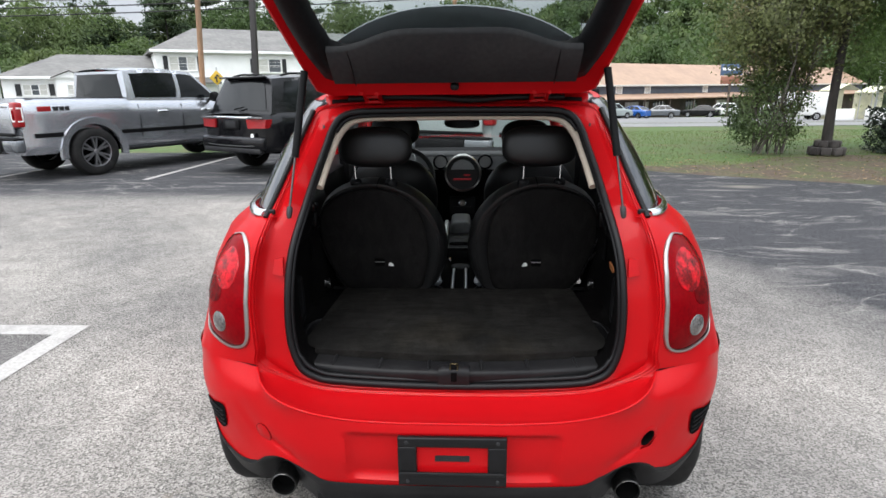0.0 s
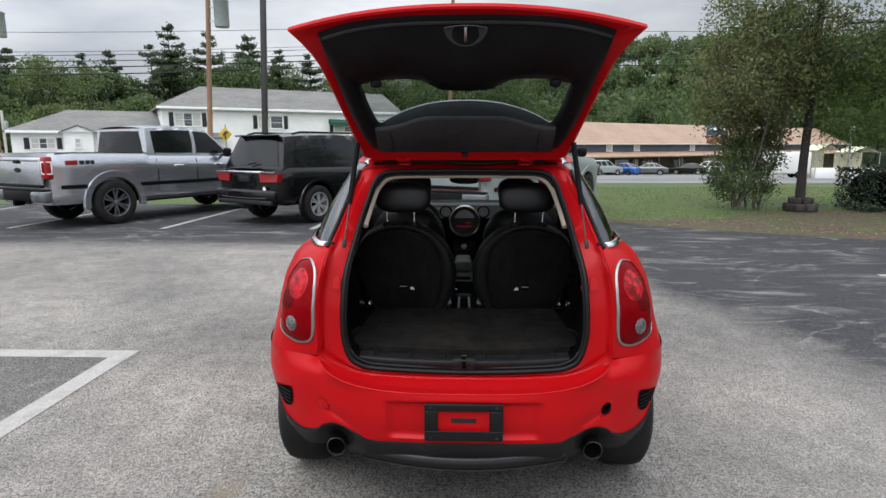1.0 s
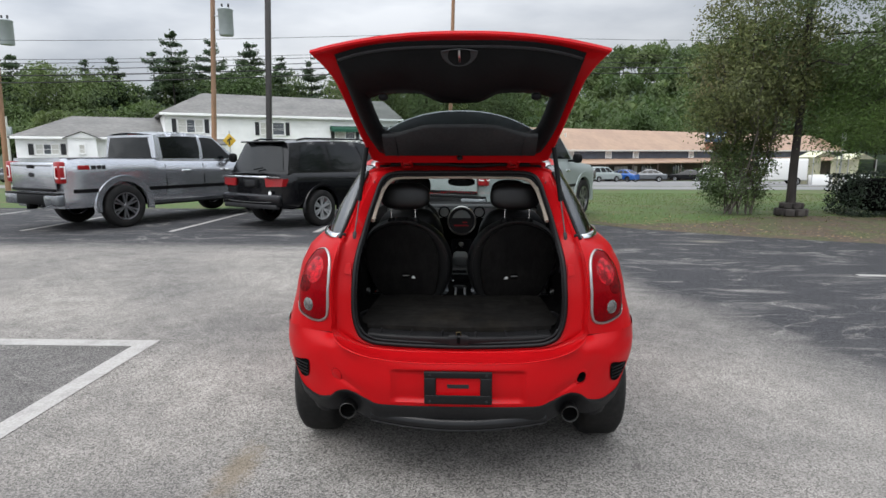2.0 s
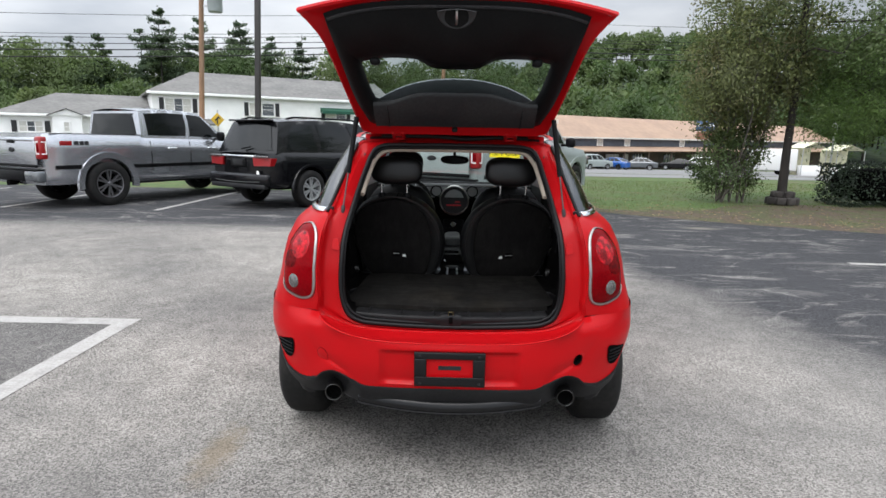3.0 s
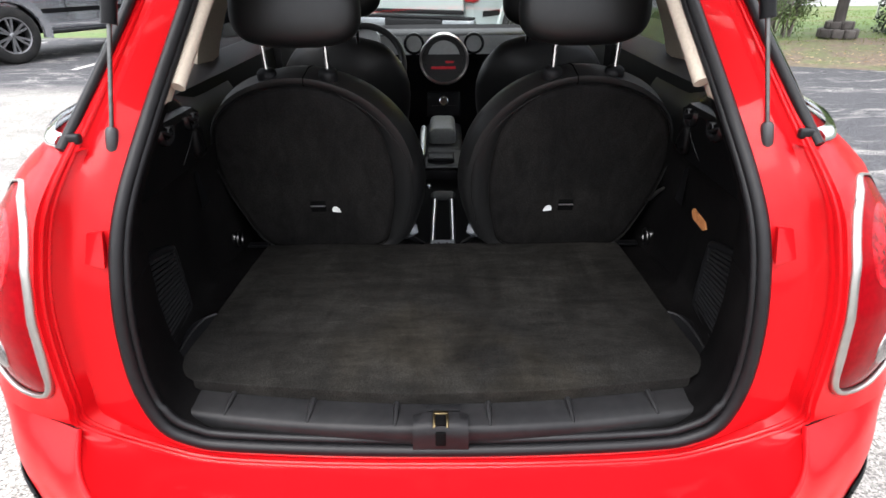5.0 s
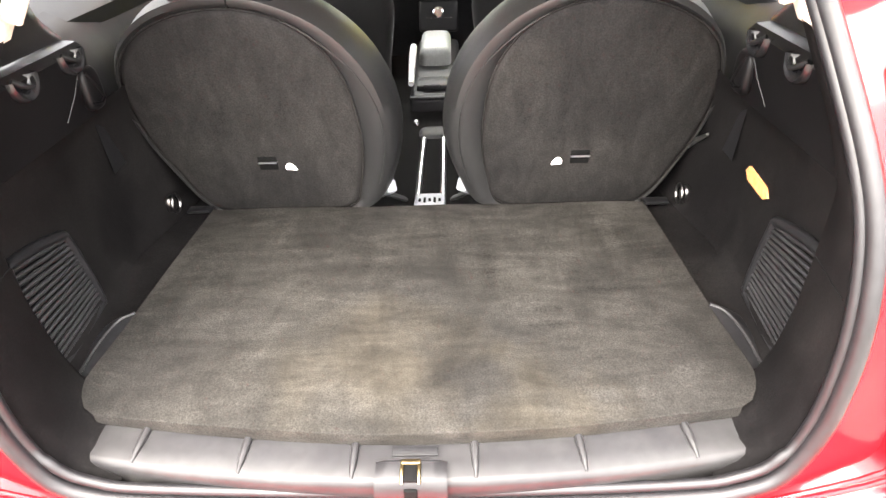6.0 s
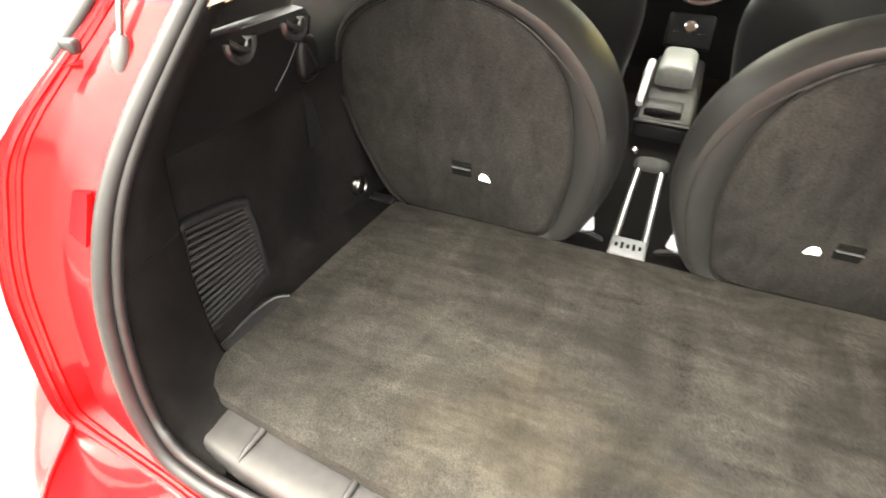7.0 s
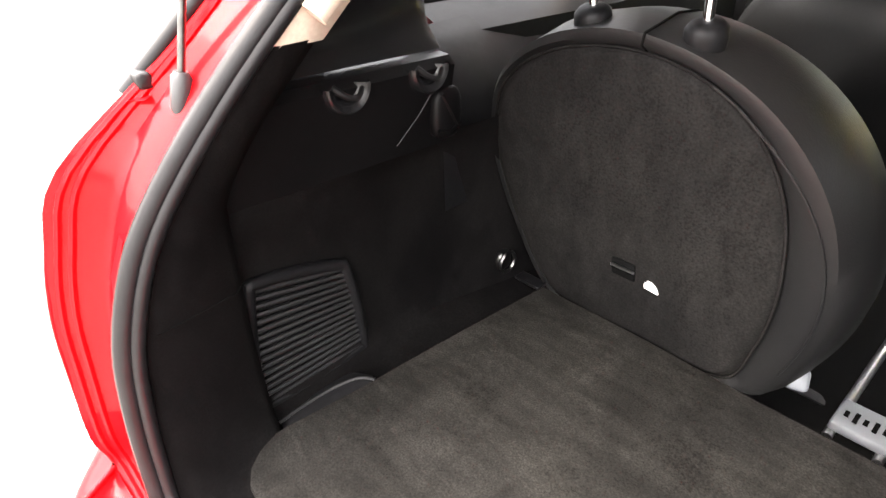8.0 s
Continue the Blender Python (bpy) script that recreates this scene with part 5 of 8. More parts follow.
        pil.append([(xs0 + 0.004, y0 + 0.004, z), (xs0 - 0.002, y0 + 0.02, z + 0.10 * up_), (xs0 + 0.002, y0 + 0.05, z + 0.35 * up_), (xs0 + 0.012, yin - 0.012, z + 0.7 * up_),
                    (xs0 + 0.022, yin, z + 0.9 * up_), (max(xs0 + 0.05, wall_x(yin) if z < 1.03 else 0.52), yin + 0.006, z + up_)])
    PT = part("pillar_trim", S(Shape().grid(pil)), TRIM, CAR, "black carpeted rear pillar trim", 60)
    part("trim_joint", S(Shape().tube([(x - 0.0012, y, z + 0.004) for x, y, z in pil[11][1:5]], 0.0009, 6)), DEEP_BLACK, PT)
    for z in np.linspace(1.192, 1.45, 10):
        xs0 = interp(z, [1.17, 1.265, 1.34, 1.39, 1.43, 1.45], [0.455, 0.435, 0.413, 0.397, 0.372, 0.33])
        y0 = open_y(z)
        pb.append([(xs0 + 0.004, y0 + 0.004, z), (xs0 - 0.002, y0 + 0.02, z), (xs0 + 0.006, y0 + 0.07, z), (xs0 + 0.05, y0 + 0.10, z), (xs0 + 0.09, y0 + 0.11, z)])
    part("pillar_trim_upper", S(Shape().grid(pb)), BEIGE, CAR, "beige upper pillar trim")
    # storage net grille
    q = [Vector(p) for p in ((0.528, 0.346, 0.928), (0.545, 0.482, 0.893), (0.549, 0.502, 0.742), (0.533, 0.330, 0.742))]

    def on_q(u, v, o=0.0):
        a, b = q[0].lerp(q[1], u), q[3].lerp(q[2], u)
        p = a.lerp(b, v)
        return Vector((wall_x(p.y) - o, p.y, p.z))
    rim = spline([(0.12, 0), (0.88, 0), (1, 0.12), (1, 0.88), (0.88, 1), (0.12, 1), (0, 0.88), (0, 0.12)], 4, closed=True)
    GR = part("side_pocket", S(Shape().tube([on_q(u, v, 0.004) for u, v in rim], 0.0085, 8, True)), BLACK, CAR, "black ribbed side pocket cover")
    part("pocket_back", S(Shape().grid([[on_q(u, v, 0.002) for u in np.linspace(0.02, 0.98, 6)] for v in np.linspace(0.02, 0.98, 6)])), DEEP_BLACK, GR)
    for k in range(16):
        v = 0.05 + 0.9 * k / 15
        part("slat", S(Shape().tube([on_q(0.03 + (0.03 if k in (0, 15) else 0), v, 0.006), on_q(0.5, v, 0.007), on_q(0.97 - (0.03 if k in (0, 15) else 0), v, 0.006)], 0.0034, 6)), VALANCE, GR)
    # lashing points, carry strap, clip
    part("lashing_ring", S(Shape().tube([(0.518, 0.786 + 0.017 * math.cos(k * 0.5236), 0.772 + 0.019 * math.sin(k * 0.5236)) for k in range(12)], 0.003, 6, True).blob((0.530, 0.786, 0.772), (0.010, 0.016, 0.018), 0.7)), DARKMETAL, CAR, "steel lashing ring")
    part("lashing_point", S(Shape().blob((0.487, 0.300, 0.745), (0.006, 0.011, 0.012), 0.8)), CHROME, CAR, "bright lashing point")
    part("floor_bracket", S(Shape().box((0.478, 0.800, 0.7475), (0.050, 0.024, 0.006), 0.002).box((0.474, 0.787, 0.7515), (0.036, 0.003, 0.002))), BLACK, CAR, "black floor bracket")
    inner_c = spline([(0.464, 0.458, 0.741), (0.474, 0.440, 0.738), (0.481, 0.400, 0.730), (0.483, 0.350, 0.720), (0.479, 0.302, 0.712)], 4)
    outer_c = spline([(0.470, 0.468, 0.745), (0.490, 0.452, 0.743), (0.503, 0.410, 0.736), (0.506, 0.350, 0.728), (0.497, 0.300, 0.728)], 4)
    LM = part("ledge_moulding", S(Shape().grid([inner_c, [mix(a, b, 0.5) for a, b in zip(inner_c, outer_c)], outer_c, [(x + 0.012, y + 0.004, z - 0.004) for x, y, z in outer_c], [(x + 0.034, y + 0.006, z - 0.018) for x, y, z in outer_c]])), BLACK, CAR, "black curved plastic ledge moulding")
    # lighter grey tube paints the highlight along the moulding's outer edge
    part("rim_highlight", S(Shape().tube(outer_c, 0.0026, 6)), SILL, LM)
part("clip", Shape().blob((-0.549, 0.594, 0.726), (0.003, 0.003, 0.003), 1.0), WHITE, CAR)
part("cargo_lamp", Shape().prism([(0.626, 0.904), (0.618, 0.915), (0.545, 0.914), (0.530, 0.903), (0.542, 0.895), (0.612, 0.893)], 0, 0.004, lambda a, b, d: (wall_x(a) - 0.001 - d, a, b)), ORANGE, CAR, "pale amber cargo lamp lens")

# ---- rear seats ----
SEAT = [(-0.440, 0.735), (-0.280, 0.733), (-0.118, 0.738), (-0.072, 0.800), (-0.047, 0.920), (-0.078, 1.045), (-0.165, 1.140), (-0.295, 1.186), (-0.425, 1.166), (-0.512, 1.095), (-0.537, 0.980), (-0.505, 0.850)]


def seat_y(z):
    return 0.818 - 0.21 * (z - 0.745)


so = spline(SEAT, 6, closed=True)
pcx, pcz = -0.315, 0.935
pan = spline([(-0.435, 0.735), (-0.280, 0.733), (-0.160, 0.738), (-0.128, 0.810), (-0.116, 0.920), (-0.136, 1.042), (-0.197, 1.124), (-0.298, 1.160), (-0.420, 1.144), (-0.512, 1.080), (-0.535, 0.978), (-0.504, 0.850)], 6, closed=True)
for sx in (1, -1):
    def S(shape):
        return shape.mirror() if sx > 0 else shape
    rows = []
    for (k, o) in ((0.0, 0.004), (0.35, -0.010), (0.8, -0.008), (1.0, 0.018), (1.03, 0.055), (1.02, 0.10), (0.93, 0.135)):
        if k <= 1.0:
            rows.append([(a[0] + (b[0] - a[0]) * k, seat_y(a[1] + (b[1] - a[1]) * k) + o, a[1] + (b[1] - a[1]) * k) for a, b in zip(pan, so)])
        else:
            rows.append([(-0.288 + (x + 0.288) * k, seat_y(z) + o, 0.94 + (z - 0.94) * k) for x, z in so])
    rows.append([(-0.288 + (x + 0.288) * 0.5, seat_y(z) + 0.15, 0.94 + (z - 0.94) * 0.5) for x, z in so])
    rows[4:6] = [[(-0.288 + (x + 0.288) * k, seat_y(z) + o, 0.94 + (z - 0.94) * k) for x, z in so] for k, o in ((1.03, 0.055), (1.02, 0.10))]
    RS = part("rear_seat", S(Shape().grid(rows, close=True)), LEATHER, CAR, "black leatherette rear seat with carpeted back", 60)
    bp = [[(pcx + (x - pcx) * k, seat_y(pcz + (z - pcz) * k) + o, pcz + (z - pcz) * k) for x, z in pan] for k, o in ((1.0, 0.006), (0.985, -0.003), (0.94, -0.007), (0.6, -0.009), (0.2, -0.010), (0.0005, -0.010))]
    part("back_panel", S(Shape().grid(bp, close=True)), SEAT_CARPET, RS, "dark carpeted back panel", 60)
    part("piping", S(Shape().tube([(x, seat_y(z) - 0.001, z) for x, z in pan], 0.0018, 6, True)), SEAT_CARPET, RS)
    pipe = []
    for k in range(18, 40):
        (ax_, az_), (bx_, bz_), f_ = pan[k], so[k], 0.66 * smooth(39 - k, 0, 14)
        pipe.append((ax_ + (bx_ - ax_) * f_, seat_y(az_ + (bz_ - az_) * f_) - 0.0105 * min(1, f_ * 6), az_ + (bz_ - az_) * f_))
    part("piping", S(Shape().tube(pipe, 0.0014, 5)), LEATHER, RS)
    part("seam", S(Shape().tube([Vector(r[42]) + Vector((0, -0.0006, 0.0008)) for r in rows[:6]], 0.0016, 6)), DEEP_BLACK, RS)
    part("tag", S(Shape().prism([(-0.018, -0.010), (0.016, -0.014), (0.012, 0.002), (0.002, 0.014), (-0.010, 0.015), (-0.018, 0.004)], 0, 0.003, lambda a, b, d: (-0.262 + a * 0.6, seat_y(0.851 + b) - 0.011 - d, 0.851 + b * 0.6))), WHITE, RS, "small white tag")
    part("strap_slot", S(Shape().box((-0.307, seat_y(0.860) - 0.010, 0.860), (0.036, 0.004, 0.030), 0.001, pose(0, 0, 0, 12))), DEEP_BLACK, RS, "dark pull strap slot")
    part("strap_edge", S(Shape().box((-0.307, seat_y(0.862) - 0.0135, 0.862), (0.036, 0.003, 0.0025))), STEEL, RS)
    for x in (-0.380, -0.246):
        part("headrest_post", S(Shape().tube([(x, 0.755, 1.15), (x, 0.744, 1.21), (x - 0.002, 0.736, 1.30)], 0.0055, 10)), CHROME, RS, "chrome headrest post")
        part("post_socket", S(Shape().tube([(x, 0.752, 1.160), (x, 0.749, 1.180), (x, 0.746, 1.190), (x, 0.7445, 1.195), (x, 0.744, 1.197)], [0.020, 0.022, 0.021, 0.016, 0.007], 16)), BLACK, RS)
    part("headrest", S(Shape().blob((-0.300, 0.738, 1.315), (0.136, 0.056, 0.074), 0.68, 28, 16, pose(0, 0, 0, -8))), LEATHER, RS, "black leatherette headrest")
    part("seat_bracket", S(Shape().tube([(-0.120, 0.86, 0.75), (-0.085, 0.90, 0.72), (-0.060, 0.95, 0.68)], 0.012, 8, False, 0.5)), CLAD, RS)
    part("belt_buckle", S(Shape().box((-0.088, 0.880, 0.748), (0.026, 0.066, 0.030), 0.006, pose(0, 0, 0, -35, 0, 25))), SPOILER, RS, "grey belt buckle")
    # front seats
    fs = spline([(-0.52, 0.50), (-0.21, 0.50), (-0.145, 0.80), (-0.125, 1.00), (-0.19, 1.125), (-0.28, 1.165), (-0.365, 1.17), (-0.45, 1.165), (-0.54, 1.125), (-0.605, 1.00), (-0.585, 0.80)], 4, closed=True)
    FS = part("front_seat", S(Shape().grid([[(-0.365 + (x + 0.365) * k, 1.66 + o - 0.20 * (z - 0.9), 0.9 + (z - 0.9) * k) for x, z in fs] for k, o in ((0.05, -0.012), (0.6, -0.012), (0.88, -0.006), (0.97, 0.015), (1.0, 0.05), (0.97, 0.11), (0.5, 0.13))], close=True)), LEATHER, CAR, "black leatherette front seat", 60)
    part("headrest", S(Shape().blob((-0.332, 1.600, 1.285 if sx > 0 else 1.318), (0.124, 0.055, 0.082), 0.78, 28, 16)), LEATHER, FS, "black leatherette headrest")
    for x in (-0.42, -0.30):
        part("headrest_post", S(Shape().tube([(x, 1.62, 1.14), (x, 1.605, 1.26)], 0.006, 8)), CHROME, FS)
    part("seat_belt", S(Shape().grid([[(-0.655 + a, 1.72 + a * 0.3, z) for z in np.linspace(0.75, 1.38, 8)] for a in (0, 0.045)])), BLACK, CAR, "black seat belt")

for sx in (1, -1):
    ct = Shape().grid([[(Vector(side_pt(y, z)).x - o - 0.004, y + e, z) for z in np.linspace(1.15, 1.47, 8)] for y, o, e in ((1.12, 0.01, 0), (1.13, 0.04, -0.01), (1.22, 0.05, 0), (1.30, 0.04, 0), (1.31, 0.01, 0))])
    part("pillar_cover", ct if sx > 0 else ct.mirror(), BEIGE, CAR, "beige inner pillar cover")
    cr = Shape().grid([[(interp(y, [0.66, 0.8, 1.18, 2.42], [0.43, 0.485, 0.535, 0.52]) - o, y, interp(y, [0.66, 1.0, 1.5, 2.42], [1.455, 1.475, 1.49, 1.445]) - d) for y in np.linspace(0.68, 2.40, 14)] for o, d in ((0.06, -0.012), (0.03, 0.0), (0.0, 0.02), (-0.03, 0.055))])
    part("cant_rail_trim", cr if sx > 0 else cr.mirror(), BEIGE, CAR, "beige inner roof edge trim")

# ---- centre rail, console, dashboard ----
CN = part("centre_console", Shape().box((0, 1.15, 0.615), (0.105, 0.62, 0.05), 0.012).box((0, 1.95, 0.62), (0.17, 0.72, 0.16), 0.02).box((0, 1.59, 0.697), (0.165, 0.02, 0.008), 0.003), BLACK, CAR, "black centre tunnel and console")
for x in (-0.031, 0.031):
    part("rail", Shape().tube([(x, 0.92, 0.648), (x, 1.15, 0.650), (x * 0.94, 1.36, 0.652)], 0.0075, 8), STEEL, CN, "silver centre rail")
part("rail_end", Shape().blob((0, 1.41, 0.632), (0.050, 0.05, 0.028), 0.6), CLAD, CN)
part("rail_slider", Shape().box((0, 0.965, 0.660), (0.074, 0.066, 0.016), 0.004), SPOILER, CN, "grey slider block")
for k in range(5):
    part("slider_mark", Shape().box((-0.024 + 0.012 * k, 0.962, 0.669), (0.006, 0.022 if k % 2 else 0.012, 0.002)), DEEP_BLACK, CN)
part("tunnel_knob", Shape().blob((-0.050, 1.37, 0.700), (0.010, 0.010, 0.010), 1.0), CHROME, CN)
part("armrest", Shape().box((-0.006, 2.06, 0.715), (0.118, 0.28, 0.10), 0.028, seg=4), mat("grey_leatherette", (0.16, 0.165, 0.16), 0.42, 0, 0.1, 90, 0.3, 500), CN, "grey padded armrest")
part("handbrake", Shape().tube([(-0.085, 1.72, 0.70), (-0.087, 1.90, 0.745), (-0.087, 1.98, 0.755)], [0.010, 0.014, 0.013], 10), SILVER_PLASTIC, CN, "silver handbrake lever")
part("console_tray", Shape().box((-0.010, 1.70, 0.706), (0.105, 0.10, 0.020), 0.006), BLACK, CN, "black console tray")
part("tray_clip", Shape().box((-0.012, 1.655, 0.713), (0.055, 0.014, 0.012), 0.003), CLAD, CN)
part("seat_lever", Shape().tube([(0.524, 0.812, 0.862), (0.526, 0.785, 0.888), (0.530, 0.750, 0.915)], [0.004, 0.0055, 0.003], 8), SATIN, CAR, "small steel seat release lever")
part("control_panel", Shape().box((0, 2.42, 0.765), (0.17, 0.03, 0.13), 0.012, pose(0, 0, 0, -20)), BLACK, CN, "black control panel with small buttons")
part("control_knob", Shape().lathe([(0.024, 0), (0.023, 0.012), (0.018, 0.014), (0.017, 0.004), (0, 0.004)], pose(0, 2.40, 0.785, 70), 20), CHROME, CN)
for k in range(6):
    for r in range(2):
        part("button", Shape().box((-0.055 + 0.022 * k, 2.405 - 0.008 * r, 0.760 - 0.03 * r), (0.009, 0.004, 0.005)), WHITE, CN)
dash_p = [(2.97, 1.075), (2.75, 1.100), (2.55, 1.108), (2.475, 1.100), (2.455, 1.075)]
DB = part("dashboard", Shape().grid([[(x, y - 0.03 * (1 - (x / 0.7) ** 2), z) for x in np.linspace(-0.70, 0.70, 25)] for y, z in dash_p + [(2.46, 1.0), (2.50, 0.97), (2.54, 0.80), (2.62, 0.55)]]), BLACK, CAR, "black dashboard with large round centre dial")
part("dash_band", Shape().grid([[(x, 2.452 - 0.03 * (1 - (x / 0.7) ** 2), z) for x in np.linspace(-0.66, 0.66, 25)] for z in (1.008, 1.04, 1.075, 1.094)]), SILVER_PLASTIC, DB, "silver dash band")
sm = pose(0.003, 2.425, 0.984, 90)
part("speedometer_ring", Shape().lathe([(0.108, -0.05), (0.110, 0.014), (0.116, 0.020), (0.122, 0.014), (0.123, -0.05)], sm, 48), SATIN, DB, "satin silver dial surround")
part("speedometer_face", Shape().lathe([(0.109, 0.004), (0.07, 0.002), (0, 0.002)], sm, 40), mat("grey_dial_face", (0.020, 0.020, 0.021), 0.3, 0, 0.1, 80), DB, "black dial face")
part("dial_display", Shape().box((0.0, 2.418, 0.945), (0.12, 0.003, 0.012), 0.001).box((0.03, 2.418, 0.972), (0.04, 0.003, 0.010), 0.001), mat("red_display", (0.40, 0.02, 0.03), 0.4, 0, 0.1, 50, emit=0.12), DB, "red lit radio display")
for k in range(21):
    a = radians(-40 + 260 * k / 20)
    part("dial_mark", Shape().box((0.003 + 0.095 * math.cos(a), 2.420, 0.984 + 0.095 * math.sin(a)), (0.010, 0.002, 0.003), 0, pose(0, 0, 0, 0, -math.degrees(a), 0)), SILL, DB)
for x in (-0.143, 0.149, -0.60, 0.60):
    vm_ = pose(x, 2.432 + 0.03 * (x / 0.7) ** 2, 1.058, 90)
    V = part("air_vent", Shape().lathe([(0.036, -0.03), (0.038, 0.016), (0.043, 0.020), (0.050, 0.014), (0.050, -0.03)], vm_, 32), BLACK, DB, "round black air vent")
    part("vent_core", Shape().lathe([(0.037, 0.004), (0.012, 0.000), (0.0, 0.008)], vm_, 20), DEEP_BLACK, V)
sw = pose(-0.365, 2.22, 0.985, 68)
SW = part("steering_wheel", Shape().tube([sw @ Vector((0.182 * math.cos(a), 0.182 * math.sin(a), 0)) for a in np.linspace(0, 6.2832, 40, endpoint=False)], 0.016, 10, True), LEATHER, CAR, "black steering wheel")
part("wheel_hub", Shape().blob(sw @ Vector((0, 0, 0)), (0.075, 0.03, 0.07), 0.8), BLACK, SW)
for a in (0.1, 3.04, 4.71):
    part("wheel_spoke", Shape().tube([sw @ Vector((0.06 * math.cos(a), 0.06 * math.sin(a), 0)), sw @ Vector((0.175 * math.cos(a), 0.175 * math.sin(a), 0))], 0.016, 8, False, 0.5), SILVER_PLASTIC, SW)
part("rev_counter", Shape().lathe([(0.050, -0.03), (0.052, 0.012), (0.057, 0.014), (0.060, -0.03)], pose(-0.365, 2.40, 1.080, 80), 32).lathe([(0.051, 0.0), (0, 0.0)], pose(-0.365, 2.40, 1.080, 80), 32), SILVER_PLASTIC, DB, "silver rev counter")
MM = pose(0, 2.17, 1.322, 14, 0, -16)
part("rear_mirror", Shape().blob((0, 0, 0), (0.112, 0.022, 0.033), 0.75, 28, 12).move(MM), BLACK, CAR, "black rear-view mirror")
part("mirror_glass", Shape().add([MM @ Vector((0.098 * math.cos(a), -0.0235, 0.026 * math.sin(a))) for a in np.linspace(0, 6.2832, 28, endpoint=False)], [tuple(range(28))]), CHROME, CAR)
part("mirror_stalk", Shape().tube([(0, 2.18, 1.335), (0, 2.30, 1.40), (0, 2.43, 1.43)], 0.012, 8), BLACK, CAR)
both("sun_visor", Shape().box((0.33, 2.33, 1.425), (0.36, 0.14, 0.018), 0.008, pose(0, 0, 0, -20)), BEIGE, CAR, "beige sun visor")


def letters(text, size, depth=0.001):
    """Letters as a mesh in the xy plane, centred."""
    cu = bpy.data.curves.new("letters", "FONT")
    cu.body, cu.size, cu.extrude, cu.align_x, cu.align_y = text, size, depth, "CENTER", "CENTER"
    ob = bpy.data.objects.new("letters", cu)
    scene.collection.objects.link(ob)
    dg = bpy.context.evaluated_depsgraph_get()
    me = bpy.data.meshes.new_from_object(ob.evaluated_get(dg))
    bpy.data.objects.remove(ob)
    s = Shape()
    s.v, s.f = [tuple(v.co) for v in me.vertices], [tuple(p.vertices) for p in me.polygons]
    return s


# year sticker on the outside of the windscreen, read from the front
def on_screen(x, up):
    """Across the upper passenger side of the windscreen, just outside it."""
    z = 1.372 + up * 0.55
    return Vector((x, interp(z, [1.09, 1.20, 1.33, 1.465], [2.98, 2.80, 2.60, 2.40]) + 0.10 * (1 - (x / 0.58) ** 2) + 0.006, z))


YS = part("year_sticker", Shape().grid([[on_screen(x, v) for x in np.linspace(0.295, 0.545, 7)] for v in (-0.075, -0.02, 0.03, 0.075)]), YELLOW_FILM, CAR, "yellow year sticker on the windscreen")
yr = letters("2012", 0.105)
yr.v = [tuple(on_screen(0.42 - a, b) + Vector((0, -0.010 + c, -0.004))) for a, b, c in yr.v]
part("year_digits", yr, INK, YS, "black digits 2012")

# ---- parked vehicles ----
SILVER = mat("silver_paint", (0.52, 0.535, 0.565), 0.24, 0.85, 0.06, 300, coat=0.5)
PALE_SILVER = mat("pale_silver_paint", (0.30, 0.34, 0.33), 0.5, 0.1, 0.05, 300, coat=0.15)
BLACK_PAINT = mat("black_paint", (0.0040, 0.0040, 0.0048), 0.20, 0.0, 0.1, 200, coat=0.40, spec=0.2)
CAR_GLASS = mat("dark_car_glass", (0.006, 0.0075, 0.008), 0.04, 0.0, 0.1, 30, spec=0.34)
TAIL_RED = mat("vehicle_red_lens", (0.27, 0.004, 0.006), 0.3, 0.0, 0.2, 60, coat=0.15)
BLUE_PAINT = mat("blue_paint", (0.02, 0.10, 0.36), 0.25, 0.2, 0.05, 200, coat=1.0)
GREY_PAINT = mat("grey_paint", (0.12, 0.13, 0.14), 0.25, 0.4, 0.05, 200, coat=1.0)
WHITE_PAINT = mat("white_van_paint", (0.70, 0.70, 0.68), 0.3, 0.0, 0.05, 100, coat=0.7)


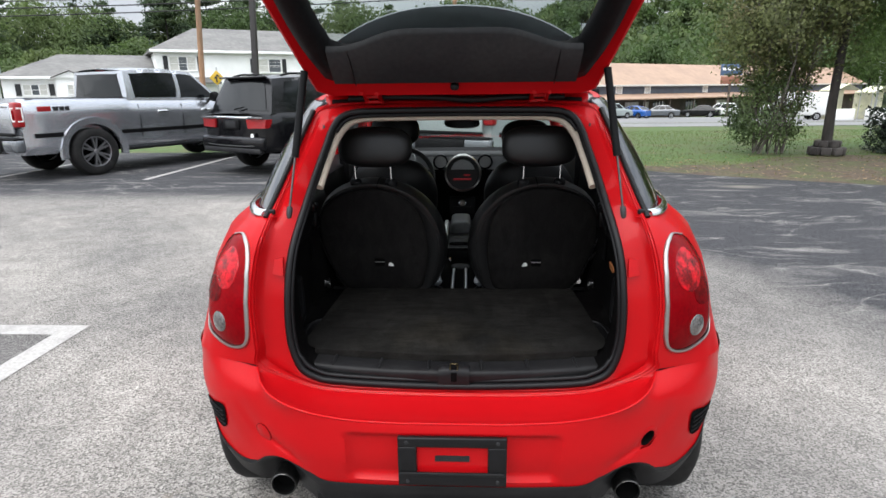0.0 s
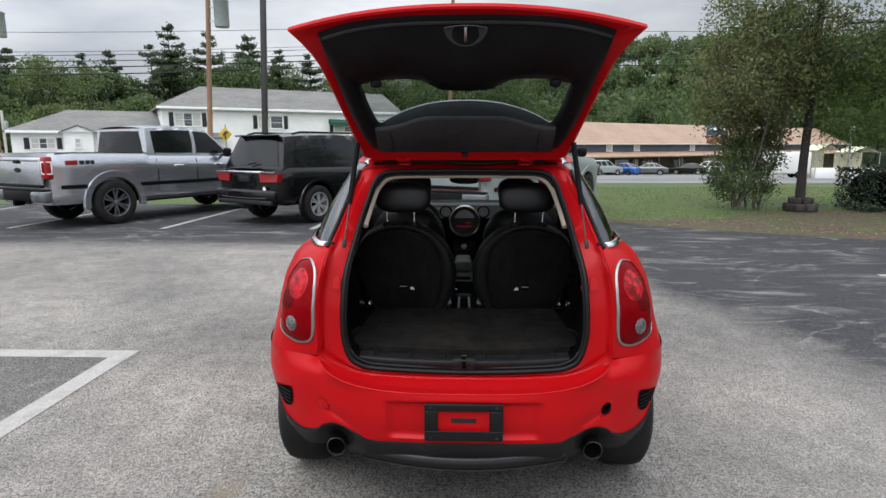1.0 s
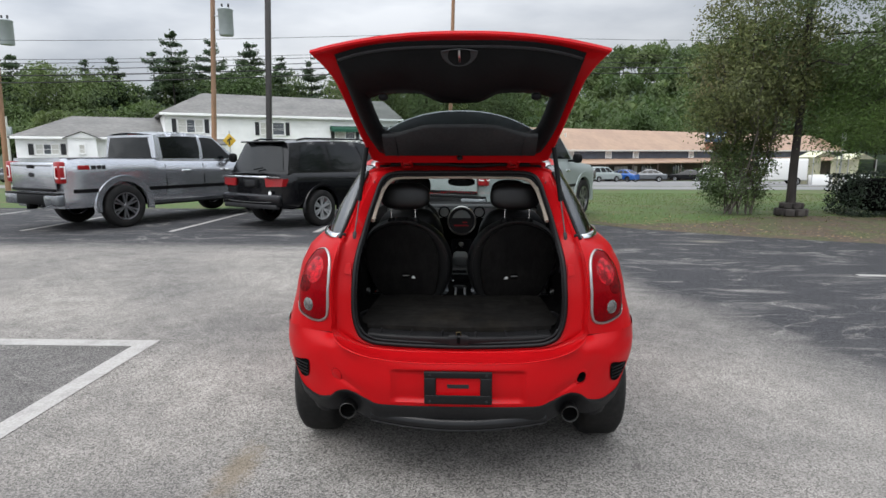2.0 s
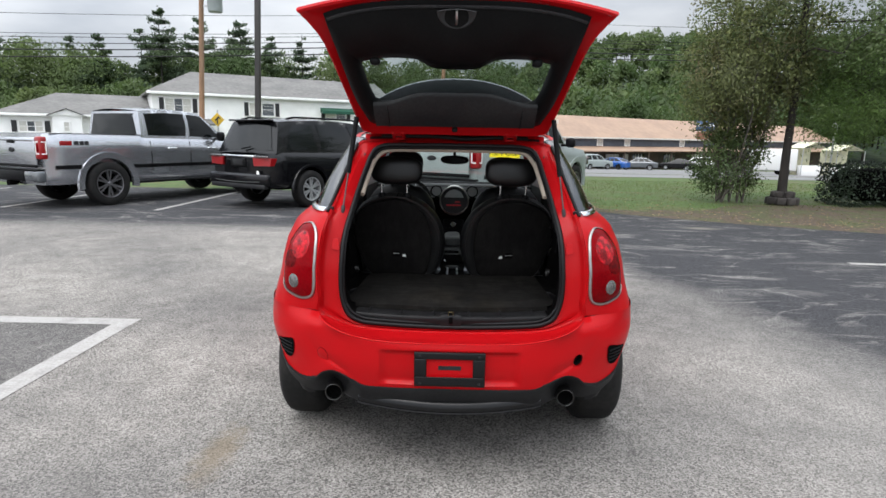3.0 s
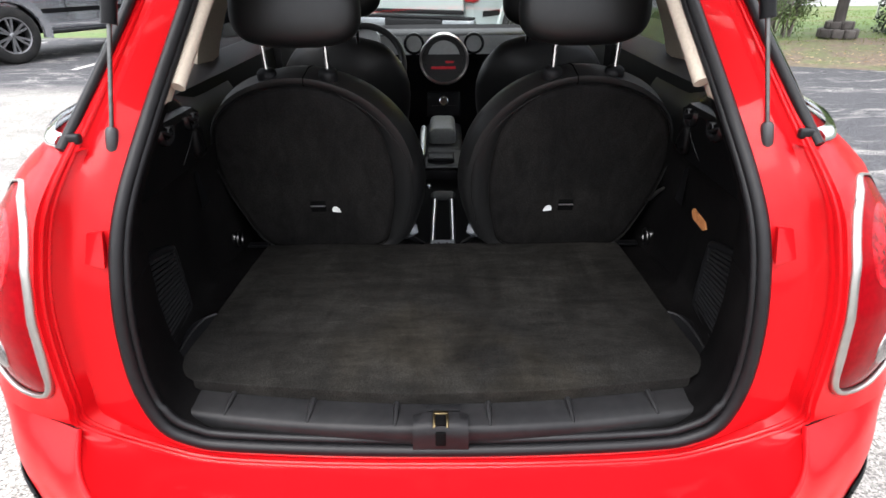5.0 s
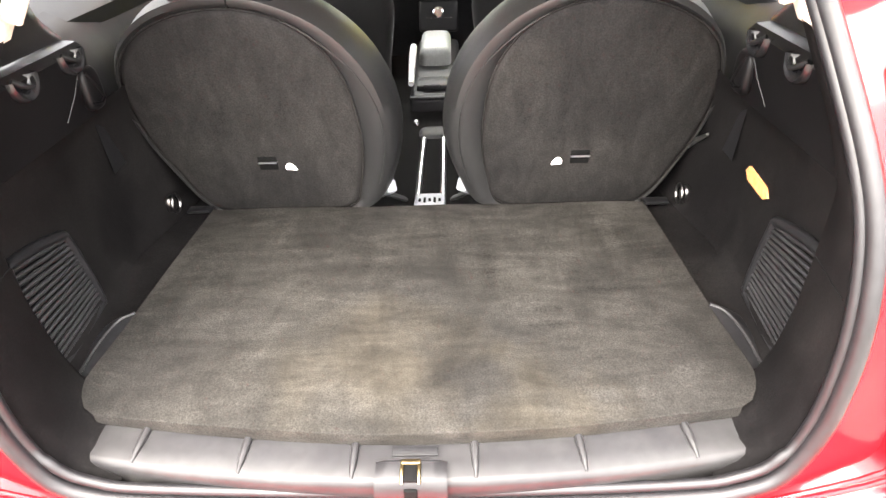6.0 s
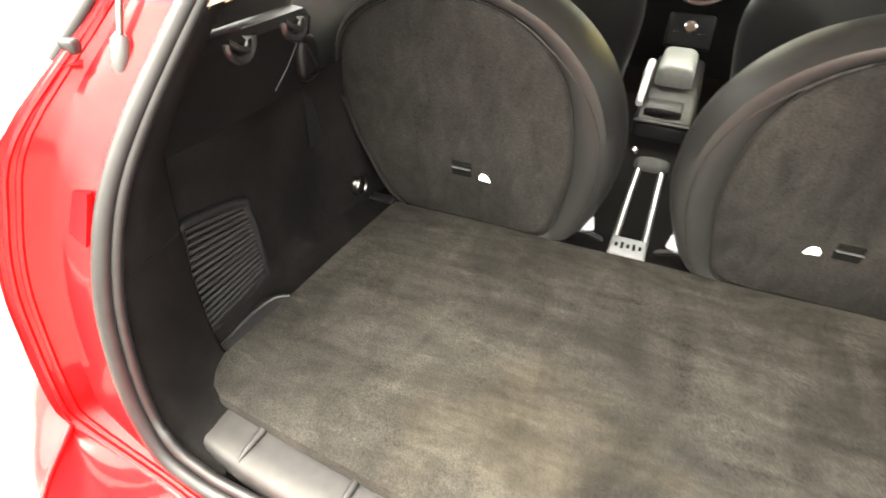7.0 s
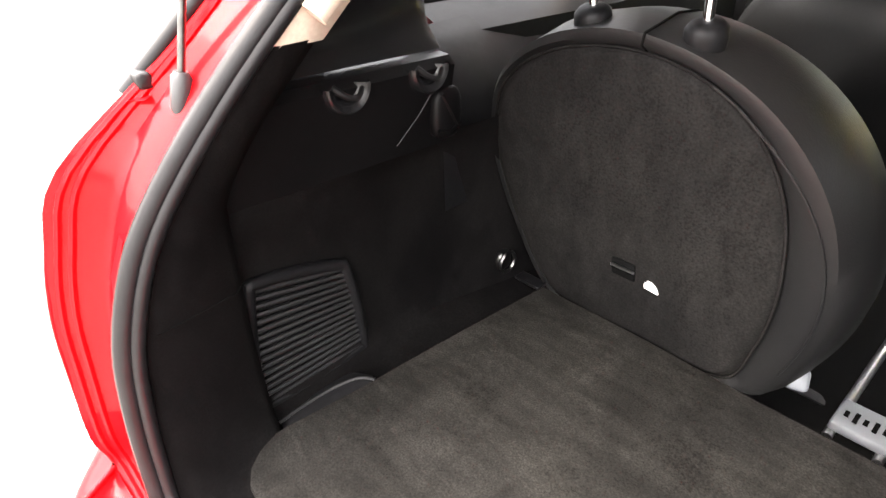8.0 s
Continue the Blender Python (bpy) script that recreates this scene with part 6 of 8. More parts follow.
def vehicle(name, m, label, paint, W, yr, yf, zb, deck, arches, wr, cab, zroof, wroof, windows, rim_mat, group="", bed=None, arch_r=None, rims=6, category="car", flare=0.065):
    """A parked vehicle seen from some way off; y points forward from its middle."""
    T = thing(name, m, label, category, group)
    arch_r = arch_r or wr + 0.07
    ys_ = np.linspace(yr, yf, 110)
    dz = ([a for a, _ in deck], [b for _, b in deck])

    def bx(y, v):
        e = max(0, (yr + 0.35 - y) / 0.35, (y - yf + 0.45) / 0.45)
        return W * interp(v, [0, 0.12, 0.45, 0.74, 0.80, 0.90, 1], [0.93, 0.975, 0.99, 1.0, 0.996, 0.97, 0.93]) * (1 - 0.10 * e * e)

    def by(y, u):
        e = 1 if y < (yr + yf) / 2 else -1
        k = max(0, 1 - abs(y - (yr if e > 0 else yf)) / 0.30)
        return y - e * 0.07 * (1 - u * u) * k

    def skip(p):
        return any((p.y - a) ** 2 + (p.z - wr) ** 2 < arch_r ** 2 for a in arches) and p.z < wr + arch_r
    B = Shape()
    vs_ = np.linspace(0, 1, 22)
    for sx in (1, -1):
        B.grid([[(sx * bx(y, v), y, zb + (interp(y, *dz) - zb) * v) for y in ys_] for v in vs_], skip=skip)
    us = np.linspace(-1, 1, 13)
    for y in (yr, yf):
        B.grid([[(bx(y, v) * u, by(y, u), zb + (interp(y, *dz) - zb) * v) for u in us] for v in vs_])
    if bed:
        k0, k1 = bed
        yy = [y for y in ys_ if y >= k1]
        B.grid([[(bx(y, 1) * u, by(y, u), interp(y, *dz) + 0.03 * (1 - u * u)) for u in us] for y in yy])
        wb = W * 0.86
        B.grid([[(x, y, z) for y in (k0, k1)] for x, z in ((W * 0.945, deck[0][1]), (wb, deck[0][1]), (wb, 0.85), (-wb, 0.85), (-wb, deck[0][1]), (-W * 0.945, deck[0][1]))])
        B.grid([[(-wb, k1, 0.85), (wb, k1, 0.85)], [(-wb, k1, deck[0][1]), (wb, k1, deck[0][1])]])
        B.grid([[(-wb, k0, 0.85), (wb, k0, 0.85)], [(-wb, k0, deck[0][1]), (wb, k0, deck[0][1])], [(-wb, yr, deck[0][1]), (wb, yr, deck[0][1])]])
    else:
        B.grid([[(bx(y, 1) * u, by(y, u), interp(y, *dz) + 0.03 * (1 - u * u)) for u in us] for y in ys_])
    body = part("body", B, paint, T, "painted body")
    part("underside", Shape().box((0, (yr + yf) / 2, zb + 0.02), (W * 1.7, (yf - yr) * 0.9, 0.12), 0.02), DEEP_BLACK, T)
    # cab
    b0, r0, r1, b1 = cab
    zb0, zb1 = interp(b0, *dz), interp(b1, *dz)
    wb = W * 0.93

    def cab_pt(u, t, side):
        """u from rear to front along the side, t from belt to roof."""
        y = (b0 + (b1 - b0) * u) * (1 - t) + (r0 + (r1 - r0) * u) * t
        z = (zb0 + (zb1 - zb0) * u) * (1 - t) + (zroof - 0.05 * (2 * u - 1) ** 2) * t
        return Vector((side * (wb + (wroof - wb) * (t * 0.8 + 0.2 * t * t)), y, z))
    C = Shape()
    ts = np.linspace(0, 1, 7)
    for sx in (1, -1):
        C.grid([[cab_pt(u, t, sx) for u in np.linspace(0, 1, 17)] for t in ts])
    for u, e in ((0, -1), (1, 1)):
        C.grid([[cab_pt(u, t, 1).lerp(cab_pt(u, t, -1), k) + Vector((0, e * 0.08 * (1 - (2 * k - 1) ** 2), 0)) for k in np.linspace(0, 1, 11)] for t in ts])
    C.grid([[cab_pt(u, 1, 1).lerp(cab_pt(u, 1, -1), k) + Vector((0, (0.08 * (1 - (2 * k - 1) ** 2)) * (2 * u - 1), 0.05 * (1 - (2 * k - 1) ** 2))) for k in np.linspace(0, 1, 11)] for u in np.linspace(0, 1, 13)])
    part("cabin", C, paint, T, "painted cabin and roof")
    for sx in (1, -1):
        for a, b in windows:
            def wp(p, q):
                (a0, a1), (b0_, b1_) = a, b
                lo_, hi_ = a0 + (b0_ - a0) * p, a1 + (b1_ - a1) * p
                c = cab_pt(lo_ + (hi_ - lo_) * (0.10 + 0.78 * q), 0.10 + 0.78 * q, sx)
                return c + Vector((sx * 0.008, 0, 0.004))
            o = spline([(0.06, 0), (0.94, 0), (1, 0.06), (1, 0.92), (0.95, 1), (0.05, 1), (0, 0.92), (0, 0.06)], 3, closed=True)
            part("side_window", Shape().grid([[wp(0.5 + (p - 0.5) * k, 0.5 + (q - 0.5) * k) for p, q in o] for k in (1, 0.5, 0.02)], close=True), CAR_GLASS, T, "dark side window")
    for u, e, nm in ((0, -1, "rear_window"), (1, 1, "windscreen")):
        o = spline([(-0.80, 0.10), (0.80, 0.10), (0.86, 0.16), (0.80, 0.84), (0.74, 0.90), (-0.74, 0.90), (-0.80, 0.84), (-0.86, 0.16)], 3, closed=True)

        def ep(p, q):
            return cab_pt(u, q, 1).lerp(cab_pt(u, q, -1), (1 - p) / 2) + Vector((0, e * (0.08 * (1 - p * p) + 0.010), 0.004))
        part(nm, Shape().grid([[ep(p * k, 0.5 + (q - 0.5) * k) for p, q in o] for k in (1, 0.6, 0.3, 0.02)], close=True), CAR_GLASS, T, "dark glass")
    for a in arches:
        for sx in (1, -1):
            lip_ = Shape().grid([[(sx * (bx(a, 0.35) + o), a + r * math.cos(t), wr + r * math.sin(t)) for t in np.linspace(-0.15, math.pi + 0.15, 25)] for r, o in ((arch_r - 0.02, -0.05), (arch_r - 0.01, 0.010), (arch_r + flare - 0.02, 0.012 + flare * 0.1), (arch_r + flare, -0.02))])
            part("wheel_arch", lip_, paint, T)
            wheel(T, pose(sx * (W - 0.125), a, wr, 0, 0, 0 if sx > 0 else 180), wr, 0.25, wr * 0.63, rim_mat, rims)
    return T, body, bx, cab_pt


def bars(parent, y, x0, z0, widths, h, material, side=None):
    """Plain bars in place of lettering."""
    x = x0
    for w in widths:
        if side is None:
            part("letter_bar", Shape().box((x + w / 2, y, z0), (w, 0.006, h), 0.001), material, parent)
        else:
            part("letter_bar", Shape().box((side, x + w / 2, z0), (0.006, w, h), 0.001), material, parent)
        x += w * 1.25


def pickup(m, paint, label, group):
    T, body, bx, cab_pt = vehicle("pickup_truck", m, label, paint, 1.0, -2.86, 2.94, 0.47, [(-2.86, 1.44), (-0.92, 1.41), (-0.90, 1.37), (1.30, 1.33), (1.45, 1.33), (2.60, 1.24), (2.94, 1.12)],
                                  (-1.70, 1.98), 0.445, (-0.90, -0.86, 0.66, 1.42), 1.985, 0.83, (((0.08, 0.08), (0.475, 0.70)), ((0.525, 0.76), (0.93, 0.965))), DARK_ALLOY, group, bed=(-2.75, -0.90), arch_r=0.53, category="pickup truck", flare=0.13)
    tg = Shape().box((0, -2.945, 1.08), (1.56, 0.05, 0.56), 0.02).box((0, -2.965, 1.31), (1.50, 0.03, 0.05), 0.01)
    TG = part("tailgate", tg, paint, T, "painted tailgate")
    part("tailgate_lower", Shape().box((0, -2.955, 0.83), (1.56, 0.05, 0.06), 0.01), BLACK, TG)
    part("tailgate_handle", Shape().box((0, -2.978, 1.28), (0.24, 0.03, 0.07), 0.015), BLACK, TG)
    part("badge", Shape().blob((0, -2.978, 1.12), (0.10, 0.012, 0.045), 1.0), CLAD, TG)
    for sx in (1, -1):
        tl = Shape().box((sx * 0.885, -2.90, 1.17), (0.19, 0.13, 0.42), 0.03)
        TL_ = part("tail_light", tl, TAIL_RED, T, "red tail light")
        # a pale bracket shape glows inside the red lens, on the rear face and round the side
        core = Shape().box((sx * 0.835, -2.968, 1.17), (0.022, 0.012, 0.24), 0.004)
        for dz in (-0.11, 0.11):
            core.box((sx * 0.88, -2.968, 1.17 + dz), (0.09, 0.012, 0.022), 0.004).box((sx * 0.982, -2.905, 1.17 + dz), (0.012, 0.085, 0.022), 0.004)
        part("tail_light_core", core.box((sx * 0.982, -2.865, 1.17), (0.012, 0.022, 0.24), 0.004), WHITE, TL_, "pale bracket-shaped light guide")
        part("tail_light_centre", Shape().box((sx * 0.885, -2.967, 1.17), (0.07, 0.010, 0.15), 0.01), LENS, TL_)
        # dark stripe and running board
        st_ = Shape().grid([[(sx * (bx(y, v) + 0.006), y, 0.47 + 0.90 * v) for y in list(np.linspace(-1.15, 1.42, 20))] for v in (0.31, 0.39)])
        part("side_stripe", st_, BLACK, T, "black side stripe")
        part("rear_stripe", Shape().grid([[(sx * (bx(y, v) + 0.006), y, 0.47 + 0.95 * v) for y in np.linspace(-2.72, -2.25, 6)] for v in (0.31, 0.39)]), BLACK, T)
        part("running_board", Shape().box((sx * 0.93, 0.15, 0.44), (0.14, 2.6, 0.05), 0.02), BLACK, T)
        for y in (-0.10, 0.98):
            part("door_handle", Shape().box((sx * 1.000, y - 0.10, 1.14), (0.04, 0.23, 0.055), 0.014), CHROME, T)
        part("door_gap", Shape().tube([(sx * 1.0, 0.28, 0.68), (sx * 1.004, 0.28, 1.0), (sx * 0.975, 0.28, 1.30)], 0.006, 5), DEEP_BLACK, T)
        part("door_gap", Shape().tube([(sx * 1.0, -0.72, 0.68), (sx * 1.004, -0.72, 1.0), (sx * 0.975, -0.72, 1.30)], 0.006, 5), DEEP_BLACK, T)
        MR = part("wing_mirror", Shape().blob((sx * 1.16, 1.02, 1.42), (0.11, 0.07, 0.11), 0.7), BLACK, T, "black wing mirror")
        part("mirror_arm", Shape().tube([(sx * 0.93, 1.06, 1.36), (sx * 1.10, 1.03, 1.36)], 0.03, 6), BLACK, MR)
        bars(T, 0, -2.62, 1.26, (0.22,), 0.085, TAIL_RED, sx * 0.999)
        bars(T, 0, -2.36, 1.26, (0.09, 0.08, 0.07), 0.075, CLAD, sx * 0.999)
        part("headlight", Shape().box((sx * 0.82, 2.90, 0.98), (0.30, 0.12, 0.22), 0.03), CLEAR_LENS, T)
    for sx in (1, -1):
        part("bumper_corner", Shape().box((sx * 0.72, -2.97, 0.64), (0.50, 0.16, 0.22), 0.04), GREY_PAINT, T, "grey rear bumper corner")
    part("bumper_step", Shape().box((0, -2.98, 0.64), (0.98, 0.15, 0.20), 0.02).box((0, -2.98, 0.76), (1.9, 0.14, 0.03), 0.01), BLACK, T)
    part("tow_hitch", Shape().box((0, -3.02, 0.50), (0.10, 0.16, 0.10), 0.01), DEEP_BLACK, T)
    part("rear_axle", Shape().tube([(-0.8, -1.70, 0.42), (0.8, -1.70, 0.42)], 0.06, 10).blob((0, -1.70, 0.40), (0.17, 0.17, 0.16), 1.0), DEEP_BLACK, T)
    part("front_axle", Shape().tube([(-0.8, 1.98, 0.42), (0.8, 1.98, 0.42)], 0.06, 10), DEEP_BLACK, T)
    part("front_grille", Shape().box((0, 2.93, 0.98), (1.30, 0.10, 0.36), 0.03), BLACK, T)
    part("brake_lamp", Shape().box((0, -0.80, 1.955), (0.26, 0.05, 0.035), 0.008), TAIL_RED, T)
    return T


pickup(pose(-7.16, 11.46, 0, 0, 0, -27), SILVER, "silver crew-cab pickup truck with black wheels, parked", "parked vehicles")
pickup(pose(1.105, 10.94, 0, 0, 0, -31), PALE_SILVER, "pale silver pickup truck parked ahead of the car", "parked vehicles")


def suv(m):
    T, body, bx, cab_pt = vehicle("suv", m, "black three-row suv with red tail lights, parked", BLACK_PAINT, 0.962, -2.50, 2.55, 0.44, [(-2.50, 1.10), (-2.2, 1.14), (1.05, 1.09), (1.2, 1.10), (2.2, 1.02), (2.55, 0.85)],
                                  (-1.49, 1.55), 0.385, (-2.36, -2.12, 0.30, 1.20), 1.79, 0.68, (((0.075, 0.125), (0.315, 0.345)), ((0.355, 0.41), (0.62, 0.73)), ((0.655, 0.79), (0.93, 0.965))), SILVER_PLASTIC, "parked vehicles", arch_r=0.47)
    part("roof_spoiler", Shape().box((0, -2.225, 1.768), (1.20, 0.16, 0.035), 0.012), BLACK_PAINT, T, "black roof spoiler")
    part("chrome_strip", Shape().box((0, -2.565, 1.055), (1.16, 0.03, 0.05), 0.012), CHROME, T, "chrome strip")
    for sx in (1, -1):
        TL_ = part("tail_light", Shape().prism([(0.48, 0.87), (0.90, 0.88), (0.925, 1.03), (0.46, 1.03)], -2.585, -2.44, lambda a, b, d: (sx * a, d + max(0, a - 0.80) * 0.5, b)), TAIL_RED, T, "red tail light")
        part("tail_light_top", Shape().box((sx * 0.70, -2.578, 1.055), (0.40, 0.03, 0.04), 0.01), CLEAR_LENS, TL_)
        part("roof_rail", Shape().tube([(sx * 0.68, -1.9, 1.80), (sx * 0.69, -1.7, 1.84), (sx * 0.69, 0.0, 1.84), (sx * 0.68, 0.2, 1.80)], 0.02, 8), BLACK, T)
        part("wing_mirror", Shape().blob((sx * 1.06, 0.86, 1.17), (0.10, 0.06, 0.08), 0.7), BLACK_PAINT, T)
        for y in (-0.62, 0.48):
            part("door_handle", Shape().box((sx * 0.965, y, 1.0), (0.03, 0.18, 0.035), 0.01), BLACK_PAINT, T)
    part("plate_recess", Shape().box((0, -2.572, 0.93), (0.46, 0.02, 0.17), 0.01), BLACK, T)
    part("plate_bar", Shape().box((0, -2.586, 0.93), (0.30, 0.01, 0.12), 0.004), CLAD, T)
    part("rear_bumper", Shape().box((0, -2.56, 0.60), (1.78, 0.14, 0.24), 0.05), BLACK_PAINT, T)
    part("bumper_lower", Shape().box((0, -2.58, 0.47), (1.66, 0.12, 0.10), 0.03), CLAD, T)
    part("bumper_chrome", Shape().tube(spline([(-0.86, -2.60, 0.585), (-0.5, -2.642, 0.560), (0, -2.648, 0.553), (0.5, -2.642, 0.560), (0.86, -2.60, 0.585)], 4), 0.007, 6), DARKMETAL, T, "thin grey bumper line")
    part("round_sticker", Shape().lathe([(0.045, 0), (0.043, 0.003), (0, 0.003)], pose(0.60, -2.59, 0.74, 90), 20), WHITE, T, "small round white sticker")
    part("rear_wiper", Shape().tube([(0, -2.47, 1.20), (0.25, -2.45, 1.24)], 0.012, 6), DEEP_BLACK, T)
    return T


suv(pose(-3.0, 11.60, 0, 0, 0, -32))


def small_car(m, paint, label, tall=False):
    z = 0.30 if tall else 0.0
    return vehicle("parked_car", m, label, paint, 0.90, -2.25, 2.30, 0.32, [(-2.25, 0.92 + z * 0.5), (-1.6, 1.0 + z * 0.5), (1.0, 0.95 + z * 0.5), (1.3, 0.95 + z * 0.4), (2.1, 0.82 + z * 0.4), (2.30, 0.68)],
                   (-1.30, 1.38), 0.33, ((-2.1, -1.9, 0.3, 1.1) if tall else (-1.75, -0.95, 0.25, 1.15)), 1.45 + z, 0.60, (((0.06, 0.08), (0.34, 0.36)), ((0.38, 0.40), (0.63, 0.66)), ((0.67, 0.70), (0.93, 0.95))), ALLOY, "cars by the shop")[0]


for x, y, rz, paint, label, tall in ((16.6, 68.5, -62, PALE_SILVER, "silver suv parked in front of the shop", True), (19.6, 71.0, 40, BLUE_PAINT, "blue compact car parked in front of the shop", False),
                                     (22.3, 70.0, 78, GREY_PAINT, "dark grey saloon parked in front of the shop", False), (29.6, 76.5, 60, BLACK_PAINT, "black hatchback parked by the shop porch", False),
                                     (33.0, 79.0, 60, WHITE_PAINT, "white suv parked by the shop porch", True), (-43.5, 52.0, 80, GREY_PAINT, "grey saloon parked beside the white house", False)):
    small_car(pose(x, y, gz(y), 0, 0, rz), paint, label, tall)

# white van across the road
vt = thing("van", pose(27.6, 51.0, gz(51.0), 0, 0, 80), "plain white delivery van parked across the road", "van", "parked vehicles")
part("body", Shape().box((0, -0.5, 1.35), (1.9, 3.9, 1.9), 0.12), WHITE_PAINT, vt)
part("nose", Shape().box((0, 1.85, 0.95), (1.85, 1.0, 1.0), 0.15), WHITE_PAINT, vt)
part("windscreen", Shape().box((0, 1.50, 1.75), (1.6, 0.5, 0.7), 0.08), CAR_GLASS, vt)
for y in (-1.6, 1.5):
    for sx in (1, -1):
        wheel(vt, pose(sx * 0.86, y, 0.34, 0, 0, 0 if sx > 0 else 180), 0.34, 0.22, 0.2, ALLOY, 5)

# ---- buildings across the road ----
WHITE_SIDING = mat("white_siding", (0.89, 0.89, 0.875), 0.7, 0, 0.04, 1.5, second=(0.84, 0.84, 0.825), second_scale=0.4)
GREY_ROOF = mat("grey_shingle_roof", (0.165, 0.160, 0.150), 0.9, 0, 0.2, 3, 0.4, 10, second=(0.125, 0.122, 0.115), second_scale=0.5, stretch=(1, 1, 3))
BROWN_ROOF = mat("brown_metal_roof", (0.34, 0.225, 0.15), 0.6, 0, 0.1, 1.5, second=(0.29, 0.19, 0.13), second_scale=0.3)
BLUE_SIDING = mat("slate_blue_siding", (0.085, 0.10, 0.125), 0.8, 0, 0.12, 2, second=(0.07, 0.08, 0.10), second_scale=0.4)
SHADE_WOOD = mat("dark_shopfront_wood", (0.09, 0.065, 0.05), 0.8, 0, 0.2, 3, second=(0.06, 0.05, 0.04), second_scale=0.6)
GREEN_AWNING = mat("green_awning", (0.012, 0.075, 0.045), 0.8, 0, 0.1, 5)
PANE = mat("dark_window_pane", (0.06, 0.07, 0.08), 0.08, 0, 0.2, 1.0, coat=1.0)
SHUTTER = mat("black_shutter", (0.02, 0.02, 0.022), 0.7, 0, 0.15, 10)
CURTAIN = mat("pale_curtain", (0.55, 0.54, 0.50), 0.9, 0, 0.12, 6)
TARP = mat("pale_yellow_tarp", (0.62, 0.60, 0.40), 0.7, 0, 0.15, 3, second=(0.55, 0.54, 0.42), second_scale=1)


def window(parent, x, z, w, h, n=2, shutters=True, y=-0.0):
    """A window on a wall that faces local -y."""
    WN = part("window", Shape().box((x, y - 0.03, z + h / 2 + 0.04), (w + 0.16, 0.10, 0.09), 0.01).box((x, y - 0.03, z - h / 2 - 0.04), (w + 0.20, 0.14, 0.08), 0.01)
              .box((x - w / 2 - 0.04, y - 0.03, z), (0.08, 0.10, h), 0.01).box((x + w / 2 + 0.04, y - 0.03, z), (0.08, 0.10, h), 0.01), WHITE_SIDING, parent, "white framed window")
    for k in range(n):
        c = x - w / 2 + w * (k + 0.5) / n
        part("pane", Shape().box((c, y + 0.0, z + h / 4), (w / n - 0.05, 0.03, h / 2 - 0.04)), CURTAIN if k % 2 == 0 else PANE, WN)
        part("pane", Shape().box((c, y + 0.01, z - h / 4), (w / n - 0.05, 0.03, h / 2 - 0.04)), PANE if k % 2 else CURTAIN, WN)
        if k:
            part("mullion", Shape().box((x - w / 2 + w * k / n, y - 0.03, z), (0.06, 0.08, h), 0.005), WHITE_SIDING, WN)
    if shutters:
        for s in (-1, 1):
            part("shutter", Shape().box((x + s * (w / 2 + 0.30), y - 0.035, z), (0.34, 0.06, h + 0.1), 0.008), SHUTTER, parent)


def gable_roof(L, D, z0, z1, over=0.35, hip0=0.0, hip1=0.0, t=0.16):
    """Roof along local x over a plan L x D, front at y=0."""
    a, b = -over, L + over
    top = [(a + hip0, D / 2, z1), (b - hip1, D / 2, z1)]
    e = [(a, -over, z0), (b, -over, z0), (b, D + over, z0), (a, D + over, z0)]
    s = Shape().add([*e, *top], [(0, 1, 5, 4), (2, 3, 4, 5), (1, 2, 5), (3, 0, 4)])
    s.add([(x, y, z - t) for x, y, z in e], [(3, 2, 1, 0)])
    k = len(s.v) - 10
    for i in range(4):
        s.f.append((k + i, k + 6 + i, k + 6 + (i + 1) % 4, k + (i + 1) % 4))
    return s


# white two-storey house
hb = gz(50) - 0.2
HM = pose(-24.7, 45.84, hb, 0, 0, 31.5)
H = thing("house", HM, "white two-storey house with grey hip roof and dark shutters", "house")
part("wall", Shape().box((10.6, 4.5, 3.0), (21.2, 9.0, 6.2)), WHITE_SIDING, H, "white siding wall")
part("roof", gable_roof(21.2, 9.0, 6.25, 8.35, 0.4, 4.0, 0.0), GREY_ROOF, H, "grey shingle roof")
part("fascia", Shape().box((10.6, -0.42, 6.14), (22.0, 0.06, 0.20), 0.01), WHITE_SIDING, H)
part("gable", Shape().prism([(0, 6.05), (9.0, 6.05), (4.5, 8.2)], 21.0, 21.2, lambda a, b, d: (d, a, b)), WHITE_SIDING, H, "white gable end")
for k in range(14):
    part("siding_board", Shape().box((10.6, -0.012, 0.35 + 0.42 * k), (21.2, 0.02, 0.010)), WHITE_SIDING, H)
window(H, 1.95, 5.20, 1.95, 1.05, 3)
window(H, 8.75, 5.10, 2.1, 1.05, 2)
window(H, 15.6, 4.85, 1.9, 1.0, 2)
window(H, 19.4, 5.0, 1.5, 1.05, 2)
for x in (2.2, 8.7, 15.6):
    window(H, x, 1.9, 1.8, 1.3, 2)
part("awning", Shape().prism([(-0.8, 5.20), (0.0, 5.48), (0.0, 5.05), (-0.8, 4.92)], 14.1, 17.3, lambda a, b, d: (d, a, b)), GREEN_AWNING, H, "green window awning")
part("low_awning", Shape().prism([(-1.1, 3.75), (0.0, 4.15), (0.0, 4.05), (-1.1, 3.60)], 1.0, 4.6, lambda a, b, d: (d, a, b)), GREY_ROOF, H)
part("banner", Shape().box((16.4, -0.9, 3.8), (2.1, 0.04, 0.85), 0.01), WHITE, H, "white banner with grey bars")
for k in range(6):
    part("letter_bar", Shape().box((15.6 + 0.55 * (k % 3), -0.93, 3.98 - 0.26 * (k // 3)), (0.42, 0.02, 0.12)), CLAD, H)

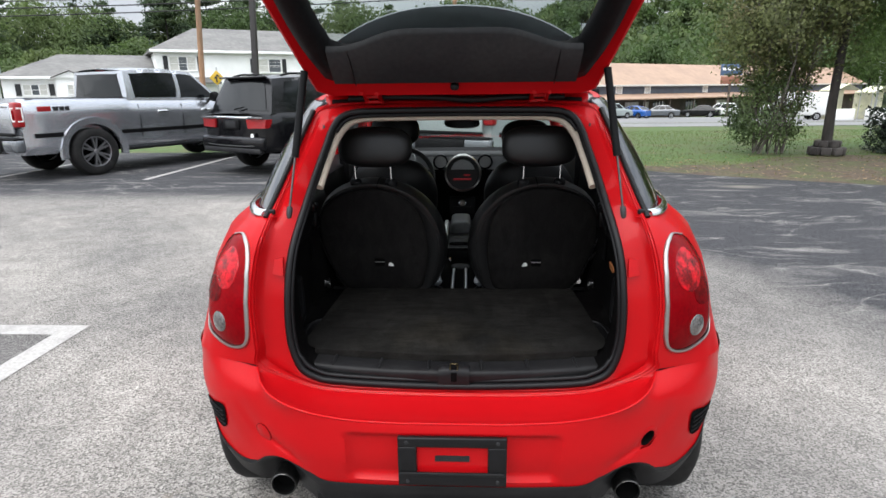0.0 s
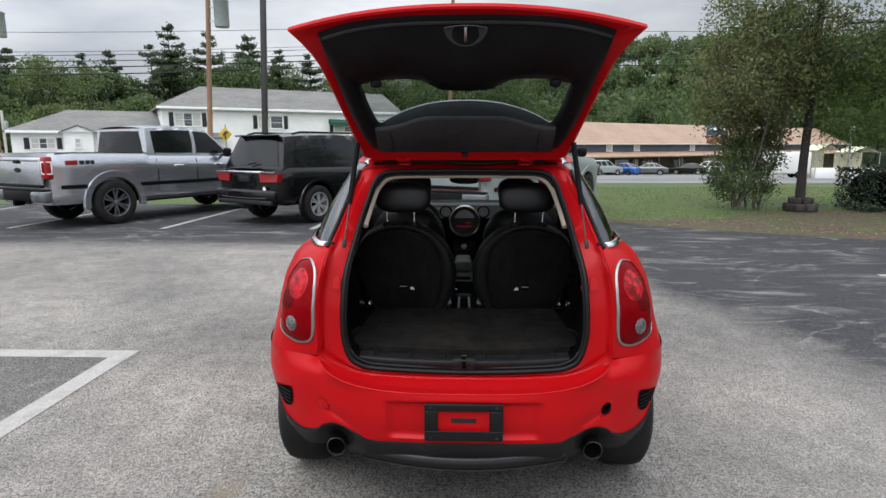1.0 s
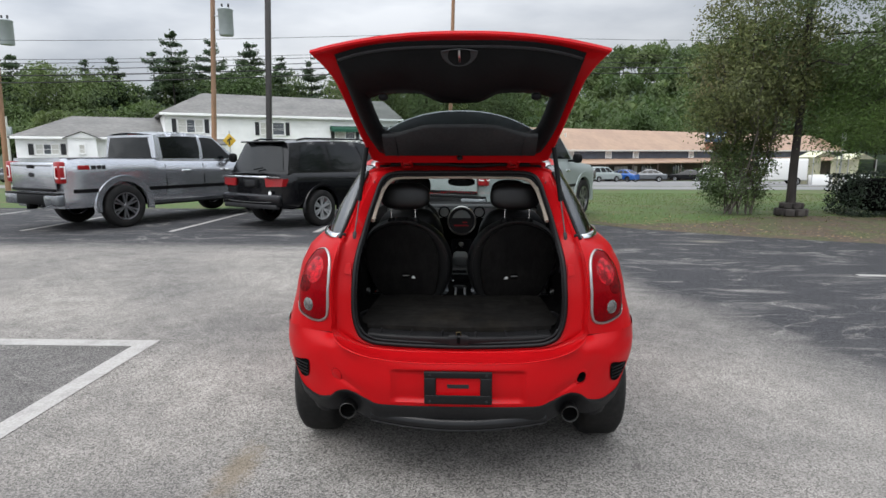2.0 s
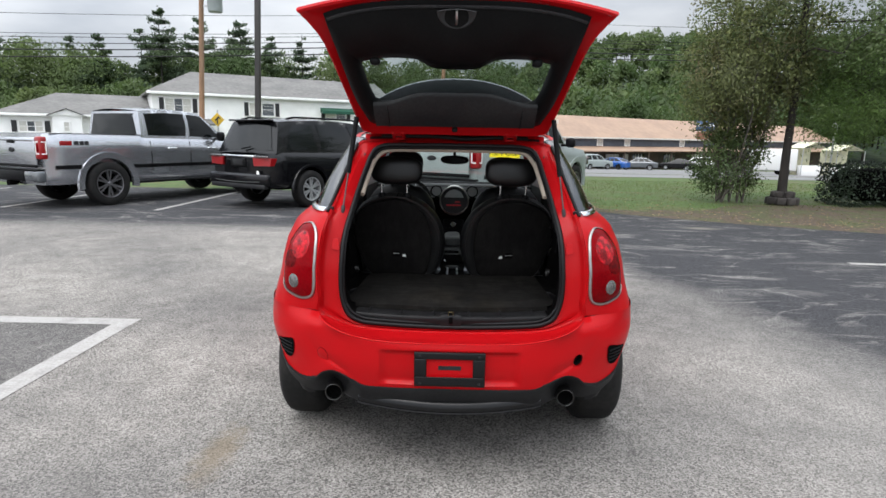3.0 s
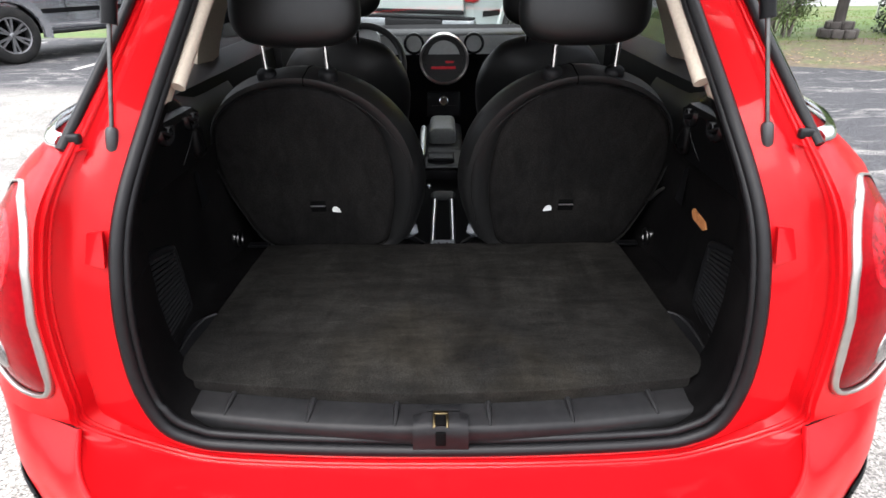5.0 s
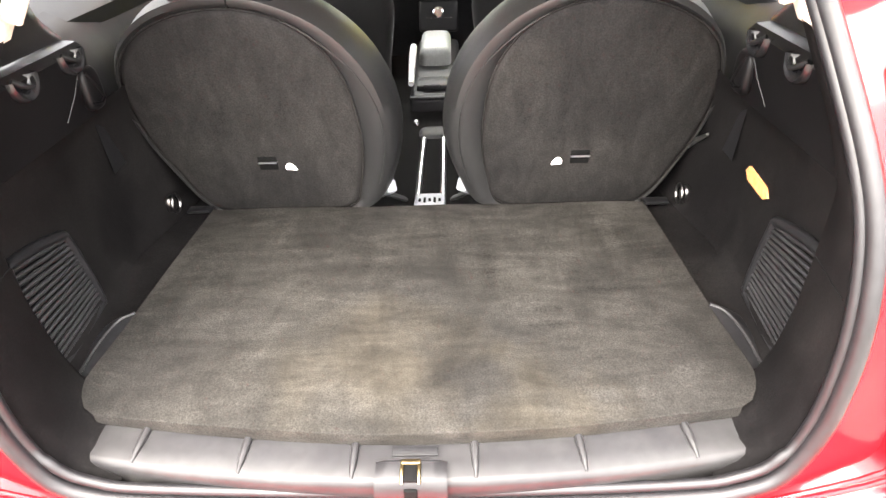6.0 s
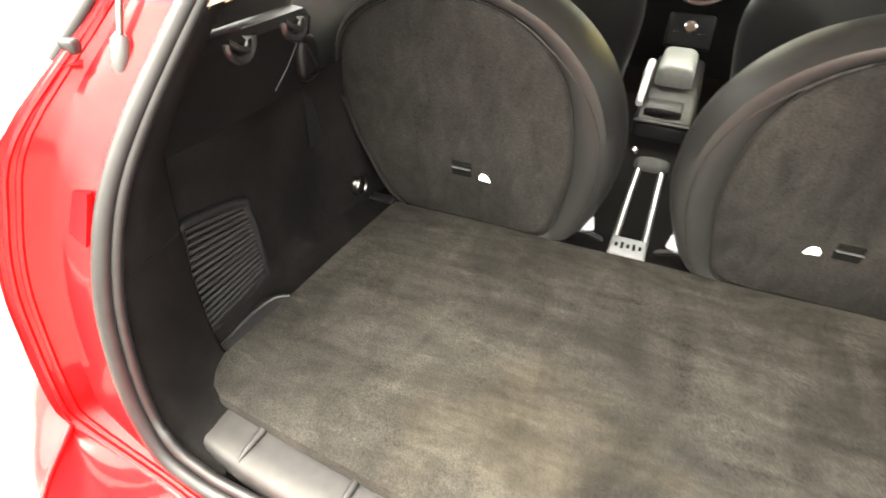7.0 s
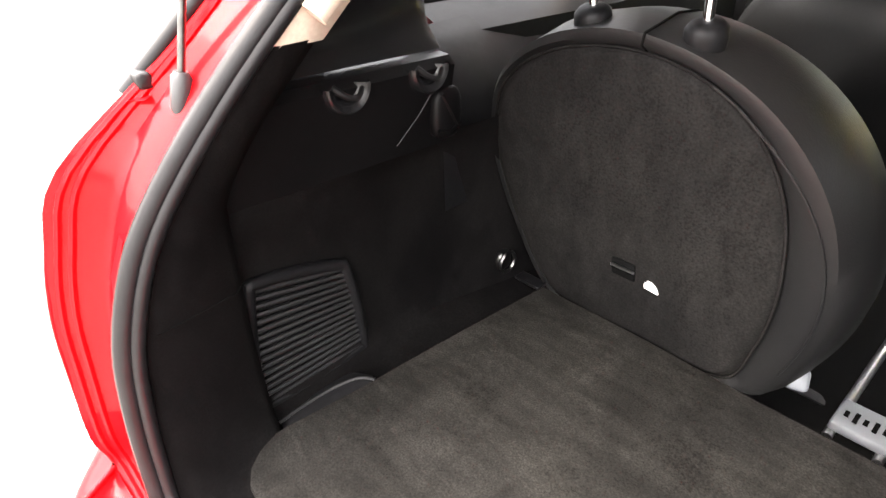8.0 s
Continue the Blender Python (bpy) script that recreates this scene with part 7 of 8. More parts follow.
# low wing
WM = pose(-33.97, 41.16, hb + 0.1, 0, 0, 31.4)
Wg = thing("house_wing", WM, "low white house wing with grey roof and porch", "house")
part("wall", Shape().box((5.2, 4.5, 2.05), (10.4, 9.0, 4.1)), WHITE_SIDING, Wg, "white siding wall")
part("roof", gable_roof(10.6, 9.0, 4.12, 5.95, 0.4, 4.0, 0.0), GREY_ROOF, Wg, "grey shingle roof")
part("fascia", Shape().box((5.2, -0.42, 4.02), (10.9, 0.06, 0.18), 0.01), WHITE_SIDING, Wg)
window(Wg, 2.0, 3.15, 1.5, 0.75, 3)
part("porch", Shape().box((4.4, -0.8, 2.0), (1.9, 1.6, 4.0)), WHITE_SIDING, Wg)
part("porch_gable", Shape().prism([(-1.1, 4.0), (1.1, 4.0), (0, 4.45)], -1.75, 1.0, lambda a, b, d: (4.4 + a, d, b)), WHITE_SIDING, Wg)
part("porch_roof", Shape().grid([[(4.4 + a, -1.9, 3.97 + b), (4.4 + a, 2.0, 3.97 + b)] for a, b in ((-1.3, 0.0), (0, 0.55), (1.3, 0.0))]), GREY_ROOF, Wg)
window(Wg, 4.35, 3.15, 0.35, 0.65, 1, False, -1.6)

# long shop with brown roof
SB = gz(80) - 0.1
SM = pose(4.4, 66.5, SB, 0, 0, 35)
SH = thing("shop_building", SM, "long slate-blue shop building with brown roof and porch", "building")
part("wall", Shape().box((42.0, 5.5, 2.15), (84.0, 11.0, 4.4)), BLUE_SIDING, SH, "slate blue upper wall")
part("shopfront", Shape().box((42.0, -0.03, 1.2), (83.6, 0.10, 2.5)), SHADE_WOOD, SH, "dark wooden shopfront")
part("roof", gable_roof(84.0, 11.0, 4.3, 7.25, 0.5), BROWN_ROOF, SH, "brown metal roof")
part("fascia", Shape().box((42.0, -0.53, 4.2), (85.0, 0.05, 0.2), 0.01), CURTAIN, SH)
part("porch_roof", Shape().grid([[(x, 0.0, 3.15), (x, -2.8, 2.62), (x, -2.8, 2.48), (x, 0.0, 2.9)] for x in (0.0, 20, 40, 60.0, 84.0)]), BROWN_ROOF, SH, "brown porch roof")
part("roof_vent", Shape().tube([(13.0, 3.0, 5.4), (13.0, 3.0, 6.5)], 0.12, 8), CURTAIN, SH)
for x in range(0, 85, 5):
    part("post", Shape().box((x, -2.6, 1.25), (0.16, 0.16, 2.5), 0.01), SHADE_WOOD, SH)
for x in (11.0, 18.0, 23.5, 36.0):
    window(SH, x, 3.65, 1.0, 0.75, 1, False)
for k, x in enumerate((4.0, 9.5, 15.0, 20.5, 26.0, 33.0, 40.0)):
    SF = part("shop_window", Shape().box((x, -0.12, 1.35), (2.6, 0.06, 1.5), 0.01), CURTAIN if k % 3 == 0 else PANE, SH, "shop window")
    for s in (-0.65, 0, 0.65):
        part("glazing_bar", Shape().box((x + s, -0.16, 1.35), (0.07, 0.05, 1.5)), WHITE_SIDING, SF)
for x in (12.2, 23.3):
    part("door", Shape().box((x, -0.12, 1.05), (1.0, 0.08, 2.1), 0.01), CURTAIN, SH)

# stalls and tents across the road, roadside sign boards
for x, y, w, h, mt, lb in ((31.0, 50.5, 2.2, 2.4, TARP, "pale yellow tarpaulin stall by the road"), (33.8, 50.0, 2.6, 2.2, TARP, "pale yellow covered stall by the road")):
    st_ = thing("market_stall", pose(x, y, gz(y), 0, 0, 8), lb, "stall", "roadside stalls")
    part("canopy", Shape().grid([[(-w / 2, -1, h), (0, -1, h + 0.5), (w / 2, -1, h)], [(-w / 2, 1, h), (0, 1, h + 0.5), (w / 2, 1, h)]]), mt, st_)
    part("side_cloth", Shape().box((0, 0.9, h / 2), (w, 0.05, h)), mt, st_)
    part("counter", Shape().box((0, -0.6, 0.45), (w * 0.9, 0.5, 0.9), 0.03), WHITE_SIDING, st_)
    for sx in (-1, 1):
        part("pole", Shape().tube([(sx * w / 2, -1, 0), (sx * w / 2, -1, h)], 0.04, 6), STEEL, st_)
sb = thing("sign_board", pose(31.8, 74.0, gz(74)), "tall shop sign board in blue and red", "sign")
part("post", Shape().box((0, 0, 2.6), (0.2, 0.2, 5.2)), SHADE_WOOD, sb)
part("board", Shape().box((0, -0.12, 5.6), (2.6, 0.12, 1.3), 0.02), mat("blue_sign", (0.06, 0.10, 0.17), 0.5), sb)
part("board", Shape().box((0, -0.12, 4.4), (2.4, 0.12, 0.9), 0.02), mat("red_sign", (0.24, 0.10, 0.06), 0.5), sb)
for k in range(4):
    part("letter_bar", Shape().box((-0.9 + 0.6 * k, -0.2, 5.7), (0.42, 0.02, 0.3)), WHITE, sb)

# ---- poles, wires, road signs ----
WOOD_POLE = mat("weathered_pole_wood", (0.36, 0.19, 0.105), 0.9, 0, 0.2, 6, 0.5, 25, second=(0.20, 0.14, 0.10), second_scale=0.8, stretch=(1, 1, 0.15))
POLE_PAINT = mat("dark_bronze_pole", (0.045, 0.042, 0.040), 0.5, 0.3, 0.1, 5)
CAN = mat("transformer_grey", (0.33, 0.36, 0.37), 0.5, 0.2, 0.08, 4)
WIRE = mat("wire_black", (0.015, 0.015, 0.016), 0.7, 0, 0.1, 5)


def utility_pole(x, y, h, lean, side):
    z = gz(y) - 0.2
    P = thing("utility_pole", (x, y, z), "weathered wooden utility pole beside the road", "utility pole", "utility poles")
    part("pole", Shape().tube([(0, 0, 0), (lean * 0.5, 0, h * 0.5), (lean, 0, h)], [0.115, 0.10, 0.085], 12), WOOD_POLE, P)
    part("crossarm", Shape().box((lean * 0.93, -0.12, h * 0.93), (0.12, 2.4, 0.10), 0.01), WOOD_POLE, P)
    if side:
        tx, tz = lean * 0.72 + side * 0.50, h * 0.64
        TR = part("transformer", Shape().lathe([(0.0, -0.55), (0.27, -0.54), (0.29, -0.48), (0.29, 0.42), (0.31, 0.44), (0.31, 0.49), (0.20, 0.56), (0, 0.58)], pose(tx, 0, tz), 20), CAN, P, "grey pole transformer")
        for k in (-1, 1):
            part("bushing", Shape().tube([(tx + 0.12 * k, 0, tz + 0.5), (tx + 0.14 * k, 0, tz + 0.72)], 0.04, 8), CLAD, TR)
        part("bracket", Shape().box((lean * 0.7 + side * 0.16, 0, tz + 0.25), (0.34, 0.08, 0.06)).box((lean * 0.7 + side * 0.16, 0, tz - 0.3), (0.34, 0.08, 0.06)), STEEL, TR)
    return P


utility_pole(-10.85, 22.6, 11.5, 0.62, 1)
utility_pole(-21.2, 24.0, 11.5, 0.4, 1)
utility_pole(-0.85, 29.5, 12.0, 0.30, 0)
LP = thing("lamp_post", (-5.62, 14.6, 0), "dark bronze square steel lamp post on concrete base", "lamp post")
part("base", Shape().lathe([(0.26, 0), (0.26, 0.55), (0.23, 0.6), (0, 0.6)], None, 20), ROAD, LP, "concrete base")
part("post", Shape().box((0.05, 0, 4.2), (0.14, 0.14, 7.4), 0.01, pose(0, 0, 0, 0, 2.2, 0)), POLE_PAINT, LP)
part("lamp_head", Shape().box((0.22, -0.35, 7.95), (0.35, 0.8, 0.14), 0.03), POLE_PAINT, LP)

for k, (y, z0, z1, r) in enumerate(((24.0, 6.75, 6.6, 0.010), (24.4, 6.05, 5.9, 0.010), (23.4, 5.75, 5.6, 0.012), (23.2, 5.5, 5.3, 0.016), (23.0, 5.22, 5.05, 0.024), (22.8, 4.92, 4.75, 0.022))):
    pts = []
    for i in range(41):
        x = -62 + 150 * i / 40
        sag = 0.35 * math.sin(math.pi * ((x + 62) % 30) / 30)
        pts.append((x, y + (x + 11) * 0.28, z0 + (z1 - z0) * i / 40 - sag * 0.8 + (x + 11) * 0.045))
    solo("overhead_wire", Shape().tube(pts, r, 5), WIRE, "black overhead wire between utility poles", "wire", "overhead wires")
wp_ = thing("distant_pole", (-51.0, 62.0, gz(62)), "pale distant utility pole among trees", "utility pole", "utility poles")
part("pole", Shape().tube([(0, 0, 0), (0, 0, 7.2)], 0.14, 8), CURTAIN, wp_)
part("crossarm", Shape().box((0.3, 0, 5.6), (0.5, 0.3, 0.9), 0.05), CAN, wp_)

ys = thing("road_sign", (-8.75, 19.4, gz(19.4)), "yellow diamond road sign with black arrow", "road sign")
part("post", Shape().tube([(0, 0, 0), (0, 0, 2.5)], 0.03, 8), STEEL, ys)
part("board", Shape().box((0, -0.035, 2.15), (0.36, 0.012, 0.36), 0.004, pose(0, 0, 0, 0, 45, 0)), mat("amber_sign", (0.52, 0.33, 0.02), 0.5, 0, 0.08, 12), ys, "yellow diamond board")
part("arrow", Shape().box((0.0, -0.046, 2.10), (0.05, 0.006, 0.22)).box((0.05, -0.046, 2.22), (0.11, 0.006, 0.06), 0, pose(0, 0, 0, 0, 40, 0)).box((-0.04, -0.046, 2.16), (0.12, 0.006, 0.05), 0, pose(0, 0, 0, 0, -45, 0)), INK, ys)
sp_ = thing("sign_post", (12.9, 18.2, gz(18.2)), "slim grey steel sign post at the lawn edge", "post")
part("post", Shape().tube([(0, 0, 0), (0.02, 0, 2.4)], 0.035, 8), STEEL, sp_)
part("plate", Shape().box((0.02, 0.02, 2.2), (0.02, 0.30, 0.4), 0.004), STEEL, sp_)

# ---- trees and plants ----
rng = np.random.default_rng(7)
LEAF_A = mat("mixed_autumn_leaves", (0.140, 0.160, 0.055), 0.6, 0, 0.3, 4, second=(0.200, 0.145, 0.085), second_scale=0.9, lo=0.54, hi=0.76, island=0.45)
LEAF_B = mat("deep_green_leaves", (0.078, 0.120, 0.042), 0.55, 0, 0.3, 3, second=(0.12, 0.16, 0.055), second_scale=0.6, island=0.4)
LEAF_C = mat("fresh_green_leaves", (0.11, 0.19, 0.045), 0.55, 0, 0.25, 3, second=(0.14, 0.21, 0.06), second_scale=0.6, island=0.35)
LEAF_H = mat("hedge_leaves", (0.016, 0.030, 0.014), 0.6, 0, 0.3, 4, island=0.4)
WOODS = mat("far_woods_leaves", (0.066, 0.108, 0.034), 0.7, 0, 0.25, 0.4, second=(0.112, 0.152, 0.050), second_scale=0.07, lo=0.42, hi=0.62, island=0.14)
PINE = mat("pine_needles", (0.052, 0.086, 0.044), 0.7, 0, 0.3, 0.5, second=(0.078, 0.115, 0.052), second_scale=0.2, island=0.15)
BARK = mat("dark_bark", (0.024, 0.020, 0.018), 0.95, 0, 0.3, 8, 0.8, 30, second=(0.042, 0.036, 0.032), second_scale=2, stretch=(1, 1, 0.3))
GREY_BARK = mat("grey_bark", (0.12, 0.105, 0.09), 0.95, 0, 0.25, 8, 0.6, 30, second=(0.075, 0.065, 0.055), second_scale=2)
DRY = mat("fallen_leaf", (0.30, 0.21, 0.12), 0.9, 0, 0.3, 6, island=0.3)
BLADE = mat("grass_blade", (0.094, 0.152, 0.030), 0.8, 0, 0.2, 2, second=(0.11, 0.10, 0.04), second_scale=0.5, island=0.4)
STONE = mat("planter_stone", (0.030, 0.026, 0.024), 0.95, 0, 0.25, 8, 0.6, 30, second=(0.052, 0.046, 0.042), second_scale=2)


def leafy(m, share=0.45):
    """Leaves let part of the light through to their other side."""
    n, l = m.node_tree.nodes, m.node_tree.links
    b = n["Principled BSDF"]
    mx, tl = n.new("ShaderNodeMixShader"), n.new("ShaderNodeBsdfTranslucent")
    l.new(b.inputs["Base Color"].links[0].from_socket, tl.inputs["Color"])
    mx.inputs["Fac"].default_value = share
    l.new(b.outputs["BSDF"], mx.inputs[1])
    l.new(tl.outputs["BSDF"], mx.inputs[2])
    l.new(mx.outputs["Shader"], n["Material Output"].inputs["Surface"])


for leaf in (LEAF_A, LEAF_B, LEAF_C, WOODS, PINE, BLADE, DRY):
    leafy(leaf)


def leaves(name, centres, size, material, slim=0.5, up=0.0, heart=None, soft=0.75):
    """One mesh of small rhombic leaves at the places given; heart: the crown's middle, to shade the leaves as one mass."""
    c = np.asarray(centres, float)
    n = len(c)
    s = np.broadcast_to(np.asarray(size, float), (n,))[:, None] * rng.uniform(0.7, 1.3, (n, 1))
    a = rng.normal(size=(n, 3))
    a[:, 2] = a[:, 2] * (1 - abs(up) * 0.5) + up
    a /= np.linalg.norm(a, axis=1)[:, None]
    b = np.cross(a, rng.normal(size=(n, 3)))
    b /= np.linalg.norm(b, axis=1)[:, None]
    if heart is not None:
        h = c - np.broadcast_to(np.asarray(heart, float), (n, 3))
        h /= np.linalg.norm(h, axis=1)[:, None] + 1e-6
        h = h * soft + np.array([0, 0, 0.35])
        g_ = np.cross(b, a)
        b[np.sum(g_ * h, axis=1) < 0] *= -1
        h += rng.normal(size=(n, 3)) * 0.12
        h /= np.linalg.norm(h, axis=1)[:, None]
    v = np.stack([c - a * s * 0.5, c + b * s * slim * 0.5, c + a * s * 0.5, c - b * s * slim * 0.5], 1).reshape(-1, 3)
    me = bpy.data.meshes.new(name)
    me.from_pydata(v.tolist(), [], np.arange(4 * n).reshape(n, 4).tolist())
    me.materials.append(material)
    if heart is not None:
        me.polygons.foreach_set("use_smooth", [True] * n)
        me.normals_split_custom_set_from_vertices(np.repeat(h, 4, 0).tolist())
    return me


def crown(clumps, per, spread):
    """Leaf places: clump centres with leaves scattered about each."""
    c = np.repeat(np.asarray(clumps), per, 0)
    return c + rng.normal(size=c.shape) * spread


def in_blob(n, centre, radii, shell=0.35):
    d = rng.normal(size=(n, 3))
    d /= np.linalg.norm(d, axis=1)[:, None]
    r = (shell + (1 - shell) * rng.random((n, 1))) ** 0.6
    return np.asarray(centre) + d * r * np.asarray(radii)


def limb(s, p, q, r0, r1, wob=0.08):
    p, q = Vector(p), Vector(q)
    k = 6
    pts = [p.lerp(q, i / k) + Vector(rng.normal(size=3) * wob * (0 < i < k)) for i in range(k + 1)]
    s.tube(pts, [r0 + (r1 - r0) * i / k for i in range(k + 1)], 7)
    return pts


# many-stemmed small tree with reddish leaves
T1 = thing("shrub_tree", (7.05, 12.75, 0), "many-stemmed small tree with green and rusty leaves", "tree")
st_ = Shape()
tips = []
for k in range(17):
    a = k * 0.62
    p = (0.32 * math.cos(a), 0.28 * math.sin(a), 0)
    q = (0.9 * math.cos(a * 1.3) + 0.15, 0.9 * math.sin(a * 1.3), 2.4 + 2.9 * rng.random())
    pts = limb(st_, p, q, 0.018 + 0.012 * (k % 3 == 0), 0.008)
    tips += [tuple(x) for x in pts[3:]]
    for j in range(3):
        b = pts[3 + j]
        e = b + Vector((rng.normal() * 0.55, rng.normal() * 0.55, 0.5 + 0.5 * rng.random()))
        limb(st_, b, e, 0.012, 0.004, 0.04)
        tips.append(tuple(e))
part("trunk", st_, GREY_BARK, T1, "thin grey stems")
cl = np.concatenate([np.array(tips), in_blob(115, (0.35, 0, 3.9), (1.7, 1.4, 2.2), 0.4), in_blob(60, (-0.6, -0.1, 3.2), (1.1, 1.0, 1.4), 0.4), in_blob(60, (0.3, 0, 5.4), (1.1, 1.0, 1.5), 0.4)])
part("crown", leaves("crown", crown(cl, 80, 0.15), 0.078, LEAF_A, 0.55, 0.0, (0.2, 0, 3.2), 0.6), LEAF_A, T1, "green and rusty leaves")
part("lower_crown", leaves("lower_crown", crown(np.concatenate([in_blob(120, (-0.05, 0.1, 1.10), (0.92, 0.75, 0.92), 0.4)]), 80, 0.12), 0.062, LEAF_B, 0.55, 0.0, (0, 0, 0.9), 0.6), LEAF_B, T1, "dense dark green lower leaves")

# tree in a stone ring, wide drooping crown
T2 = thing("roadside_tree", (8.20, 12.45, 0), "tall tree with dark trunk and drooping green crown", "tree")
st_ = Shape()
trunk = [(0, 0, 0.2), (-0.01, 0, 1.2), (0.02, 0, 2.4), (0.03, 0.02, 3.8), (0.02, 0.0, 5.2), (0.06, 0, 7.2), (0.1, 0, 9.0)]
st_.tube(trunk, [0.115, 0.095, 0.088, 0.08, 0.07, 0.05, 0.02], 12)
tips = []
for k in range(20):
    h = 3.0 + 5.6 * k / 19
    a = k * 2.4
    b = Vector((interp(h, [0.2, 3.8, 9], [0, 0.03, 0.1]), 0, h))
    ln = 2.6 - 1.5 * (k / 19) ** 2
    e = b + Vector((ln * math.cos(a), ln * math.sin(a), 0.3 - 0.3 * (k < 8)))
    pts = limb(st_, b, e, 0.028, 0.006, 0.12)
    tips += [tuple(x) for x in pts[1:]]
part("trunk", st_, BARK, T2, "dark bark trunk and limbs")
cl = np.concatenate([np.array(tips), in_blob(105, (0.8, 0, 5.6), (2.9, 2.4, 2.6), 0.35), in_blob(80, (1.8, -0.4, 3.6), (1.4, 1.2, 1.0), 0.3)])
part("crown", leaves("crown", crown(cl, 85, 0.23), 0.085, LEAF_B, 0.42, -0.5, (0.5, 0, 4.6), 0.6), LEAF_B, T2, "drooping deep green leaves")
rg = thing("stone_ring", (8.20, 12.40, 0), "stacked rough stone ring round a tree foot", "planter")
for k in range(9):
    a = k * 0.698
    part("stone", Shape().box((0.29 * math.cos(a), 0.29 * math.sin(a), 0.08), (0.20, 0.17, 0.18), 0.03, pose(0, 0, 0, 3 * math.sin(k), 4 * math.cos(2 * k), math.degrees(a) + 90)), STONE, rg)
for k in range(7):
    a = k * 0.8976 + 0.3
    part("stone", Shape().box((0.20 * math.cos(a), 0.20 * math.sin(a), 0.24), (0.18, 0.14, 0.15), 0.03, pose(0, 0, 0, 4 * math.cos(k), 3 * math.sin(k), math.degrees(a) + 90)), STONE, rg)

# fresh green tree at the end of the hedge
T3 = thing("green_tree", (11.3, 12.2, 0), "tree with fresh green feathery leaves above a hedge", "tree")
st_ = Shape().tube([(0, 0, 0), (0.05, 0, 1.5), (0, 0, 3.5), (-0.1, 0, 6.0)], [0.16, 0.13, 0.10, 0.04], 10)
tips = []
for k in range(16):
    b = Vector((0, 0, 1.7 + 3.8 * k / 15))
    a = k * 2.4
    ln = 2.5 - 0.9 * k / 15
    pts = limb(st_, b, b + Vector((ln * math.cos(a), ln * math.sin(a), 0.1)), 0.04, 0.01, 0.08)
    tips += [tuple(x) for x in pts[1:]]
part("trunk", st_, BARK, T3, "dark bark trunk")
cl = np.concatenate([np.array(tips), in_blob(170, (-0.3, 0, 3.2), (2.6, 2.1, 1.7), 0.4), in_blob(90, (-1.9, 0.2, 2.3), (1.2, 1.0, 0.9), 0.3)])
part("crown", leaves("crown", crown(cl, 85, 0.20), 0.088, LEAF_C, 0.26, -0.35, (0, 0, 2.6), 0.6), LEAF_C, T3, "fresh green feathery leaves")

# clipped hedge
HG = thing("hedge", (11.4, 12.7, 0), "clipped dark green hedge beside the lawn", "hedge")
# black core: the shade deep among the leaves, put into colour
part("core", Shape().blob((0, 0, 0.50), (1.75, 0.52, 0.42), 0.5), DEEP_BLACK, HG)
hp = rng.uniform(-1, 1, (9000, 3))
ax = rng.integers(0, 3, 9000)
hp[np.arange(9000), ax] = np.sign(hp[np.arange(9000), ax]) * rng.uniform(0.86, 1.04, 9000)
hp = hp * np.array([1.85, 0.62, 0.50]) + np.array([0, 0, 0.52])
hp[:, 2] += 0.05 * np.sin(hp[:, 0] * 5.0)
part("foliage", leaves("foliage", hp, 0.065, LEAF_H, 0.6), LEAF_H, HG, "dense small dark leaves")


# ---- woods ----
def far_woods(name, trees, per, size, material, label, conifer=False, trunk_mat=BARK):
    """One object for many far trees. trees: rows of x, y, base, height, width."""
    pts, sz, hearts = [], [], []
    tr = Shape()
    for x, y, z, h, w in trees:
        if conifer:
            k = per
            # uneven boughs, each a loose plume of needles
            nb = 66
            bh = (rng.integers(0, 13, nb) + 0.5 + rng.normal(size=nb) * 0.10) / 13.2
            br = w * np.clip(1.04 - bh, 0.02, 1) ** 0.8 * rng.uniform(0.40, 1.15, nb) + 0.15
            ba = rng.random(nb) * 6.2832
            i = rng.choice(nb, k, p=br ** 1.3 / (br ** 1.3).sum())
            f = rng.random(k) ** 0.6
            r = br[i] * f
            a = ba[i] + rng.normal(size=k) * 0.30
            pts.append(np.stack([x + r * np.cos(a), y + r * np.sin(a), z + h * (0.22 + 0.78 * bh[i]) + 0.10 * r + 0.025 * r * r + rng.normal(size=k) * (0.13 + 0.035 * r)], 1))
        else:
            nb = 9
            bl = in_blob(nb, (x, y, z + h * 0.60), (w * 0.62, w * 0.62, h * 0.27), 0.4)
            c = np.repeat(bl, per // nb + 1, 0)[:per]
            d = rng.normal(size=c.shape)
            d /= np.linalg.norm(d, axis=1)[:, None]
            pts.append(c + d * (rng.random((per, 1)) ** 0.35) * w * 0.44)
        sz.append(np.full(per, size))
        hearts.append(np.tile([[x, y, z + h * 0.45]], (per, 1)))
        tr.tube([(x, y, z - 1), (x, y, z + h * 0.45)], [0.22, 0.12], 5)
        if conifer:
            tr.tube([(x, y, z + h * 0.40), (x, y, z + h * 0.98)], [0.14, 0.03], 5)
    ob = new(name, leaves(name, np.concatenate(pts), np.concatenate(sz), material, 0.62, 0.0, np.concatenate(hearts), 0.9))
    tagged(ob, label, "woods", kind="stuff")
    solo("woods_trunks", tr, trunk_mat, "dark trunks of the woods behind", "woods", kind="stuff")


def rise(x, y):
    """Height of the wooded land."""
    hill = smooth(y, 112, 290) * (14 + 28 * smooth(x, -20, 90))
    return gz(y) + hill


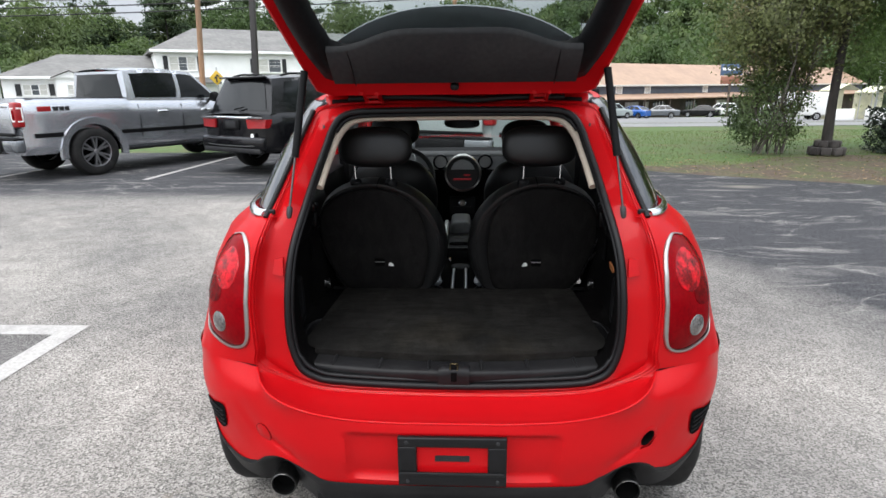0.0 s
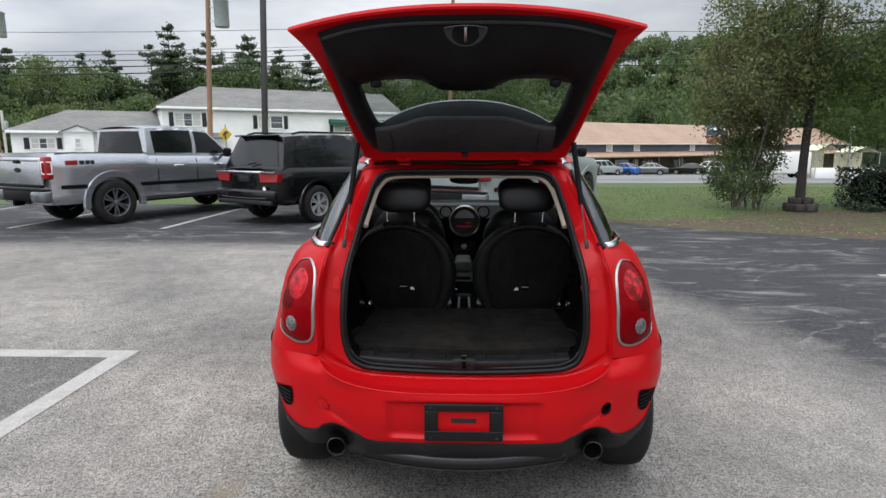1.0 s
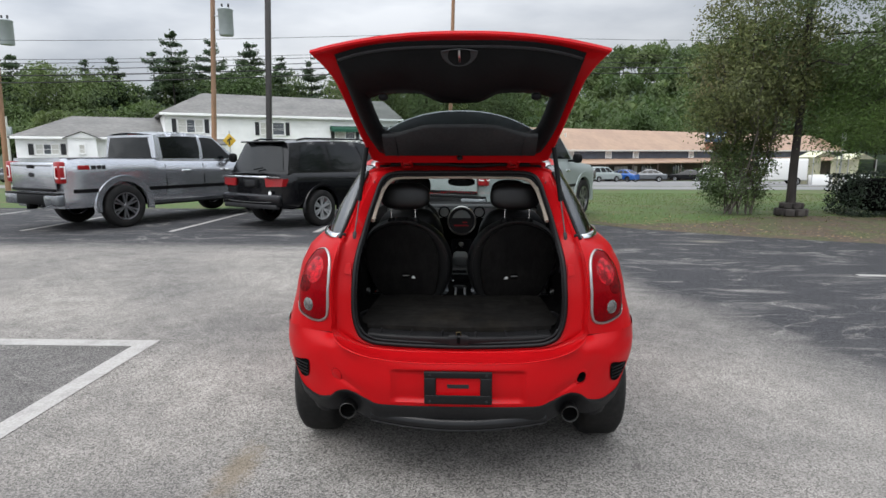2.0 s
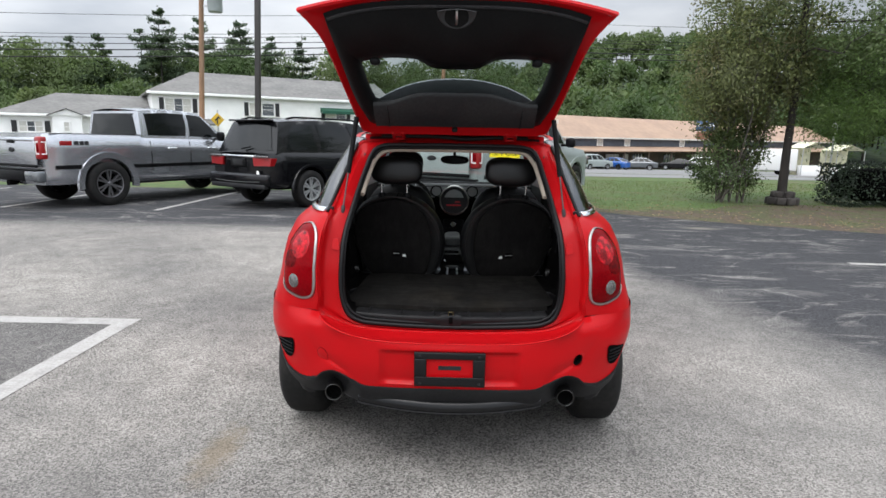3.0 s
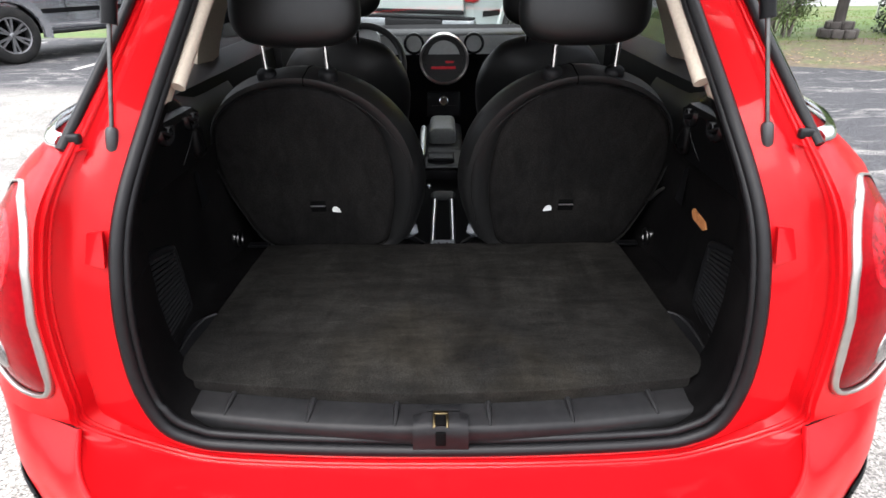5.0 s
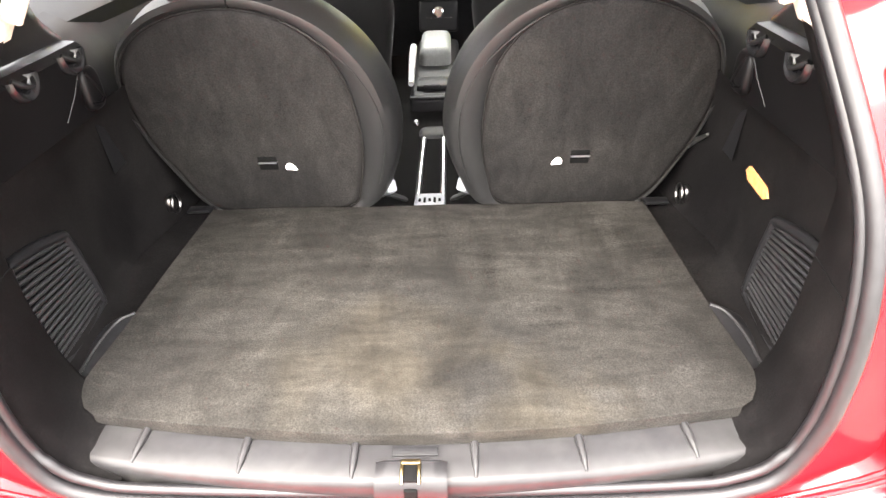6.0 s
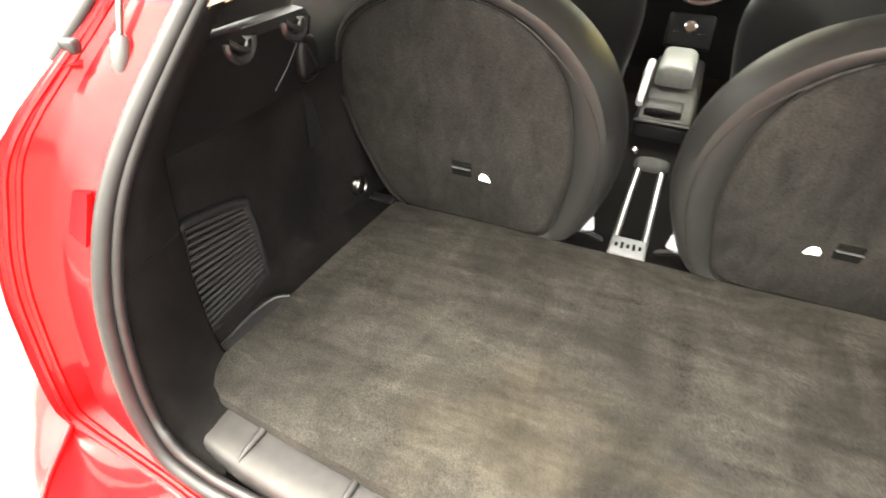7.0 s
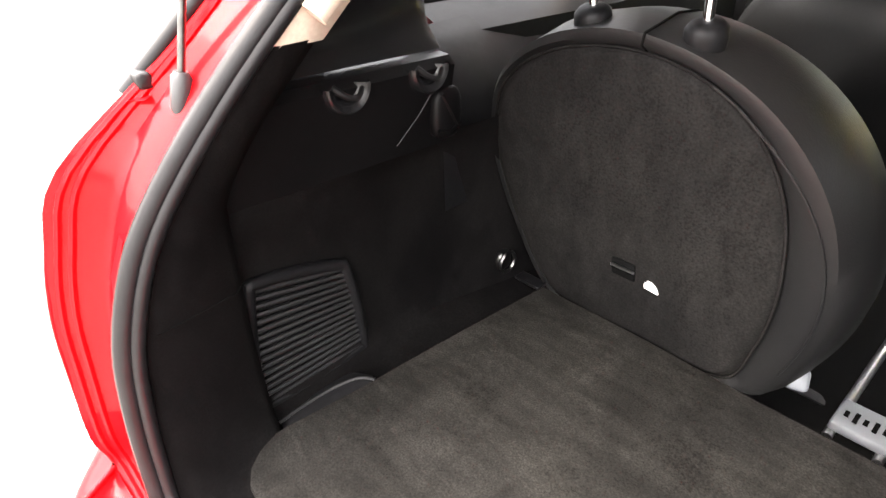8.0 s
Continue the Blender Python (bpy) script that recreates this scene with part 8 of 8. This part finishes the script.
hl = Shape().grid([[(x, y, rise(x, y) - 5.0) for x in np.linspace(-320, 420, 40)] for y in np.linspace(108, 420, 24)])
solo("wooded_hill", hl, PINE, "green wooded hillside behind the buildings", "hill", kind="structure")
near = [(x + rng.normal() * 2.0, 86 + rng.random() * 20 + max(0, x) * 0.55, gz(95), 16.5 + 5 * rng.random(), 5.0 + 1.8 * rng.random()) for x in np.linspace(-112, 8, 56)]
near += [(x + rng.normal() * 2.0, 70 + rng.random() * 8, gz(72), 8 + 4 * rng.random(), 3.6 + rng.random()) for x in np.linspace(-88, -34, 20)]
far_woods("mixed_woods", near, 3800, 0.40, WOODS, "mixed green woods behind the white house")
mid = [(x + rng.normal() * 3, 108 + rng.random() * 18 + max(0, x) * 0.25, 0, 10 + 4 * rng.random(), 4.6 + 1.6 * rng.random()) for x in np.linspace(-20, 120, 54)]
mid = [(x, y, rise(x, y), h, w) for x, y, z, h, w in mid]
far_woods("shop_woods", mid, 1900, 0.62, WOODS, "green woods behind the shop")
hills = []
for y in np.linspace(134, 300, 13):
    for x in np.linspace(-70 - y * 0.3, 90 + y * 0.75, 42):
        xx, yy = x + rng.normal() * 4, y + rng.normal() * 5
        hills.append((xx, yy, rise(xx, yy), 11 + 5 * rng.random(), 5.2 + 2 * rng.random()))
far_woods("hill_woods", hills, 520, 1.25, WOODS, "wooded hillside trees")
pines = [(x, y, gz(y), h, w) for x, y, h, w in ((-80, 95, 19, 6.0), (-73, 92, 20, 6.5), (-67, 97, 18, 5.5), (-62, 94, 19.5, 6.2), (-55, 90, 19, 5.6), (-49.5, 92, 20.5, 6.0), (-44.5, 88, 22.5, 7.0), (-40.0, 92, 22.0, 6.4),
                                                (-34.5, 94, 22.0, 6.6), (-29, 92, 19.5, 5.6), (-25, 95, 20.5, 6.0), (-20, 96, 19.5, 5.8), (-13, 98, 18, 5.4), (-7, 100, 17, 5.2))]
far_woods("pine_stand", pines, 15000, 0.36, PINE, "tall dark pines behind the house", True)

# lawn blades and fallen leaves
n_b = 42000
gx, gy = rng.uniform(1.0, 26, n_b), rng.uniform(8, 26, n_b)
lim = np.interp(gx, [1.0, 2.3, 3.2, 5.2, 7.4, 11, 18, 26], [13.2, 11.5, 10.1, 8.8, 7.9, 6.8, 5.6, 4.8])
bare = np.interp(gx, [3, 5, 7.5, 11, 18], [0.4, 1.6, 3.6, 4.6, 5])
keep = (gy > lim + 0.05) & ((gy > lim + bare) | (rng.random(n_b) < 0.22))
gx, gy = gx[keep], gy[keep]
gzv = np.array([gz(y) for y in gy])
bl = leaves("lawn_blades", np.stack([gx, gy, gzv + 0.008], 1), 0.045, BLADE, 0.22, 1.6)
tagged(new("lawn_blades", bl), "short patchy grass blades of the lawn", "grass", kind="stuff")
n_d = 2600
dx = rng.uniform(2, 24, n_d)
dl = np.interp(dx, [1.0, 2.3, 3.2, 5.2, 7.4, 11, 18, 26], [13.2, 11.5, 10.1, 8.8, 7.9, 6.8, 5.6, 4.8])
dy = dl - 0.15 + rng.gamma(1.6, 1.0, n_d)
fl_ = leaves("fallen_leaves", np.stack([dx, dy, np.full(n_d, 0.006)], 1), 0.06, DRY, 0.6, 0.0)
for vert in fl_.vertices:
    vert.co.z = 0.010 + (vert.co.z - 0.006) * 0.22
tagged(new("fallen_leaves", fl_), "dry brown fallen leaves on the lawn edge", "leaves", kind="stuff")
